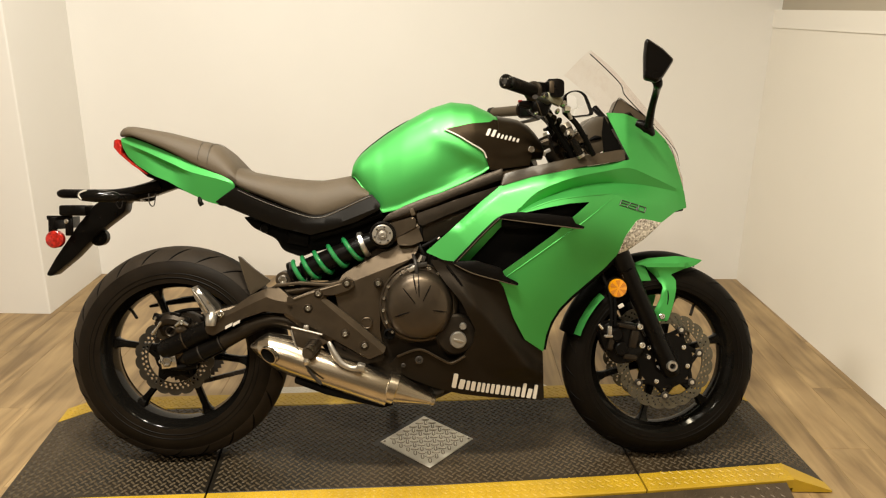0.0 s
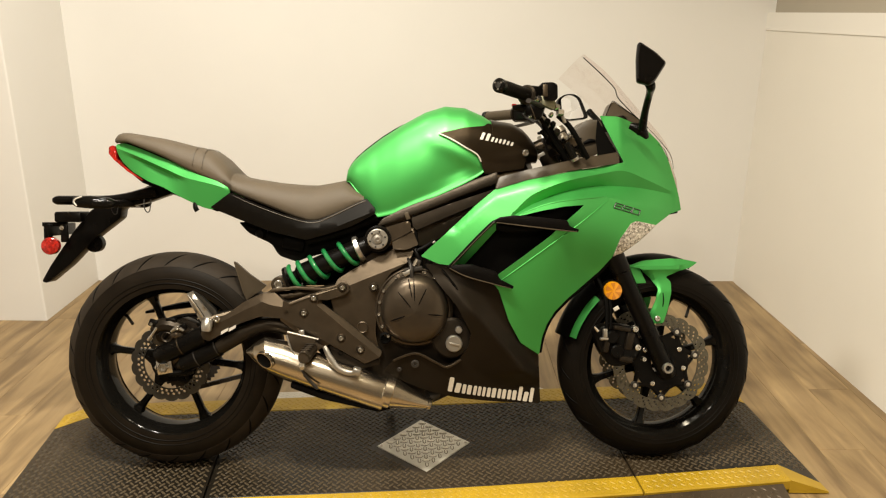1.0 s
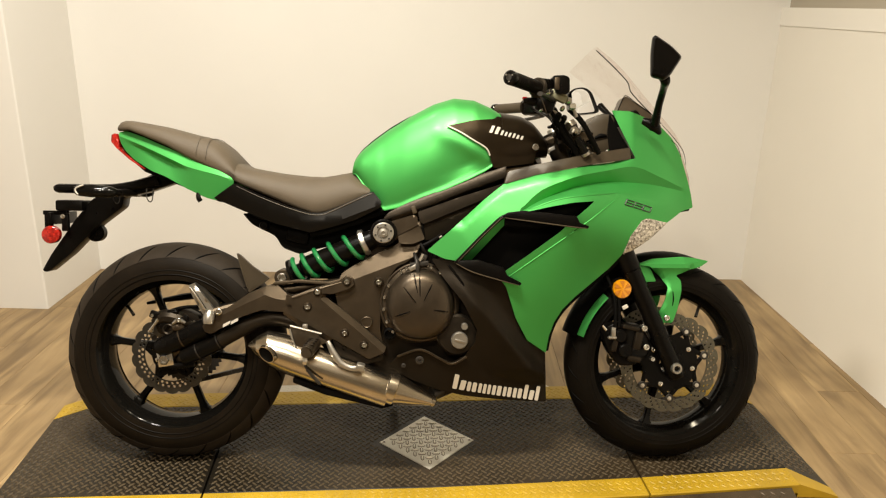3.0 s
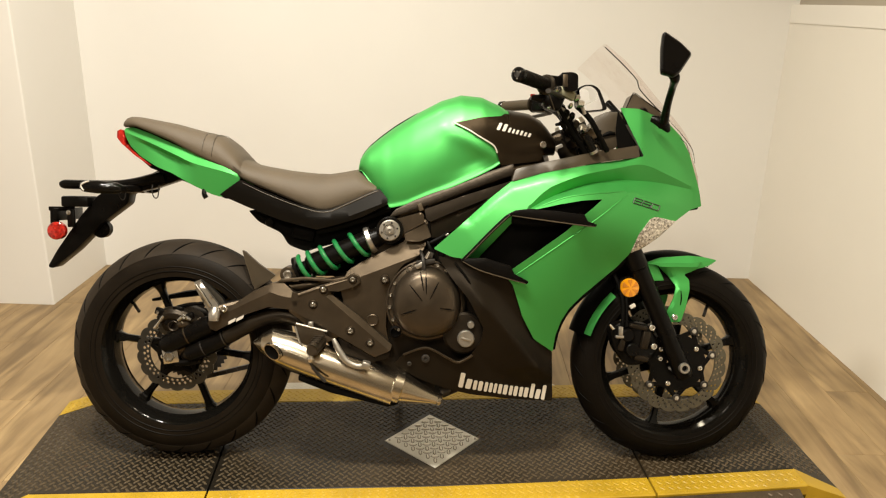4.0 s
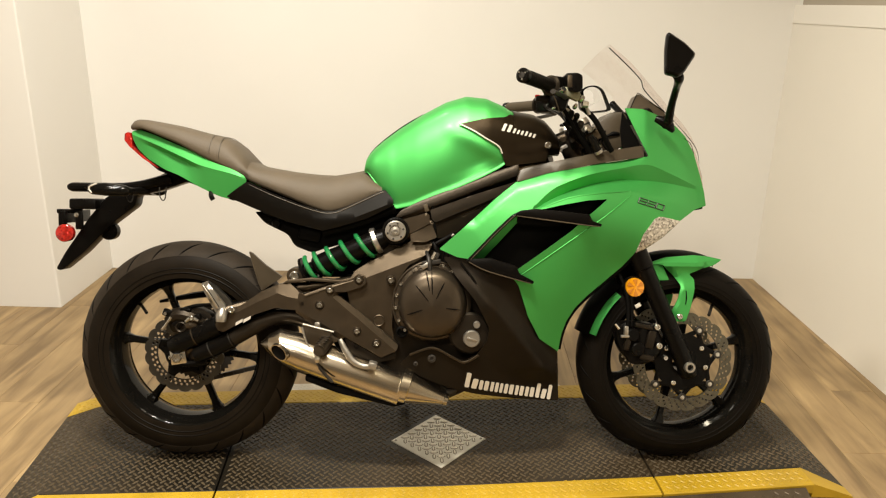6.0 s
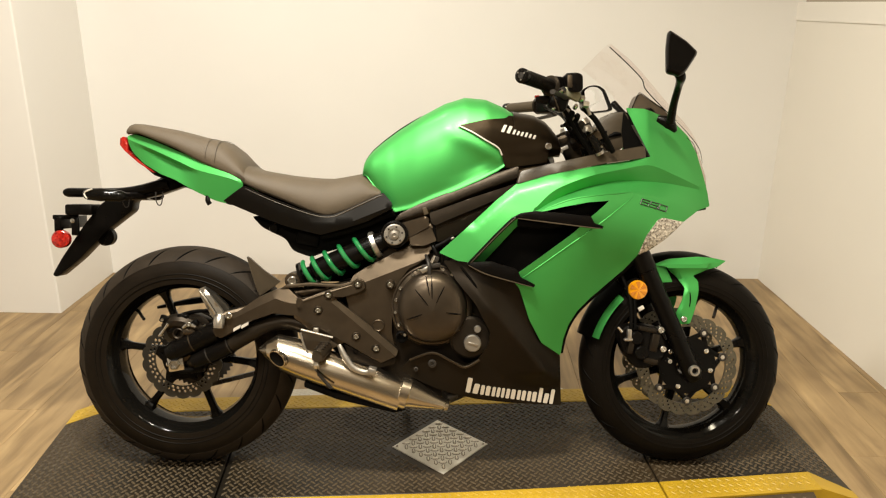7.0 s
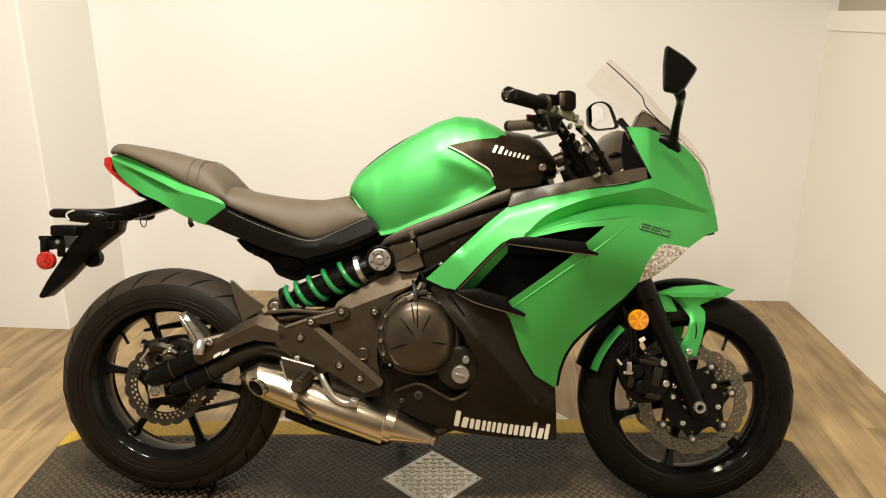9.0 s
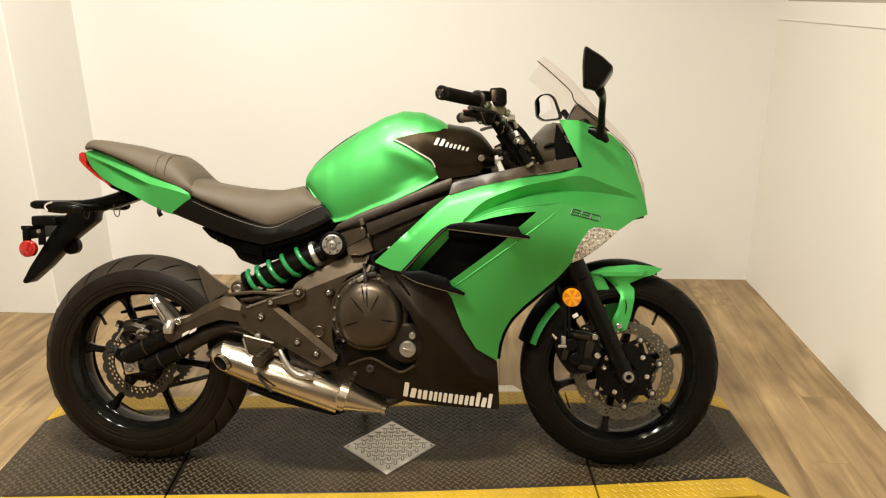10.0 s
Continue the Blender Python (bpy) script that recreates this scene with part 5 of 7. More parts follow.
COVER_FOLD = profile([(-0.60, 0.80), (-0.50, 0.752), (-0.40, 0.706), (-0.305, 0.676), (-0.238, 0.683), (-0.216, 0.687), (-0.115, 0.728)])


def cover_d(x, z):
    d = z - COVER_FOLD(x)
    return -0.142 + 0.20 * max(0, d) * min(1, max(0, (x + 0.36) / 0.1)) + 0.22 * max(0, -d)


side = shell(soft(COVER, 0.004), cover_d, 0.02, 0.014, lines=[along(COVER_FOLD, -0.47, -0.120, 24)])
part("side_cover", side, M["black_satin"], bike, "satin black side cover under the seat", smooth=25)
# Lighter bead paints the highlight along the cover's upper edge.
part("cover_edge_light", tube([(x, cover_d(x, z) - 0.0004, z - 0.0035) for x, z in ((-0.490, 0.776), (-0.431, 0.749), (-0.357, 0.721), (-0.298, 0.704), (-0.265, 0.704), (-0.238, 0.714), (-0.149, 0.756), (-0.134, 0.760))], [0.0006, 0.0011, 0.0013, 0.0015, 0.0017, 0.0022, 0.0024, 0.0010], 8, 4), M["cowl"], bike, "light bead for the lit upper edge of the side cover")
part("side_cover", shell(soft(COVER, 0.004), flat(0.128), 0.02, 0.04), M["black"], bike, "satin black side cover under the seat")
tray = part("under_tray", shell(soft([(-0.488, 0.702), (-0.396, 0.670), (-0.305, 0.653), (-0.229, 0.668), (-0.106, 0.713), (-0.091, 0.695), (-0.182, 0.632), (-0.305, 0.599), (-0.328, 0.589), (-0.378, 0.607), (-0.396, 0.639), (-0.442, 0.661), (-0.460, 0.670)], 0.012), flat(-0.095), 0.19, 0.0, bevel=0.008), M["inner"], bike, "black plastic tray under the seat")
# Added dark bar hides a bright sliver under the side cover.
part("tray_filler", tube([(-0.30, -0.112, 0.648), (-0.22, -0.112, 0.668), (-0.105, -0.112, 0.712)], 0.013, 8, 4), M["inner"], tray)
part("tray_box", box((0.060, 0.02, 0.035), (-0.335, -0.101, 0.640), bevel=0.006, turn=Matrix.Rotation(radians(12), 4, "Y")), M["inner"], tray)
part("seat_lock", spin([(0.012, -0.09), (0.012, -0.112), (0.010, -0.115), (0.0, -0.115)], 20, centre=(-0.425, 0, 0.668)), M["black"], tray)
part("strap_hook", tube([(-0.602, -0.09, 0.760), (-0.602, -0.10, 0.742), (-0.596, -0.10, 0.730)], 0.0065, 8, 3), M["black"], tray)

# rear mudguard with signals, plate lamp and reflector
ph = shell(soft([(-0.725, 0.812), (-0.673, 0.783), (-0.752, 0.755), (-0.818, 0.740), (-0.822, 0.712), (-0.887, 0.660), (-0.967, 0.577), (-1.030, 0.525), (-1.045, 0.530), (-1.018, 0.577), (-0.95, 0.675), (-0.90, 0.735), (-0.83, 0.765), (-0.76, 0.795)], 0.008), lambda x, z: -0.040 - 0.012 * max(0, min(1, (-x - 0.80) / 0.1)), 0.05, 0.03, bevel=0.008)
mud = part("rear_mudguard", ph, M["black"], bike, "black plastic rear mudguard and number plate holder")
sig = part("rear_signal", tube([(-0.79, -0.03, 0.755), (-0.81, -0.07, 0.752), (-0.825, -0.11, 0.752)], [0.012, 0.011, 0.012], 12, 4), M["black"], bike, "black rear turn signal")
part("signal_body", tube([(-0.800, -0.135, 0.753), (-0.815, -0.140, 0.754), (-0.86, -0.148, 0.757), (-0.895, -0.150, 0.758), (-0.905, -0.15, 0.758)], [0.008, 0.015, 0.018, 0.015, 0.007], 14, 4), M["black_gloss"], sig)
# Silver chevron paints the highlight line on the dark lens.
part("signal_highlight", tube([(-0.875, -0.168, 0.772), (-0.893, -0.166, 0.765), (-0.897, -0.165, 0.757), (-0.890, -0.166, 0.747)], 0.0022, 6, 4), M["silver_print"], sig, "pale strip for the highlight on the lens")
part("tail_arm", tube([(-1.005, -0.05, 0.760), (-0.992, -0.051, 0.762), (-0.94, -0.052, 0.762), (-0.85, -0.05, 0.764), (-0.79, -0.045, 0.772), (-0.72, -0.04, 0.79)], [0.007, 0.013, 0.013, 0.012, 0.014, 0.018], 10, 4), M["black"], mud)
lsig = part("rear_signal", tube([(-0.79, 0.03, 0.755), (-0.81, 0.07, 0.752), (-0.825, 0.11, 0.752)], [0.012, 0.011, 0.012], 12, 4), M["black"], bike, "black rear turn signal")
part("signal_body", tube([(-0.800, 0.135, 0.753), (-0.815, 0.140, 0.754), (-0.86, 0.148, 0.757), (-0.895, 0.150, 0.758), (-0.905, 0.15, 0.758)], [0.008, 0.015, 0.018, 0.015, 0.007], 14, 4), M["black_gloss"], lsig)
part("plate_lamp", box((0.075, 0.07, 0.030), (-0.955, -0.045, 0.715), bevel=0.006), M["black"], mud)
part("plate_bracket", box((0.070, 0.010, 0.012), (-0.999, -0.058, 0.694), bevel=0.002), M["black"], mud)
part("plate_bracket", box((0.010, 0.16, 0.034), (-1.008, 0.0, 0.678), bevel=0.002), M["black"], mud)
part("plate_bracket", box((0.022, 0.012, 0.05), (-1.018, -0.060, 0.668), bevel=0.003), M["black"], mud)
part("plate_bracket", box((0.020, 0.012, 0.05), (-0.972, -0.060, 0.668), bevel=0.003), M["black"], mud)
for dx in (-0.012, 0.022):
    part("bracket_bolt", spin([(0.0065, 0), (0.0065, -0.006), (0.003, -0.007)], 10, centre=(-0.999 + dx, -0.062, 0.684)), M["chrome"], mud)
part("side_reflector", spin([(0.0245, -0.075), (0.0245, -0.090), (0.022, -0.093), (0.012, -0.095), (0.0, -0.0955)], 28, centre=(-1.001, 0, 0.634)), M["red"], mud, "round red side reflector")
part("round_cover", spin([(0.025, -0.005), (0.025, -0.028), (0.022, -0.032), (0.0, -0.032)], 24, centre=(-0.905, 0, 0.637)), M["black"], mud)
for x, z in ((-0.818, 0.004), (-0.728, 0.010)):
    part("wire_hook", tube([(x - 0.010, -0.086, z + 0.755), (x - 0.009, -0.090, z + 0.732), (x - 0.002, -0.090, z + 0.719), (x + 0.006, -0.090, z + 0.724), (x + 0.009, -0.088, z + 0.755)], 0.0016, 6, 5), M["dark_steel"], mud)
hug = part("rear_hugger", shell(soft([(-0.506, 0.590), (-0.497, 0.586), (-0.460, 0.552), (-0.418, 0.520), (-0.432, 0.508), (-0.472, 0.481), (-0.481, 0.502), (-0.495, 0.549)], 0.003), lambda x, z: -0.080 + 0.25 * max(0, x + 0.47), 0.012, 0.014, bevel=0.002), M["cowl"], bike, "brown grey rear hugger over the tyre", smooth=20)
# Lighter bead for the bright line on the hugger's left edge.
part("hugger_edge_light", tube([(-0.503, -0.081, 0.584), (-0.492, -0.082, 0.549), (-0.475, -0.082, 0.493)], [0.001, 0.0022, 0.0012], 6, 3), M["brown"], hug)

for ob in (mud, sig, lsig):
    ob.location = (-0.0235, 0.05, -0.0025)

# ---- tank ----
TT = [(-0.193, 0.822), (-0.189, 0.846), (-0.180, 0.862), (-0.165, 0.880), (-0.140, 0.902), (-0.097, 0.935), (-0.034, 0.974), (0.029, 1.008), (0.084, 1.025), (0.140, 1.020), (0.188, 0.999), (0.212, 0.983), (0.268, 0.975), (0.301, 0.957), (0.326, 0.930), (0.338, 0.907)]
TL = [(-0.182, 0.810), (-0.152, 0.770), (-0.109, 0.733), (-0.106, 0.710), (-0.060, 0.720), (0.000, 0.749), (0.061, 0.771), (0.121, 0.798), (0.166, 0.821), (0.189, 0.837), (0.242, 0.845), (0.302, 0.861)]
TL = [TL[0], TL[1], (-0.118, 0.724), (-0.106, 0.712), (-0.06, 0.722), *TL[5:], (0.345, 0.868)]
tank_top, tank_low = profile(TT), profile(TL)
tank_half = profile([(-0.195, 0.060), (-0.188, 0.085), (-0.17, 0.102), (-0.12, 0.122), (-0.05, 0.138), (0.05, 0.152), (0.14, 0.152), (0.22, 0.140), (0.30, 0.118), (0.345, 0.095)])
SEC = [(0.0, 1.0), (0.32, 0.99), (0.58, 0.945), (0.78, 0.85), (0.91, 0.70), (0.975, 0.55), (1.0, 0.40), (0.992, 0.27), (0.958, 0.155), (0.925, 0.085), (0.915, 0.05), (0.932, 0.014), (0.934, 0.0)]


KNEE = smooth_profile([(-0.06, 0.930), (0.02, 0.922), (0.09, 0.894), (0.15, 0.862), (0.19, 0.838), (0.24, 0.830)])


def knee_hollow(x, z):
    """The side falls in below the shoulder that runs along the dark panel, to leave room for the knee."""
    k = min(1, max(0, (x - 0.00) / 0.13)) * min(1, max(0, (0.235 - x) / 0.03))
    k = k * k * (3 - 2 * k)
    d = KNEE(min(0.24, max(-0.06, x))) - z
    foot = min(1, max(0, (z - tank_low(x) - 0.012) / 0.03))
    return k * foot * 0.016 * (1 - math.exp(-max(0, d) / 0.022)) - 0.004 * k * math.exp(-(d / 0.020) ** 2)


def tank_side(x, z, proud=0.0):
    zt, zb = tank_top(x), tank_low(x)
    f = min(1, max(0, (z - zb) / (zt - zb)))
    return -float(np.interp(f, [p[1] for p in reversed(SEC)], [p[0] for p in reversed(SEC)])) * tank_half(x) + knee_hollow(x, z) - proud


def tank_loft(xs, grow=0.0):
    bm, loops = bmesh.new(), []
    for x in xs:
        zt, zb, w = tank_top(x), tank_low(x), tank_half(x) + grow
        sec = smooth_path([(a, b, 0) for a, b in SEC], 3)
        loop = [(x, -w * q.x + min(1, q.x * 2) * knee_hollow(x, zb + (zt - zb) * q.y), zb + (zt - zb) * q.y + grow * q.y) for q in sec]
        loop += [(a, -b, c) for a, b, c in reversed(loop[1:])]
        loops.append(loop)
    rings(bm, loops)
    return bm


tank = part("fuel_tank", tank_loft([-0.1925, -0.191, -0.188, -0.183, -0.176, -0.168] + [-0.158 + 0.0093 * i for i in range(40)] + [0.215]), M["green"], bike, "green metallic fuel tank", smooth=60)
part("tank_cover", tank_loft([0.210 + 0.015 * i for i in range(9)] + [0.338], 0.004), M["bronze"], bike, "dark tank cover panel", smooth=60)
TB = [p for p in [(0.063, 0.939), (0.131, 0.955), (0.188, 0.961), (0.198, 0.970), (0.251, 0.962), (0.282, 0.945), (0.305, 0.920), (0.316, 0.898), (0.306, 0.880), (0.299, 0.846), (0.187, 0.830), (0.177, 0.863), (0.166, 0.882), (0.132, 0.902), (0.099, 0.922)] if p[0] < 0.32]
for s in (1, -1):
    f = (lambda x, z: tank_side(x, z, 0.005)) if s > 0 else (lambda x, z: -tank_side(x, z, 0.005))
    panel = part("tank_panel", shell(soft(TB, 0.006), f, 0.006, 0.014), M["bronze"], bike, "dark bronze side panel on the tank")
    if s > 0:
        # pale edge line and slanted name bars
        edge = [(x, tank_side(x, z, 0.007), z) for x, z in (TB[0], TB[-1], TB[-2], TB[-3], TB[-4])]
        part("edge_line", tube(edge, 0.0022, 6, 5), M["silver_print"], panel, "thin silver edge line")
        x = 0.1735
        for w, h in ((0.0110, 0.019), (0.0120, 0.019), (0.0080, 0.0125), (0.0072, 0.011), (0.0080, 0.011), (0.0078, 0.012), (0.0080, 0.010), (0.0082, 0.010)):
            zc = 0.9235 - (x - 0.1735) * 0.19
            o = [(x, zc), (x + w * 0.72, zc - w * 0.14), (x + w * 0.72 + h * 0.46, zc - w * 0.14 + h), (x + h * 0.46, zc + h)]
            part("name_bar", shell(soft(o, 0.0015, 2), lambda a, b: tank_side(a, b, 0.0075), 0.003, 0), M["silver_print"], panel, "silver name bar")
            x += w * 1.08 + 0.0025
part("filler_cap", spin([(0.042, 0.990), (0.042, 1.006), (0.038, 1.010), (0.0, 1.011)], 32, centre=(0.11, 0, 0), axis="z"), M["alloy"], tank, "alloy fuel filler cap")
pad, loops = bmesh.new(), []
for x in (-0.186, -0.178, -0.165, -0.14, -0.115, -0.09, -0.06, -0.035):
    w = 0.045 if x < -0.05 else 0.025
    loops.append([(x, w * t, tank_top(x) - 0.004 * t * t + h) for h, ts in ((0.004, (-1, -0.5, 0, 0.5, 1)), (-0.006, (1, 0, -1))) for t in ts])
rings(pad, loops)
part("tank_pad", pad, M["black"], tank, "black rubber tank pad")
bolt(0.302, tank_side(0.302, 0.885, 0.007), 0.888, 0.0095, tank)
part("tank_tab", box((0.030, 0.012, 0.020), (0.322, -0.088, 0.872), bevel=0.003), M["alloy"], tank)

# ---- fairing ----
FAIR = [(0.02, 0.62, -0.172), (0.25, 0.62, -0.21), (0.42, 0.72, -0.222), (0.33, 0.5, -0.17), (0.36, 0.3, -0.088), (0.3, 0.13, -0.1), (-0.05, 0.27, -0.15), (0.1, 0.2, -0.14), (0.1, 0.3, -0.175), (0.5, 0.86, -0.14), (0.25, 0.82, -0.172), (0.62, 0.95, -0.09), (0.7, 0.9, -0.055), (0.76, 0.75, -0.02), (0.72, 0.83, -0.045), (0.6, 0.63, -0.12), (0.66, 0.69, -0.095), (0.5, 0.57, -0.112), (0.58, 0.75, -0.14)]
fair = field(FAIR)
CREASE = [(0.228, 0.547), (0.407, 0.690), (0.520, 0.760)]


CREASE_Z = line_x(CREASE[0], CREASE[-1])


def fairing(x, z):
    """The side of the fairing with its sharp crease line."""
    y = fair(x, z)
    (x0, z0), (x1, z1) = CREASE[0], CREASE[-1]
    ln = math.hypot(x1 - x0, z1 - z0)
    t = ((x - x0) * (x1 - x0) + (z - z0) * (z1 - z0)) / ln / ln
    d = ((x - x0) * -(z1 - z0) + (z - z0) * (x1 - x0)) / ln
    if d > 0:
        y -= min(0.007, d * 0.16) * min(1, max(0, 1.02 - t) * 6) * min(1, max(0, t + 0.35) * 4)
    return y


# lines of the brow: where the hollow begins, its sharp floor line, and the lip over the scoop
BROW = smooth_profile([(0.256, 0.725), (0.294, 0.763), (0.329, 0.784), (0.401, 0.810), (0.494, 0.829), (0.571, 0.840), (0.647, 0.817), (0.745, 0.782)])
HOLLOW = smooth_profile([(0.256, 0.717), (0.314, 0.750), (0.399, 0.781), (0.491, 0.798), (0.568, 0.798), (0.644, 0.792), (0.745, 0.776)])
LIP = smooth_profile([(0.267, 0.719), (0.341, 0.748), (0.410, 0.760), (0.513, 0.769)])
GREEN = [(0.014, 0.610), (0.104, 0.692), (0.161, 0.746), (0.212, 0.788), (0.292, 0.813), (0.442, 0.842), (0.575, 0.863), (0.543, 0.926), (0.511, 0.993), (0.560, 0.991), (0.619, 0.974), (0.664, 0.952), (0.699, 0.923), (0.728, 0.877), (0.749, 0.821), (0.767, 0.768), (0.775, 0.731), (0.735, 0.721), (0.680, 0.689), (0.593, 0.696), (0.562, 0.654), (0.546, 0.602), (0.512, 0.561), (0.465, 0.522), (0.421, 0.487), (0.385, 0.451), (0.364, 0.415), (0.352, 0.375), (0.347, 0.325), (0.289, 0.367), (0.252, 0.433), (0.222, 0.519), (0.206, 0.539), (0.217, 0.561), (0.279, 0.607), (0.350, 0.661), (0.392, 0.701), (0.446, 0.747), (0.391, 0.743), (0.333, 0.732), (0.283, 0.720), (0.212, 0.709), (0.162, 0.662), (0.094, 0.586), (0.061, 0.590)]
TOP = profile(GREEN[1:7])
DEEP = smooth_profile([(0.24, 0.0), (0.29, 0.014), (0.36, 0.032), (0.45, 0.038), (0.55, 0.034), (0.65, 0.017), (0.75, 0.002)])


def upper_band(x, z):
    """The brow over the air scoop: a rounded band, a sharp hollow under it that runs out at the nose."""
    y = fairing(x, z)
    if 0.255 < x < 0.75:
        u, a = BROW(x), HOLLOW(x)
        b = LIP(x) if x < 0.513 else 0.769 - (x - 0.513) * 0.20
        b = min(b, a - 0.004)
        g = DEEP(x)
        if a < z < u:
            y += g * (u - z) / (u - a)
        elif b < z <= a:
            y += g * (z - b) / (a - b)
    d = TOP(x) - z
    if x < 0.57 and d < 0.03:
        y += 0.012 * (1 - max(0, d) / 0.03) ** 2 * min(1, (0.57 - x) / 0.05)
    if x > 0.571:
        # nose top turns in over the fold
        y += 0.10 * max(0, z - BROW(min(x, 0.74))) * min(1, (x - 0.571) / 0.05)
    return y


SEAMS = [along(CREASE_Z, CREASE[0][0], CREASE[-1][0]), along(BROW, 0.262, 0.735), along(HOLLOW, 0.266, 0.735), along(LIP, 0.276, 0.512),
         [(x, TOP(x) - 0.014) for x in np.linspace(0.11, 0.54, 30)], [(x, TOP(x) - 0.030) for x in np.linspace(0.11, 0.54, 30)]]
right = part("side_fairing", shell(soft(GREEN, 0.004, 2), upper_band, 0.004, 0.0075, lines=SEAMS), M["green"], bike, "green metallic side fairing", smooth=26)
left = part("side_fairing", shell(soft(GREEN, 0.004, 2), mirrored(upper_band), 0.004, 0.016), M["green"], bike, "green metallic side fairing", smooth=40)
part("fairing_liner", tube([(x + 0.002, fair(x, z) + 0.013, z - 0.003) for x, z in ((0.580, 0.672), (0.562, 0.650), (0.546, 0.600), (0.512, 0.560), (0.465, 0.521), (0.421, 0.486), (0.385, 0.450), (0.364, 0.414), (0.352, 0.374), (0.347, 0.335))], 0.0075, 8, 4), M["inner"], right, "black liner along the fairing edge")
# rolled edges that catch the light
part("crease_edge", tube([(x, fair(x, CREASE_Z(x)) - 0.0002, CREASE_Z(x)) for x in np.linspace(CREASE[0][0], CREASE[-1][0], 9)], [0.0008] + [0.0017] * 7 + [0.0008], 8, 3), M["green"], right)
part("lip_edge", tube([(x, upper_band(x, LIP(x)) + 0.0002, LIP(x)) for x in np.linspace(0.28, 0.512, 9)], [0.0008] + [0.0018] * 7 + [0.0008], 8, 3), M["green"], right)
for x0, x1 in ((0.31, 0.405), (0.45, 0.515)):
    part("trim_gap", tube([(x, upper_band(x, TOP(x)) - 0.0005, TOP(x)) for x in np.linspace(x0, x1, 5)], 0.0013, 6, 2), M["silver_print"], right, "pale edge of the seam")
LOWER = [(0.025, 0.589), (0.061, 0.588), (0.094, 0.583), (0.208, 0.549), (0.222, 0.519), (0.252, 0.433), (0.289, 0.367), (0.347, 0.325), (0.356, 0.180), (0.226, 0.197), (0.116, 0.214), (0.039, 0.234), (-0.030, 0.261), (-0.088, 0.296), (-0.061, 0.324), (-0.001, 0.345), (0.052, 0.322), (0.085, 0.311), (0.119, 0.330), (0.143, 0.367), (0.148, 0.404), (0.108, 0.480), (0.062, 0.535)]
def belly(x, z):
    """The belly pan has a rounded fold that runs down to its front corner."""
    d = (x - 0.150) * 0.774 + (z - 0.470) * 0.634
    k = min(1, max(0, (z - 0.235) / 0.05)) * min(1, max(0, (0.56 - z) / 0.10))
    up = 0.030 * max(0, 1 - d / 0.045) ** 1.4 if d > 0 else 0.030 * max(0, 1 + d / 0.10)
    return fair(x, z) + 0.008 - k * up


part("belly_pan", shell(soft(LOWER, 0.006, 2), belly, 0.004, 0.010), M["spark_black"], bike, "satin black belly pan", smooth=60)
part("belly_pan", shell(soft(LOWER, 0.006, 2), lambda x, z: -fair(x, z) - 0.006, 0.004, 0.02), M["black_satin"], bike, "satin black belly pan", smooth=40)
part("belly_floor", shell([(-0.07, 0.262), (0.35, 0.205), (0.35, 0.188), (0.10, 0.205), (-0.05, 0.25)], flat(-0.055), 0.11, 0), M["inner"], bike, smooth=0)
# Beads added for the highlight lines along the pan, the second in lighter grey.
part("pan_highlight", tube([(x, fair(x, z) - 0.0005, z) for x, z in ((0.070, 0.575), (0.112, 0.520), (0.150, 0.440), (0.185, 0.385), (0.23, 0.345), (0.30, 0.318))], 0.003, 6, 5), M["black"], bike)
part("pan_highlight", tube([(x, fair(x, z) + 0.002, z) for x, z in ((-0.061, 0.324), (-0.001, 0.345), (0.052, 0.322), (0.085, 0.308), (0.122, 0.328))], 0.0035, 6, 5), M["frame"], bike)
for x, z, r in ((-0.002, 0.315, 0.011), (-0.045, 0.298, 0.006), (0.155, 0.455, 0.004)):
    part("pan_fastener", spin([(r, 0.004), (r, -0.003), (r * 0.7, -0.004), (r * 0.45, -0.004), (r * 0.4, 0.0)], 16, centre=(x, fair(x, z) + 0.006, z)), M["dark_steel"], bike)
# maker's name as slanted pale blocks
x = 0.087
for i, w in enumerate((0.036, 0.028, 0.036, 0.028, 0.026, 0.028, 0.031, 0.012)):
    zb = 0.2355 - (x - 0.087) * 0.200
    h = (0.042 if i == 0 else 0.040) if i in (0, 6, 7) else 0.027
    strokes = ((0.0, 0.34), (0.50, 0.90)) if i not in (2, 7) else (((0.0, 0.24), (0.36, 0.60), (0.72, 0.94)) if i == 2 else ((0.0, 0.85),))
    for f0, f1 in strokes:
        bar = [(x + w * f + h * 0.16 * g, zb - w * f * 0.20 + h * g * (1.0 if f0 == 0.0 or i not in (0, 6) else 0.66)) for f, g in ((f0, 0), (f1, 0), (f1, 1), (f0, 1))]
        part("name_bar", shell(soft(bar, 0.003, 2), lambda a, b: belly(a, b) - 0.0025 - 0.10 * max(0, a - 0.285), 0.003, 0), M["silver_print"], right, "pale silver name bar")
    x += w + 0.0028


def squared_digit(strokes, corner, along_v, up_v, parent, label):
    """One squared character of dark strokes laid on the panel."""
    pts = [(corner[0] + along_v[0] * u + up_v[0] * v, corner[1] + along_v[1] * u + up_v[1] * v) for u, v in strokes]
    bm = bmesh.new()
    for p, q in zip(pts, pts[1:]):
        tube([(p[0], upper_band(*p) - 0.0008, p[1]), (q[0], upper_band(*q) - 0.0008, q[1])], 0.0015, 8, 1, bm=bm)
    return part("digit", bm, M["grey_print"], parent, label)


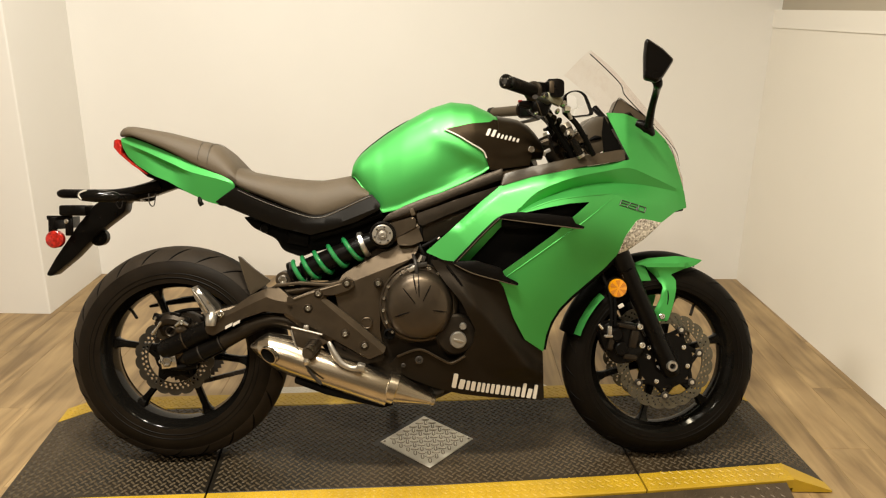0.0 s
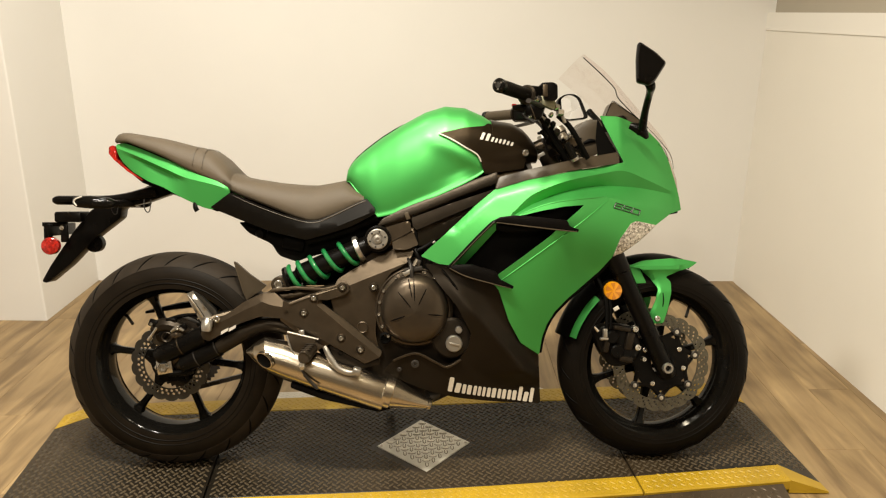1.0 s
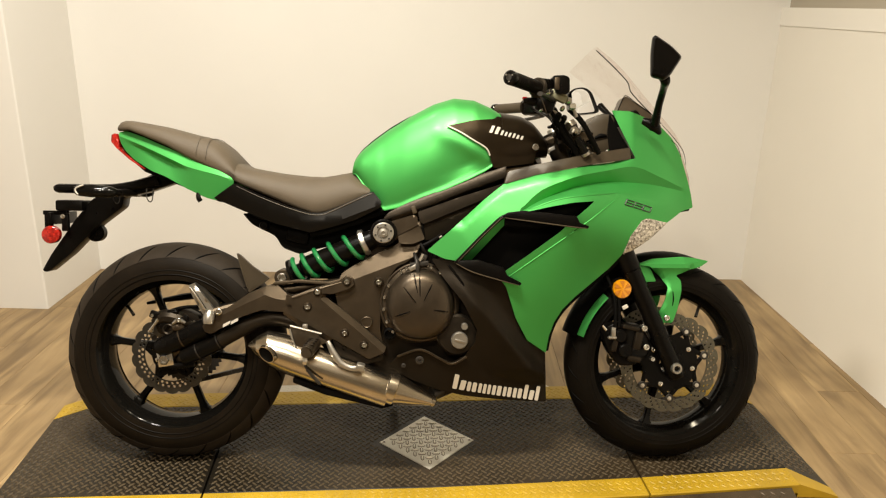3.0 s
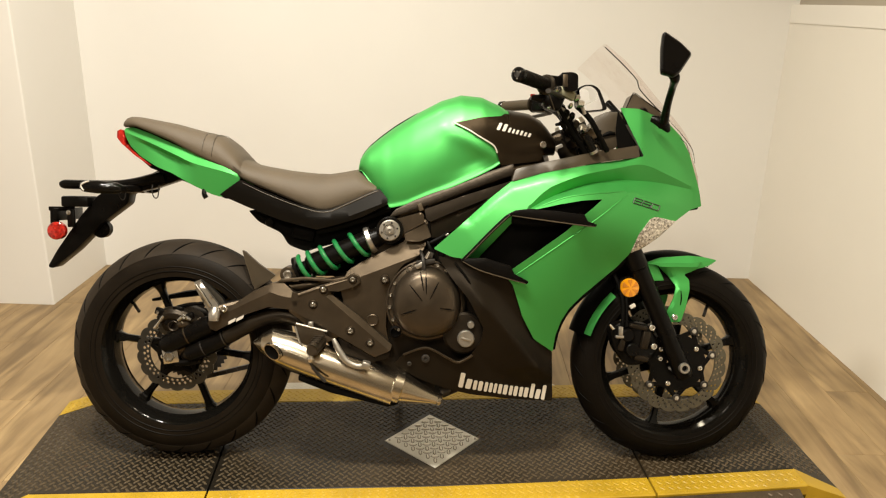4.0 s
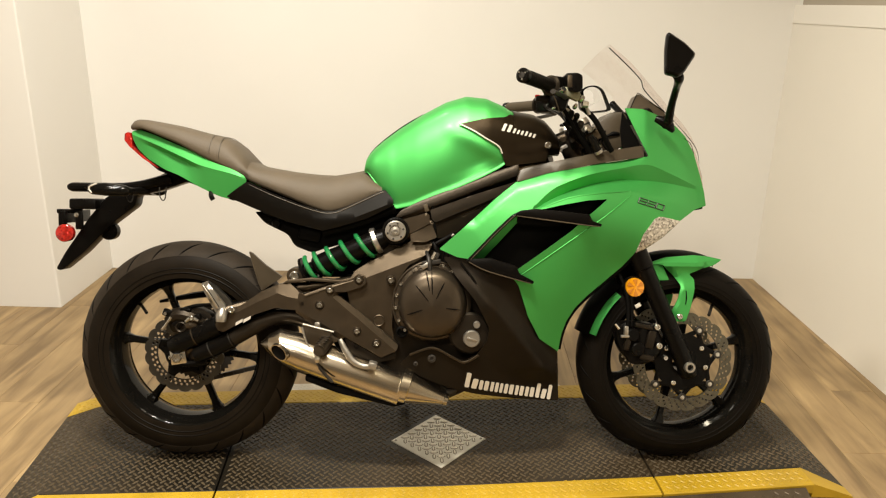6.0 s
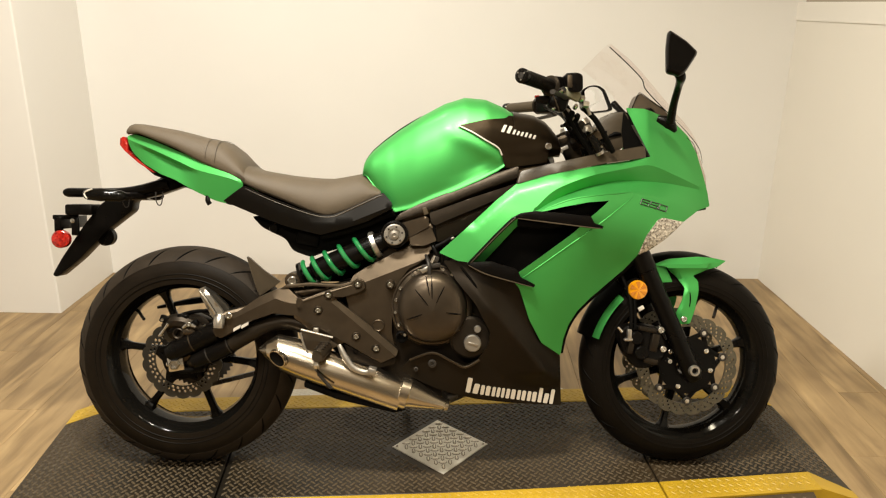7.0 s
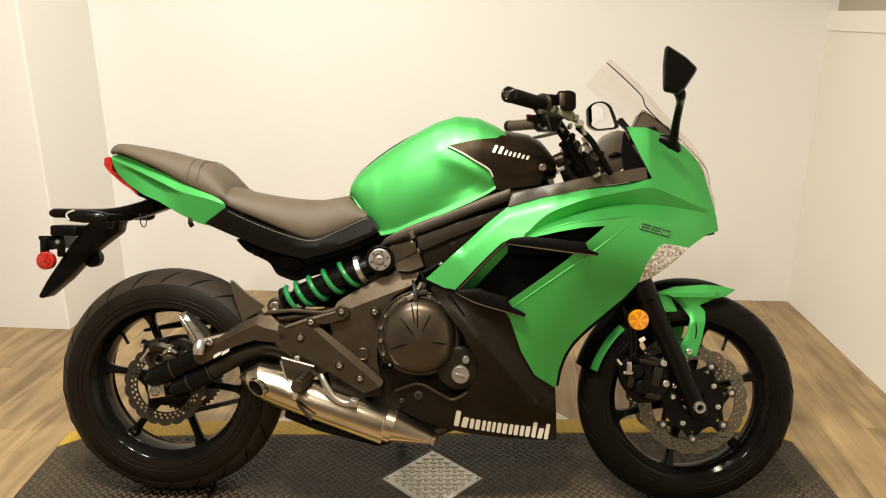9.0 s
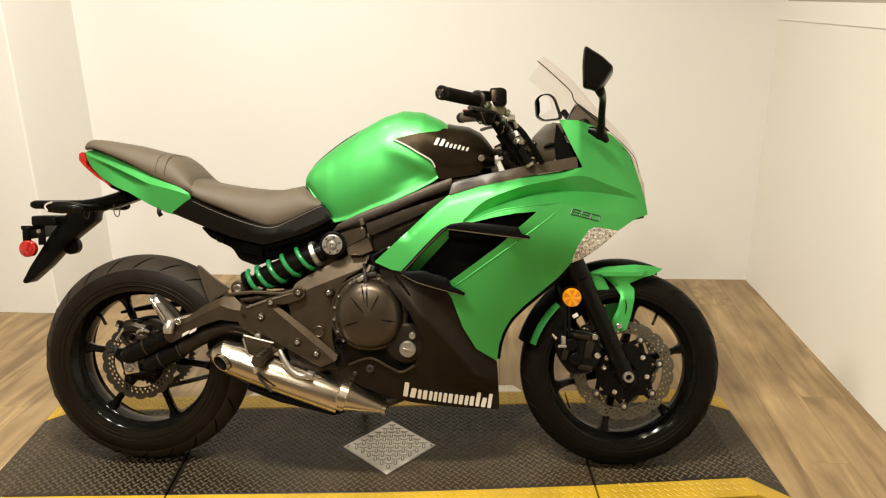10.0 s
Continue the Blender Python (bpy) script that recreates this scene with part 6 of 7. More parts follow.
# air scoop: black fins and dark inside
fin = part("scoop_fin", shell(soft([(0.205, 0.706), (0.222, 0.715), (0.260, 0.720), (0.333, 0.714), (0.396, 0.707), (0.404, 0.691), (0.428, 0.683), (0.424, 0.676), (0.393, 0.678), (0.290, 0.690), (0.212, 0.700)], 0.003), lambda x, z: -0.213 - 0.100 * max(0, x - 0.21) + 0.03 * max(0, z - 0.690), 0.014, 0, bevel=0.001), M["black"], bike, "black plastic scoop fin", smooth=28)
part("scoop_fin", shell(soft([(0.086, 0.587), (0.147, 0.590), (0.213, 0.571), (0.223, 0.551), (0.260, 0.532), (0.256, 0.525), (0.200, 0.538), (0.133, 0.557), (0.086, 0.579)], 0.003), lambda x, z: -0.203 - 0.070 * max(0, x - 0.09) + 0.04 * max(0, z - 0.540), 0.012, 0, bevel=0.001), M["black"], bike, "black plastic scoop fin", smooth=28)
part("scoop_lip", tube([(x, fairing(x, z) - 0.006, z) for x, z in ((0.090, 0.583), (0.122, 0.617), (0.155, 0.653), (0.196, 0.694), (0.210, 0.704))], [0.0045, 0.005, 0.005, 0.005, 0.0045], 10, 4, 1.3), M["black"], bike, "black scoop edge lip")
# Lighter beads paint the lit edges of the fins and lip.
part("fin_edge_light", tube([(x, -0.2145 - 0.100 * (x - 0.21), z) for x, z in ((0.212, 0.701), (0.290, 0.6915), (0.393, 0.6795), (0.422, 0.6775))], [0.0010, 0.0017, 0.0015, 0.0008], 6, 4), M["brown"], fin, "grey bead for the light on the fin edge")
part("fin_edge_light", tube([(x, -0.2045 - 0.070 * (x - 0.09), z) for x, z in ((0.090, 0.580), (0.133, 0.5585), (0.200, 0.5395), (0.252, 0.5265))], [0.0010, 0.0017, 0.0015, 0.0008], 6, 4), M["brown"], fin, "grey bead for the light on the fin edge")
part("fin_edge_light", tube([(x, fairing(x, z) - 0.0128, z) for x, z in ((0.095, 0.586), (0.122, 0.6155), (0.155, 0.6515), (0.196, 0.6925), (0.208, 0.702))], [0.0008, 0.0013, 0.0013, 0.0013, 0.0008], 6, 4), M["brown"], fin, "grey bead for the light on the fin edge")
scoop = [(0.095, 0.582), (0.155, 0.652), (0.212, 0.708), (0.29, 0.72), (0.35, 0.735), (0.43, 0.755), (0.50, 0.76), (0.42, 0.69), (0.23, 0.535), (0.20, 0.545)]
part("scoop_liner", shell(scoop, lambda x, z: fair(x, z) + 0.055, 0.004, 0.03), M["inner"], bike, "dark inside of the air scoop")
# Green paint stands for the fairing's reflection in the dark scoop wall.
part("scoop_wall", shell(soft([(0.098, 0.580), (0.158, 0.650), (0.214, 0.703), (0.250, 0.700), (0.20, 0.64), (0.15, 0.572)], 0.006), lambda x, z: fair(x, z) + 0.040 + 0.5 * max(0, (x - 0.10) - (z - 0.58) * 0.9), 0.004, 0.02), M["green"], bike)
part("scoop_brace", tube([(0.215, -0.195, 0.690), (0.30, -0.19, 0.688), (0.40, -0.19, 0.705)], [0.012, 0.016, 0.010], 8, 4, 0.6), M["inner"], bike)
part("brow_underside", shell(soft([(0.29, 0.712), (0.35, 0.729), (0.43, 0.748), (0.50, 0.755), (0.43, 0.70), (0.39, 0.690)], 0.004), lambda x, z: fairing(x, z) + 0.03, 0.004, 0.02), M["inner"], bike)
part("horn", spin([(0.030, -0.10), (0.030, -0.13), (0.020, -0.14), (0.0, -0.14)], 20, centre=(0.255, 0, 0.590)), M["dark_steel"], bike)
part("dash_cover", shell(soft([(0.214, 0.788), (0.224, 0.821), (0.295, 0.840), (0.443, 0.872), (0.559, 0.892), (0.563, 0.861), (0.444, 0.843), (0.296, 0.813)], 0.006), lambda x, z: fair(x, z) + 0.002, 0.03, 0.02, bevel=0.003), M["cowl"], bike, "brown grey inner fairing strip")
part("dash_cover", shell(soft([(0.214, 0.788), (0.224, 0.821), (0.295, 0.840), (0.443, 0.872), (0.559, 0.892), (0.563, 0.861), (0.444, 0.843), (0.296, 0.813)], 0.006), lambda x, z: -fair(x, z) - 0.002, 0.03, 0.03), M["cowl"], bike, "brown grey inner fairing strip")
part("cockpit_panel", shell([(0.34, 0.84), (0.56, 0.885), (0.53, 0.96), (0.50, 0.99), (0.60, 0.98), (0.64, 0.95), (0.675, 0.87), (0.675, 0.76), (0.60, 0.74), (0.45, 0.80)], flat(-0.035), 0.07, 0), M["inner"], bike, smooth=0)
part("cockpit_side", shell(soft([(0.505, 0.985), (0.54, 0.922), (0.565, 0.868), (0.504, 0.866), (0.498, 0.93)], 0.006), lambda x, z: fair(x, z) + 0.016, 0.004, 0.03), M["inner"], bike)
part("front_signal", shell(soft([(0.680, 0.689), (0.611, 0.702), (0.593, 0.696), (0.562, 0.654), (0.546, 0.602), (0.577, 0.615), (0.625, 0.646)], 0.005), lambda x, z: fairing(x, z) - 0.003, 0.012, 0.012, bevel=0.002), M["lens"], bike, "clear front turn signal lens")
part("front_signal", shell(soft([(0.680, 0.689), (0.611, 0.702), (0.593, 0.696), (0.562, 0.654), (0.546, 0.602), (0.577, 0.615), (0.625, 0.646)], 0.005), lambda x, z: -fairing(x, z) + 0.003, 0.012, 0.02), M["lens"], bike, "clear front turn signal lens")
# nose and headlight
nose = bmesh.new()
loops = []
for z, xf, w in ((0.727, 0.766, 0.036), (0.76, 0.774, 0.046), (0.815, 0.768, 0.058), (0.875, 0.748, 0.066), (0.925, 0.712, 0.074), (0.950, 0.682, 0.082)):
    loops.append([(xf - 0.13 * (abs(t) / 6) ** 2 - 0.002, w * t / 6, z) for t in range(-6, 7)] + [(xf - 0.16, w * t / 6 * 0.8, z) for t in range(6, -7, -2)])
rings(nose, loops)
part("headlight", nose, M["headlamp"], bike, "clear twin headlight lens")
RIMS = (((0.655, -0.082, 0.958), (0.694, -0.066, 0.925), (0.730, -0.046, 0.888), (0.742, -0.038, 0.850)), ((0.690, -0.058, 0.918), (0.711, -0.052, 0.902), (0.724, -0.047, 0.872)))
for path in RIMS:
    part("headlight_rim", tube(path, [0.0006] + [0.0010] * (len(path) - 2) + [0.0005], 6, 5), M["inner"], bike, "dark edge of the headlight")
part("nose_lip", shell(soft([(0.722, 0.726), (0.762, 0.737), (0.763, 0.722), (0.730, 0.716)], 0.004), flat(-0.022), 0.044, 0.0, bevel=0.003), M["black"], bike)
NUMBER = {"6": [(1, 1), (0, 1), (0, 0), (1, 0), (1, 0.52), (0, 0.52)], "5": [(1, 1), (0, 1), (0, 0.52), (1, 0.52), (1, 0), (0, 0)], "0": [(0, 0), (1, 0), (1, 1), (0, 1), (0, 0)]}
for i, c in enumerate("650"):
    squared_digit(NUMBER[c], (0.5380 + 0.0280 * i, 0.7390 + -0.0073 * i), (0.0240, -0.0063), (0.0060, 0.0130), right, "outlined grey model number")

# ---- windscreen ----
ws = bmesh.new()
centre = smooth_path([(0.475, 0, 1.172), (0.545, 0, 1.118), (0.612, 0, 1.045), (0.670, 0, 0.985), (0.722, 0, 0.928), (0.748, 0, 0.88)], 4)
edge = smooth_path([(0.446, 0.175, 1.137), (0.492, 0.168, 1.099), (0.536, 0.158, 1.059), (0.546, 0.152, 1.036), (0.6, 0.12, 0.994), (0.651, 0.085, 0.961)], 4)
loops = []
for c, e in zip(centre, edge):
    row = []
    for k in range(-8, 9):
        t = k / 8
        q = c.lerp(Vector((e.x, 0, e.z)), t * t)
        row.append((q.x, e.y * t, q.z))
    loops.append(row)
outer = [[bm_v for bm_v in row] for row in loops]
rings(ws, outer, closed=False, caps=False)
bmesh.ops.solidify(ws, geom=ws.faces[:], thickness=0.003)
screen = part("windscreen", ws, M["glass"], bike, "clear plastic windscreen", smooth=60)
part("screen_edge", tube([(q.x, -q.y, q.z) for q in edge[::2]], 0.0014, 6, 2), M["inner"], screen, "dark screen edge")

# ---- instruments ----
part("inner_cowl", shell(soft([(0.449, 0.951), (0.480, 0.985), (0.518, 0.986), (0.528, 0.973), (0.527, 0.899), (0.501, 0.881), (0.456, 0.881), (0.440, 0.914)], 0.006), lambda x, z: -0.055 - 0.15 * max(0, x - 0.48), 0.11, 0.0, bevel=0.004), M["cowl"], bike, "brown grey inner cowl panel")
part("cowl_slot", tube([(0.475, -0.062, 0.920), (0.492, -0.063, 0.927), (0.508, -0.064, 0.927)], [0.003, 0.006, 0.003], 8, 3), M["inner"], bike)

part("instrument_panel", box((0.05, 0.13, 0.070), (0.590, 0.0, 0.962), bevel=0.012, turn=Matrix.Rotation(radians(-35), 4, "Y")), M["black"], bike, "black instrument cluster")

# ---- mirrors ----
MIRROR = [(0.547, 1.143), (0.542, 1.138), (0.539, 1.101), (0.541, 1.044), (0.559, 1.041), (0.570, 1.036), (0.586, 1.045), (0.615, 1.092), (0.587, 1.118)]


def mirror_side(s):
    cx = sum(p[0] for p in MIRROR) / len(MIRROR)
    cz = sum(p[1] for p in MIRROR) / len(MIRROR)
    bm, loops = bmesh.new(), []
    o = soft(MIRROR, 0.008)
    for y, k, dx in ((0.352, 0.86, 0.0), (0.345, 0.98, 0.0), (0.330, 1.0, 0.002), (0.27, 0.80, 0.022), (0.245, 0.52, 0.034)):
        loops.append([(cx + (x - cx) * k + dx, -s * y, cz + (z - cz) * k) for x, z in o])
    rings(bm, loops)
    head = part("mirror", bm, M["black"], bike, "black housed rear view mirror")
    xm = min(p[0] for p in MIRROR)
    zs = [p[1] for p in MIRROR]
    part("mirror_glass", box((0.003, 0.072, 0.060), (xm + 0.020, -s * 0.298, (max(zs) + min(zs)) / 2 + 0.002), bevel=0.001, turn=Matrix.Rotation(radians(-24) * s, 4, "Z")), M["mirror"], head)
    part("mirror_stalk", tube([(0.585, -s * 0.305, 1.048), (0.590, -s * 0.30, 1.040), (0.607, -s * 0.235, 1.030), (0.614, -s * 0.18, 0.994), (0.620, -s * 0.137, 0.952)], [0.013, 0.012, 0.009, 0.0095, 0.012], 12, 5), M["black"], head)
    part("mirror_foot", tube([(0.590, -s * 0.120, 0.962), (0.620, -s * 0.125, 0.950), (0.642, -s * 0.112, 0.930)], [0.008, 0.017, 0.006], 12, 4, 0.7), M["black"], head)
    return head


mirror_side(1).location = (-0.001, 0, 0.002)


def far_mirror():
    """The far mirror, fitted to the camera's view, its glass turned to bright wall."""
    d = lambda x, z: 0.28 - 1.6 * (x - 0.55)
    o = soft([(0.484, 1.102), (0.501, 1.115), (0.525, 1.113), (0.542, 1.096), (0.553, 1.060), (0.563, 1.025), (0.510, 1.026), (0.488, 1.043)], 0.010)
    cx, cz = sum(p[0] for p in o) / len(o), sum(p[1] for p in o) / len(o)
    inner = [(cx - 0.003 + (x - cx) * 0.84, cz + (z - cz) * 0.91) for x, z in o]
    head = part("mirror", shell(o, lambda x, z: d(x, z) + 0.034, 0.030, 0, bevel=0.008), M["black"], bike, "black housed rear view mirror")
    part("mirror_rim", shell(o, lambda x, z: d(x, z) + 0.006, 0.010, 0, [inner]), M["black"], head)
    part("mirror_glass", shell(inner, lambda x, z: d(x, z) + 0.004, 0.003, 0), M["mirror"], head)
    part("mirror_stalk", tube([(cx + 0.045, 0.265, cz - 0.025), (cx + 0.065, 0.22, cz - 0.06), (cx + 0.075, 0.16, cz - 0.085), (0.640, 0.10, 0.968)], [0.011, 0.009, 0.0095, 0.014], 12, 5), M["black"], head)
    return head


far_mirror()

# ---- front end ----
FK = Vector((0.4226, 0, -0.9063))


def fork_leg(s):
    low = Vector((FX + 0.004, -s * 0.098, FZ - 0.012))
    bm = tube([low + FK * 0.02, low, low - FK * 0.10, low - FK * 0.30, low - FK * 0.315, low - FK * 0.42], [0.020, 0.026, 0.0245, 0.0255, 0.028, 0.027], 18, 3)
    leg = part("fork_leg", move(bm, STEER), M["black"], bike, "black lower fork leg")
    part("fork_tube", move(tube([low - FK * 0.42, low - FK * 0.74], [0.0205, 0.0205], 16, 1), STEER), M["dark_steel"], leg)
    part("fork_cap", move(tube([low - FK * 0.74, low - FK * 0.755], [0.022, 0.017], 16, 1), STEER), M["alloy"], leg)
    return leg


fork_r, fork_l = fork_leg(1), fork_leg(-1)
part("axle_end", move(spin([(0.0155, -0.10), (0.0155, -0.128), (0.0135, -0.131), (0.0085, -0.131), (0.0075, -0.122), (0.0, -0.122)], 28, centre=(FX, 0, FZ)), STEER), M["alloy"], fork_r, "bright axle end")
for name, d in (("lower_yoke", 0.52), ("upper_yoke", 0.70)):
    p = Vector((FX + 0.004, 0, FZ - 0.012)) - FK * d
    part(name, move(box((0.075, 0.25, 0.030), p, bevel=0.008, turn=Matrix.Rotation(radians(-25), 4, "Y")), STEER), M["frame"], bike)
part("head_stock", tube([Vector((FX - 0.03, 0, FZ)) - FK * 0.50, Vector((FX - 0.03, 0, FZ)) - FK * 0.72], 0.034, 16, 1), M["frame"], main_frame)

# fender
FENDER = [(0.595, 0.570), (0.645, 0.586), (0.729, 0.592), (0.774, 0.588), (0.811, 0.580), (0.788, 0.566), (0.751, 0.556), (0.712, 0.540), (0.728, 0.525), (0.726, 0.495), (0.717, 0.447), (0.704, 0.408), (0.677, 0.406), (0.666, 0.434), (0.682, 0.471), (0.690, 0.507), (0.672, 0.534), (0.634, 0.566)]
FOLD = profile([(0.410, 0.688), (0.440, 0.680), (0.500, 0.696), (0.530, 0.692), (0.570, 0.642)])


RIDGE = profile([(0.59, 0.566), (0.636, 0.573), (0.724, 0.572), (0.796, 0.579), (0.82, 0.58)])


def fender_d(x, z):
    y = -0.082 + 0.9 * max(0, z - RIDGE(x)) + 0.30 * max(0, x - 0.735)
    if z < 0.56:
        y += 0.30 * max(0, RIDGE(x) - z) * min(1, max(0, (z - 0.50) / 0.04)) + 0.5 * max(0, min(0.03, FOLD(z) - x))
    return y


fd = part("front_fender", move(shell(soft(FENDER, 0.006), fender_d, 0.004, 0.010, lines=[along(RIDGE, 0.605, 0.800, 14)]), STEER), M["green"], bike, "green front fender with a black crown", smooth=20)
part("fender_bracket", move(shell(soft([(0.600, 0.566), (0.637, 0.569), (0.662, 0.521), (0.626, 0.520)], 0.004), lambda x, z: -0.066 + 0.2 * max(0, x - 0.62), 0.008, 0.012, bevel=0.002), STEER), M["green"], fd)
part("fender_side", move(shell(soft(FENDER, 0.006), lambda x, z: 0.070 - 0.5 * max(0, z - 0.560) - 0.12 * max(0, x - 0.74), 0.004, 0.02), STEER), M["green"], fd)
def crown_strip(a0, step, count, r0, drop, t0, t1, taper):
    """A strip of the curved top of the fender, from t0 to t1 across it."""
    bm, loops = bmesh.new(), []
    for k in range(count):
        a = radians(a0 + k * step)
        wv = 0.066 if k > 3 or not taper else 0.012 + 0.015 * k
        row = []
        for j in range(9):
            t = t0 + (t1 - t0) * j / 8
            rr = r0 + (0.008 * math.sin(radians(k * 12)) if taper else 0) - drop * t * t
            row.append((FX + rr * math.cos(a), wv * t, FZ + rr * math.sin(a)))
        loops.append(row)
    rings(bm, loops, closed=False, caps=False)
    bmesh.ops.solidify(bm, geom=bm.faces[:], thickness=0.004)
    return move(bm, STEER)


part("fender_crown", crown_strip(69, 4.3, 15, 0.310, 0.028, -0.90, 0.90, True), M["black_satin"], fd, "black top of the fender", smooth=50)
part("fender_tail", crown_strip(127, 4.1, 10, 0.304, 0.028, -0.94, 0.94, False), M["black_satin"], fd, "black top of the fender", smooth=50)
for t0, t1 in ((-1.17, -0.92), (0.92, 1.17)):
    part("fender_tail", crown_strip(134, 4.1, 8, 0.303, 0.030, t0, t1, False), M["green"], fd, smooth=50)
bolt(0.685, -0.090, 0.424, 0.0085, fd)
part("fender_slot", move(tube([(0.702, fender_d(0.702, 0.495), 0.495), (0.704, fender_d(0.704, 0.475), 0.475), (0.702, fender_d(0.702, 0.455), 0.455)], [0.0012, 0.0020, 0.0012], 6, 3), STEER), M["inner"], fd)
# reflector, brake caliper, hose
refl = part("fork_reflector", move(spin([(0.026, -0.100), (0.026, -0.112), (0.0245, -0.115), (0.012, -0.1165), (0.0, -0.117)], 28, centre=(0.548, 0, 0.505)), STEER), M["amber"], bike, "round amber fork reflector")
part("reflector_back", move(spin([(0.030, -0.085), (0.030, -0.104), (0.0, -0.104)], 24, centre=(0.548, 0, 0.505)), STEER), M["black"], refl)
part("reflector_bracket", move(shell(soft([(0.505, 0.545), (0.560, 0.590), (0.600, 0.570), (0.585, 0.470), (0.535, 0.455), (0.520, 0.500)], 0.01), flat(-0.050), 0.03, 0, bevel=0.004), STEER), M["inner"], refl)
part("reflector_bracket", move(tube([(0.56, -0.095, 0.52), (0.585, -0.095, 0.52), (0.60, -0.095, 0.53)], 0.016, 8, 3), STEER), M["black"], refl)
cal = part("front_caliper", move(shell(soft([(0.500, 0.385), (0.520, 0.408), (0.565, 0.410), (0.612, 0.402), (0.640, 0.355), (0.628, 0.310), (0.590, 0.292), (0.545, 0.290), (0.515, 0.330)], 0.014), lambda x, z: -0.105 - 0.008 * math.cos((x - 0.57) * 40), 0.045, 0.02, bevel=0.006), STEER), M["black"], bike, "black front brake caliper")
for x, z, r in ((0.612, 0.397, 0.009), (0.619, 0.345, 0.009), (0.637, 0.312, 0.007)):
    part("caliper_bolt", move(spin([(r, -0.105), (r, -0.120), (r * 0.8, -0.122), (r * 0.5, -0.122), (r * 0.4, -0.117)], 14, centre=(x, 0, z)), STEER), M["chrome"], cal)
for x, z, r in ((0.545, 0.375, 0.018), (0.560, 0.335, 0.019)):
    part("caliper_piston", move(spin([(r, -0.10), (r, -0.120), (r * 0.85, -0.123), (0.0, -0.123)], 20, centre=(x, 0, z)), STEER), M["black"], cal)
for x, z, sx, sz in ((0.575, 0.398, 0.05, 0.012), (0.595, 0.362, 0.022, 0.05), (0.530, 0.352, 0.016, 0.040), (0.585, 0.312, 0.040, 0.016)):
    part("caliper_rib", move(box((sx, 0.016, sz), (x, -0.113, z), bevel=0.004, turn=Matrix.Rotation(radians(12), 4, "Y")), STEER), M["engine"], cal)
part("bleed_nipple", move(tube([(0.505, -0.115, 0.392), (0.494, -0.116, 0.405)], [0.005, 0.003], 8, 1), STEER), M["chrome"], cal)
part("hose_banjo", move(box((0.012, 0.012, 0.026), (0.524, -0.120, 0.388), bevel=0.003), STEER), M["alloy"], cal)
part("hose_banjo", move(box((0.024, 0.012, 0.008), (0.521, -0.121, 0.372), bevel=0.003), STEER), M["alloy"], cal)
part("brake_hose", move(tube([(0.528, -0.12, 0.40), (0.530, -0.115, 0.45), (0.524, -0.105, 0.50), (0.505, -0.08, 0.56), (0.49, -0.06, 0.65)], 0.0055, 8, 5), STEER), M["inner"], cal)
part("speed_cable", move(tube([(0.540, -0.118, 0.40), (0.541, -0.112, 0.46), (0.535, -0.100, 0.52)], 0.0045, 8, 5), STEER), M["inner"], cal)
part("hose_clip", move(box((0.016, 0.006, 0.010), (0.558, -0.110, 0.455), bevel=0.001, turn=Matrix.Rotation(radians(-30), 4, "Y")), STEER), M["silver_print"], cal)
# Wedges in darker amber stand for the prism's shaded faces.
for k in range(6):
    a0, a1 = radians(60 * k + 20), radians(60 * k + 50)
    o = [(0.548 + 0.004 * math.cos(a0), 0.505 + 0.004 * math.sin(a0))] + [(0.548 + 0.023 * math.cos(a0 + (a1 - a0) * j / 4), 0.505 + 0.023 * math.sin(a0 + (a1 - a0) * j / 4)) for j in range(5)]
    part("prism", move(shell(o, flat(-0.1178), 0.002, 0), STEER), M["amber_shaded"], refl)
# rear caliper
rc = part("rear_caliper", shell(soft([(-0.722, 0.398), (-0.700, 0.425), (-0.650, 0.440), (-0.605, 0.420), (-0.596, 0.395), (-0.620, 0.378), (-0.66, 0.372), (-0.712, 0.365)], 0.014), flat(-0.100), 0.035, 0.0, bevel=0.006), M["engine"], bike, "black rear brake caliper with silver clip")
part("caliper_body", tube([(-0.722, -0.103, 0.400), (-0.700, -0.106, 0.414), (-0.672, -0.108, 0.416), (-0.640, -0.104, 0.404), (-0.618, -0.102, 0.394)], [0.012, 0.021, 0.022, 0.018, 0.010], 10, 2), M["engine"], rc)
for x, z, sx, sz, a in ((-0.716, 0.424, 0.026, 0.020, 20), (-0.668, 0.432, 0.030, 0.012, 4), (-0.690, 0.396, 0.022, 0.026, 35), (-0.636, 0.414, 0.020, 0.016, -20), (-0.664, 0.372, 0.044, 0.012, -10)):
    part("caliper_rib", box((sx, 0.014, sz), (x, -0.116, z), bevel=0.004, turn=Matrix.Rotation(radians(a), 4, "Y")), M["black"], rc)
part("caliper_ring", spin([(0.016, -0.106), (0.016, -0.122), (0.013, -0.124), (0.010, -0.122), (0.009, -0.112), (0.0, -0.112)], 18, centre=(-0.680, 0, 0.386)), M["engine"], rc)
part("hose_banjo", tube([(-0.666, -0.124, 0.402), (-0.650, -0.128, 0.412), (-0.634, -0.122, 0.404)], [0.004, 0.006, 0.004], 8, 3), M["alloy"], rc)
bolt(-0.719, -0.124, 0.424, 0.005, rc)
bolt(-0.702, -0.112, 0.350, 0.0055, rc)
part("caliper_hump", tube([(-0.672, -0.105, 0.385), (-0.655, -0.112, 0.392), (-0.640, -0.105, 0.386)], [0.012, 0.017, 0.012], 14, 4), M["clutch"], rc)
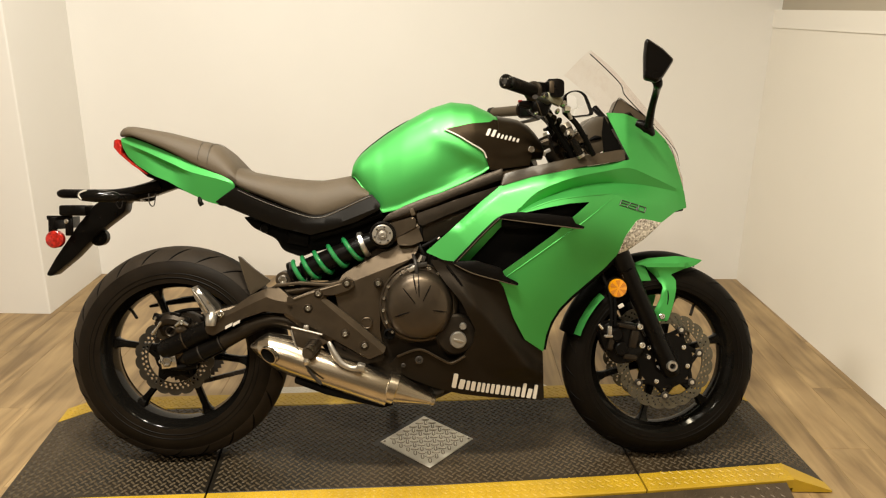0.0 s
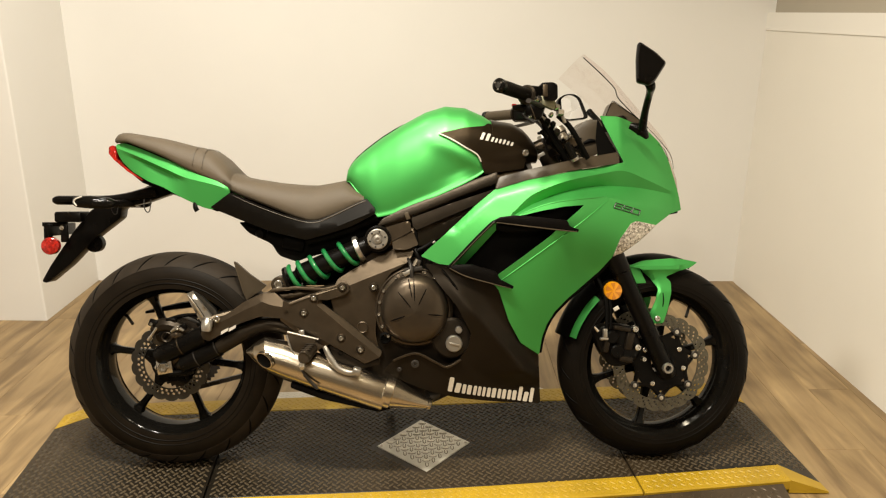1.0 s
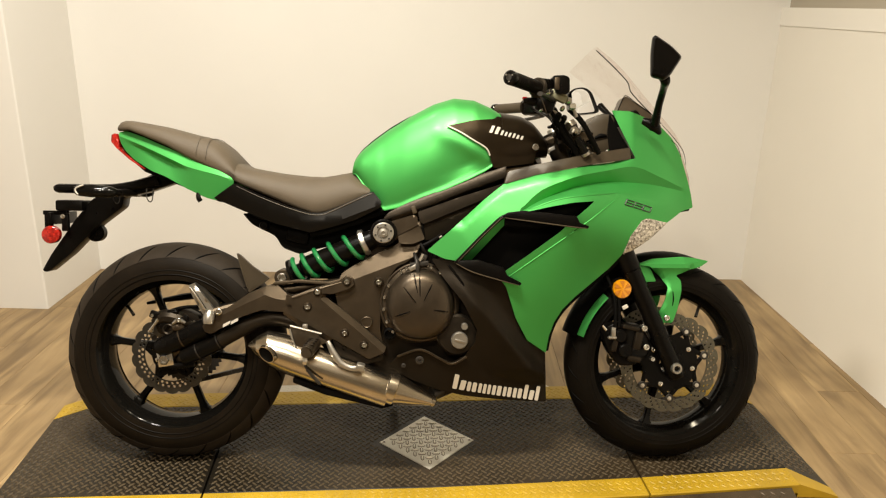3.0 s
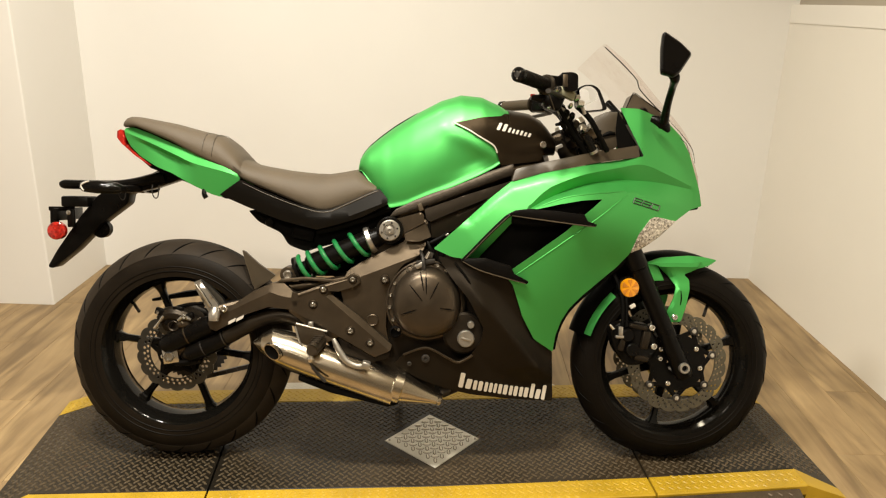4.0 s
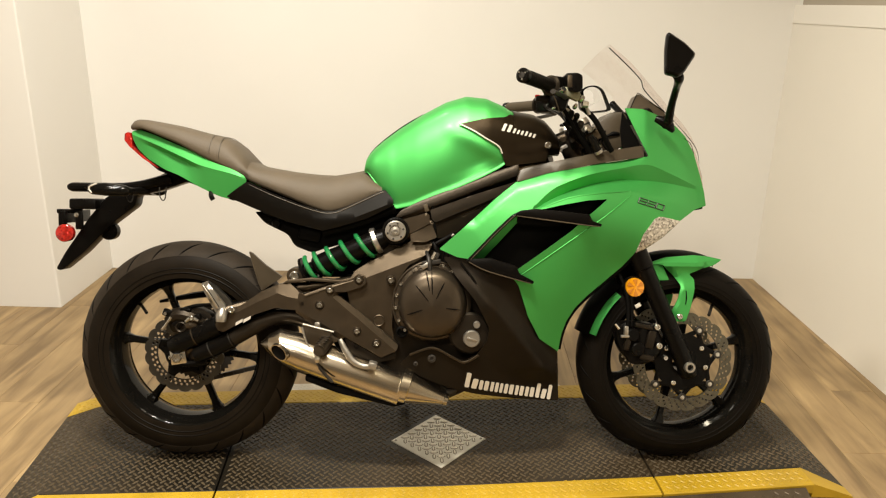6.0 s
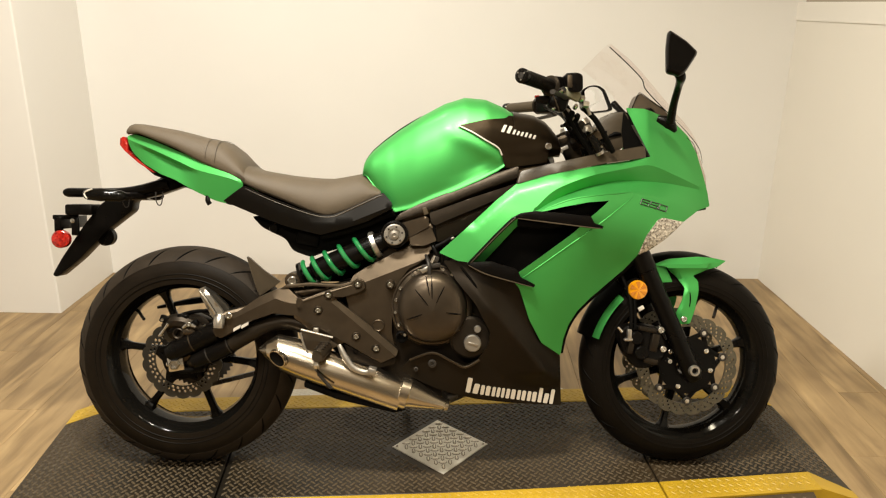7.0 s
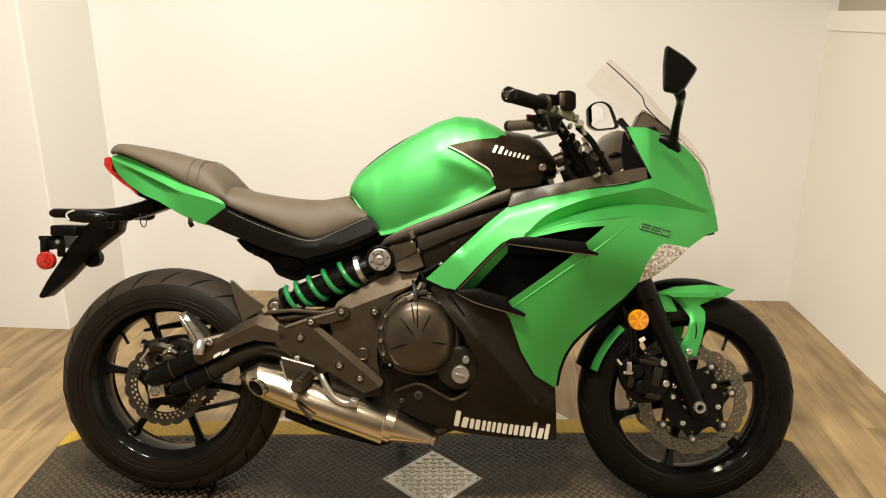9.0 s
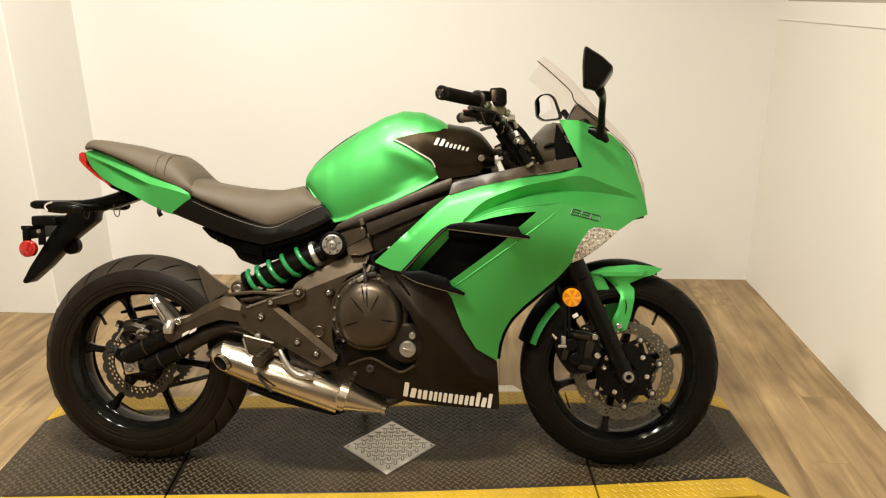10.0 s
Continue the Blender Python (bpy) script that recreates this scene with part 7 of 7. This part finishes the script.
part("caliper_clip", tube([(-0.700, -0.118, 0.424), (-0.706, -0.121, 0.412), (-0.716, -0.120, 0.398), (-0.729, -0.116, 0.380)], [0.003, 0.0045, 0.0035, 0.005], 10, 3), M["chrome"], rc)
bolt(-0.648, -0.128, 0.412, 0.007, rc)
bolt(-0.728, -0.108, 0.381, 0.007, rc)
bolt(-0.612, -0.110, 0.404, 0.005, rc)
part("caliper_bracket", shell(soft([(-0.735, 0.398), (-0.728, 0.365), (-0.700, 0.345), (-0.640, 0.350), (-0.600, 0.372), (-0.620, 0.392), (-0.690, 0.385)], 0.008), flat(-0.090), 0.010, 0.0, bevel=0.003), M["disc"], rc, "dark steel caliper bracket")
part("slider_boot", tube([(-0.612, -0.10, 0.388), (-0.596, -0.10, 0.384), (-0.580, -0.10, 0.386)], [0.010, 0.007, 0.010], 10, 3), M["inner"], rc)
part("rear_hose", tube([(-0.70, -0.10, 0.425), (-0.64, -0.105, 0.443), (-0.56, -0.11, 0.447), (-0.48, -0.11, 0.46)], 0.005, 8, 5), M["inner"], rc)
part("caliper_arm", tube([(-0.66, -0.085, 0.37), (-0.60, -0.09, 0.39), (-0.56, -0.095, 0.40)], [0.012, 0.010, 0.008], 8, 3), M["frame"], rc)

# ---- handlebars ----
def bar_side(s):
    g0, g1 = Vector((0.211, -s * 0.335, 1.036)), Vector((0.286, -s * 0.225, 1.032))
    bar = part("handlebar", tube([(0.208, -s * 0.338, 1.036), g1, (0.312, -s * 0.16, 1.022), (0.345, -s * 0.10, 0.995), (0.372, -s * 0.075, 0.955)], [0.011, 0.011, 0.011, 0.012, 0.014], 12, 5), M["black"], bike, "black handlebar")
    grip = part("grip", tube([g0, g0.lerp(g1, 0.5), g1], [0.0165, 0.0165, 0.017], 16, 2), M["tyre"] if s > 0 else M["brown"], bar, "black rubber grip")
    for k in range(9 if s > 0 else 0):
        p = g0.lerp(g1, 0.12 + 0.09 * k)
        d = (g1 - g0).normalized() * 0.0022
        part("grip_rib", tube([p - d, p + d], 0.0171, 14, 1), M["tyre"], grip)
    d = (g0 - g1).normalized()
    part("bar_end", tube([g0, g0 + d * 0.004, g0 + d * 0.016, g0 + d * 0.020], [0.014, 0.0178, 0.0178, 0.013], 18, 1), M["black_gloss"], bar)
    part("bar_end_screw", tube([g0 + d * 0.018, g0 + d * 0.022], 0.0075, 12, 1), M["dark_steel"], bar)
    for k in range(3):
        side = Vector((0.0105 * math.cos(2.1 * k + 0.5) * 0.8, -s * 0.004, 0.0105 * math.sin(2.1 * k + 0.5)))
        part("bar_end_pin", tube([g0 + d * 0.017 + side, g0 + d * 0.0215 + side], 0.0022, 8, 1), M["chrome"], bar)
    part("grip_flange", tube([g1 - d * 0.0, g1 - d * 0.004, g1 - d * 0.010], [0.021, 0.026, 0.025], 20, 1), M["engine"], bar)
    part("switch_box", box((0.050, 0.045, 0.052), g1 - d * 0.036, bevel=0.008, turn=Matrix.Rotation(radians(-60) * s, 4, "Z")), M["black"], bar)
    part("brake_lever", tube([(0.335, -s * 0.19, 1.005), (0.318, -s * 0.25, 1.002), (0.285, -s * 0.33, 1.0), (0.272, -s * 0.365, 0.998)], [0.010, 0.007, 0.006, 0.007], 10, 5, 0.8), M["dark_steel"], bar)
    return bar


rb, lb = bar_side(1), bar_side(-1)
lb.location = (0.034, 0, 0.002)
part("kill_switch", box((0.012, 0.010, 0.007), (0.258, -0.205, 1.007), bevel=0.002), M["red"], rb, "small red engine switch")
part("switch_arm", tube([(0.254, -0.205, 1.002), (0.272, -0.204, 1.000), (0.300, -0.202, 0.998)], [0.007, 0.010, 0.014], 10, 3), M["black"], rb)
res = part("fluid_reservoir", shell(soft([(0.302, 1.058), (0.332, 1.060), (0.345, 1.054), (0.346, 1.018), (0.336, 1.012), (0.312, 1.016)], 0.006), flat(-0.255), 0.05, 0.0, bevel=0.004), M["black"], bike, "black brake fluid reservoir")
res.location = (0.018, 0, 0)
# Grey inlay stands for the reservoir's lighter side facet.
part("reservoir_light_facet", box((0.012, 0.003, 0.030), (0.313, -0.2565, 1.038), bevel=0.001), M["frame"], res)
master = part("master_cylinder", box((0.046, 0.024, 0.021), (0.340, -0.228, 1.010), bevel=0.004, turn=Matrix.Rotation(radians(24), 4, "Y")), M["perch"], bike, "grey green brake master cylinder")
part("cylinder_step", box((0.020, 0.028, 0.012), (0.350, -0.230, 1.017), bevel=0.003, turn=Matrix.Rotation(radians(24), 4, "Y")), M["perch"], master)
part("banjo_bolt", tube([(0.368, -0.226, 0.987), (0.384, -0.222, 0.986)], [0.010, 0.009], 6, 1), M["chrome"], bike)
part("throttle_cable", tube([(0.322, -0.20, 0.985), (0.340, -0.19, 0.960), (0.368, -0.17, 0.92), (0.408, -0.15, 0.87), (0.42, -0.13, 0.84)], 0.0055, 8, 5), M["inner"], bike)
def knob(name, p, r, mat, parent, d=Vector((0.3, -0.9, 0.3))):
    """A short round fitting that points out to the side."""
    p, d = Vector(p), d.normalized()
    return part(name, tube([p + d * r, p, p - d * r, p - d * r * 1.6], [r * 0.75, r, r, r * 0.6], 12, 1), mat, parent)


part("throttle_housing", box((0.050, 0.050, 0.052), (0.312, -0.20, 0.998), bevel=0.012, turn=Matrix.Rotation(radians(20), 4, "Y")), M["black"], bike, "black throttle and switch housing")
part("housing_seam", tube([(0.290, -0.2265, 1.018), (0.303, -0.2265, 0.992), (0.312, -0.2265, 0.966)], 0.0015, 6, 2), M["frame"], bike)
knob("housing_screw", (0.298, -0.226, 0.975), 0.004, M["chrome"], bike)
knob("housing_screw", (0.318, -0.226, 1.008), 0.004, M["chrome"], bike)
for p, r, mat in (((0.345, -0.19, 0.985), 0.006, "chrome"), ((0.352, -0.17, 0.960), 0.009, "black_gloss"), ((0.365, -0.16, 0.940), 0.010, "dark_steel"), ((0.388, -0.15, 0.925), 0.006, "chrome"), ((0.372, -0.14, 0.912), 0.011, "black_gloss"), ((0.402, -0.13, 0.905), 0.009, "dark_steel"), ((0.425, -0.13, 0.885), 0.005, "chrome"), ((0.355, -0.13, 0.925), 0.012, "black"), ((0.395, -0.12, 0.880), 0.012, "black_gloss"), ((0.335, -0.18, 0.965), 0.010, "black"), ((0.441, -0.12, 0.868), 0.008, "steel")):
    knob("bar_fitting", (p[0] + 0.014, p[1], p[2]), r, M[mat], bike, Vector((0.2, -0.8, 0.5)))
part("clutch_cable", tube([(0.36, 0.02, 0.955), (0.40, -0.06, 0.950), (0.44, -0.10, 0.915), (0.47, -0.11, 0.87)], 0.0045, 8, 5), M["black_gloss"], bike)
knob("lever_pivot", (0.366, -0.232, 0.999), 0.008, M["chrome"], bike)
knob("lever_pivot", (0.316, -0.238, 1.018), 0.009, M["chrome"], bike)
knob("cable_adjuster", (0.314, -0.20, 0.993), 0.010, M["alloy"], bike, Vector((0.6, -0.5, -0.6)))
part("upper_fork_tube", tube([(0.388, -0.100, 0.935), (0.405, -0.100, 0.895), (0.418, -0.100, 0.865)], 0.019, 16, 2), M["disc"], bike, "dark steel upper fork tube")
part("lever_hose", tube([(0.374, -0.20, 0.982), (0.382, -0.20, 0.975), (0.412, -0.20, 0.945), (0.462, -0.17, 0.872)], [0.007, 0.007, 0.0075, 0.007], 10, 5), M["inner"], bike)
part("wire_loom", tube([(0.340, -0.16, 0.985), (0.353, -0.16, 0.965), (0.372, -0.16, 0.930), (0.412, -0.15, 0.865)], [0.010, 0.008, 0.008, 0.008], 10, 5), M["inner"], bike)
part("wire_loom", tube([(0.345, -0.12, 0.95), (0.37, -0.13, 0.915), (0.40, -0.14, 0.885), (0.43, -0.14, 0.86)], 0.006, 8, 5), M["black_gloss"], bike)
# clamps and caps round the steering head
part("fork_top_cap", tube([(0.396, -0.128, 0.938), (0.400, -0.130, 0.930), (0.404, -0.131, 0.920)], [0.013, 0.0165, 0.0150], 18, 2), M["alloy"], bike, "bright fork top cap")
knob("cap_nut", (0.424, -0.135, 0.934), 0.007, M["chrome"], bike)
part("bar_riser", tube([(0.334, -0.165, 0.978), (0.346, -0.165, 0.968), (0.360, -0.165, 0.957)], [0.009, 0.0115, 0.010], 14, 3), M["steel"], bike, "steel bar clamp")
part("fork_sleeve", tube([(0.402, -0.172, 0.912), (0.414, -0.172, 0.893), (0.428, -0.170, 0.868)], [0.0095, 0.0105, 0.0100], 14, 3), M["black_gloss"], bike)
part("sleeve_ring", tube([(0.426, -0.172, 0.873), (0.430, -0.171, 0.867)], 0.0120, 14, 1), M["alloy"], bike)
part("steering_stop", tube([(0.322, -0.060, 0.900), (0.350, -0.075, 0.911), (0.384, -0.085, 0.922)], [0.008, 0.011, 0.009], 10, 3), M["frame"], bike)
part("breather_hose", tube([(0.418, -0.165, 0.908), (0.428, -0.165, 0.894), (0.438, -0.165, 0.902), (0.444, -0.160, 0.926)], 0.0040, 8, 5), M["black_gloss"], bike)
part("hose_clamp", tube([(0.380, -0.208, 0.990), (0.386, -0.210, 0.976), (0.392, -0.208, 0.962)], [0.003, 0.0045, 0.005], 8, 3), M["steel"], bike)
part("tank_tab", box((0.022, 0.010, 0.010), (0.350, -0.085, 0.886), bevel=0.002, turn=Matrix.Rotation(radians(-25), 4, "Y")), M["silver_print"], tank)
part("tank_tab", box((0.020, 0.010, 0.008), (0.336, -0.092, 0.877), bevel=0.002), M["silver_print"], tank)
part("ignition_barrel", tube([(0.40, -0.03, 0.955), (0.395, -0.03, 0.93)], [0.018, 0.020], 14, 1), M["black"], bike)
part("dash_top", shell(soft([(0.541, 0.990), (0.563, 1.036), (0.574, 1.044), (0.598, 1.024), (0.636, 0.995), (0.661, 0.965)], 0.005), lambda x, z: -0.03 + 0.5 * max(0, z - 1.0), 0.05, 0.02, bevel=0.004), M["cowl"], bike, "brown grey panel behind the screen")
part("panel_edge", tube([(0.541, -0.032, 0.990), (0.563, -0.016, 1.036), (0.574, -0.012, 1.044), (0.598, -0.022, 1.024), (0.636, -0.033, 0.995)], 0.0011, 6, 3), M["inner"], bike)
part("bar_clamp", box((0.06, 0.045, 0.04), (0.385, -0.095, 0.925), bevel=0.008, turn=Matrix.Rotation(radians(-25), 4, "Y")), M["dark_steel"], bike)
part("bar_clamp", box((0.06, 0.045, 0.04), (0.385, 0.095, 0.925), bevel=0.008, turn=Matrix.Rotation(radians(-25), 4, "Y")), M["dark_steel"], bike)

# ---- side stand ----
part("side_stand", tube([(-0.06, 0.10, 0.28), (-0.07, 0.17, 0.20), (-0.085, 0.262, 0.080)], [0.016, 0.013, 0.011], 12, 4), M["black"], bike, "black side stand")

# ---------------- floor planks ----------------
PW, PL = 0.152, 1.22
pm = bpy.data.meshes.new("plank")
pb = box((PW - 0.0006, PL - 0.0006, 0.006), (0, 0, 0))
bmesh.ops.bevel(pb, geom=[e for e in pb.edges if abs(e.verts[0].co.z - e.verts[1].co.z) < 1e-6 and e.verts[0].co.z > 0], offset=0.0012, segments=1, affect="EDGES")
pb.to_mesh(pm)
pb.free()
pm.materials.append(M["plank"])
for i in range(34):
    y0 = -6.5 - (i * 0.397) % PL
    while y0 < 1.56:
        y1 = y0 + PL
        lo, hi = max(y0, -6.495), min(y1, 1.60)
        if hi - lo > 0.05:
            ob = new("plank", pm)
            ob.parent = floor
            ob.location = (1.722 - (i + 0.5) * PW, (lo + hi) / 2, FLOOR - 0.003)
            ob.scale = (1, (hi - lo) / PL, 1)
        y0 = y1
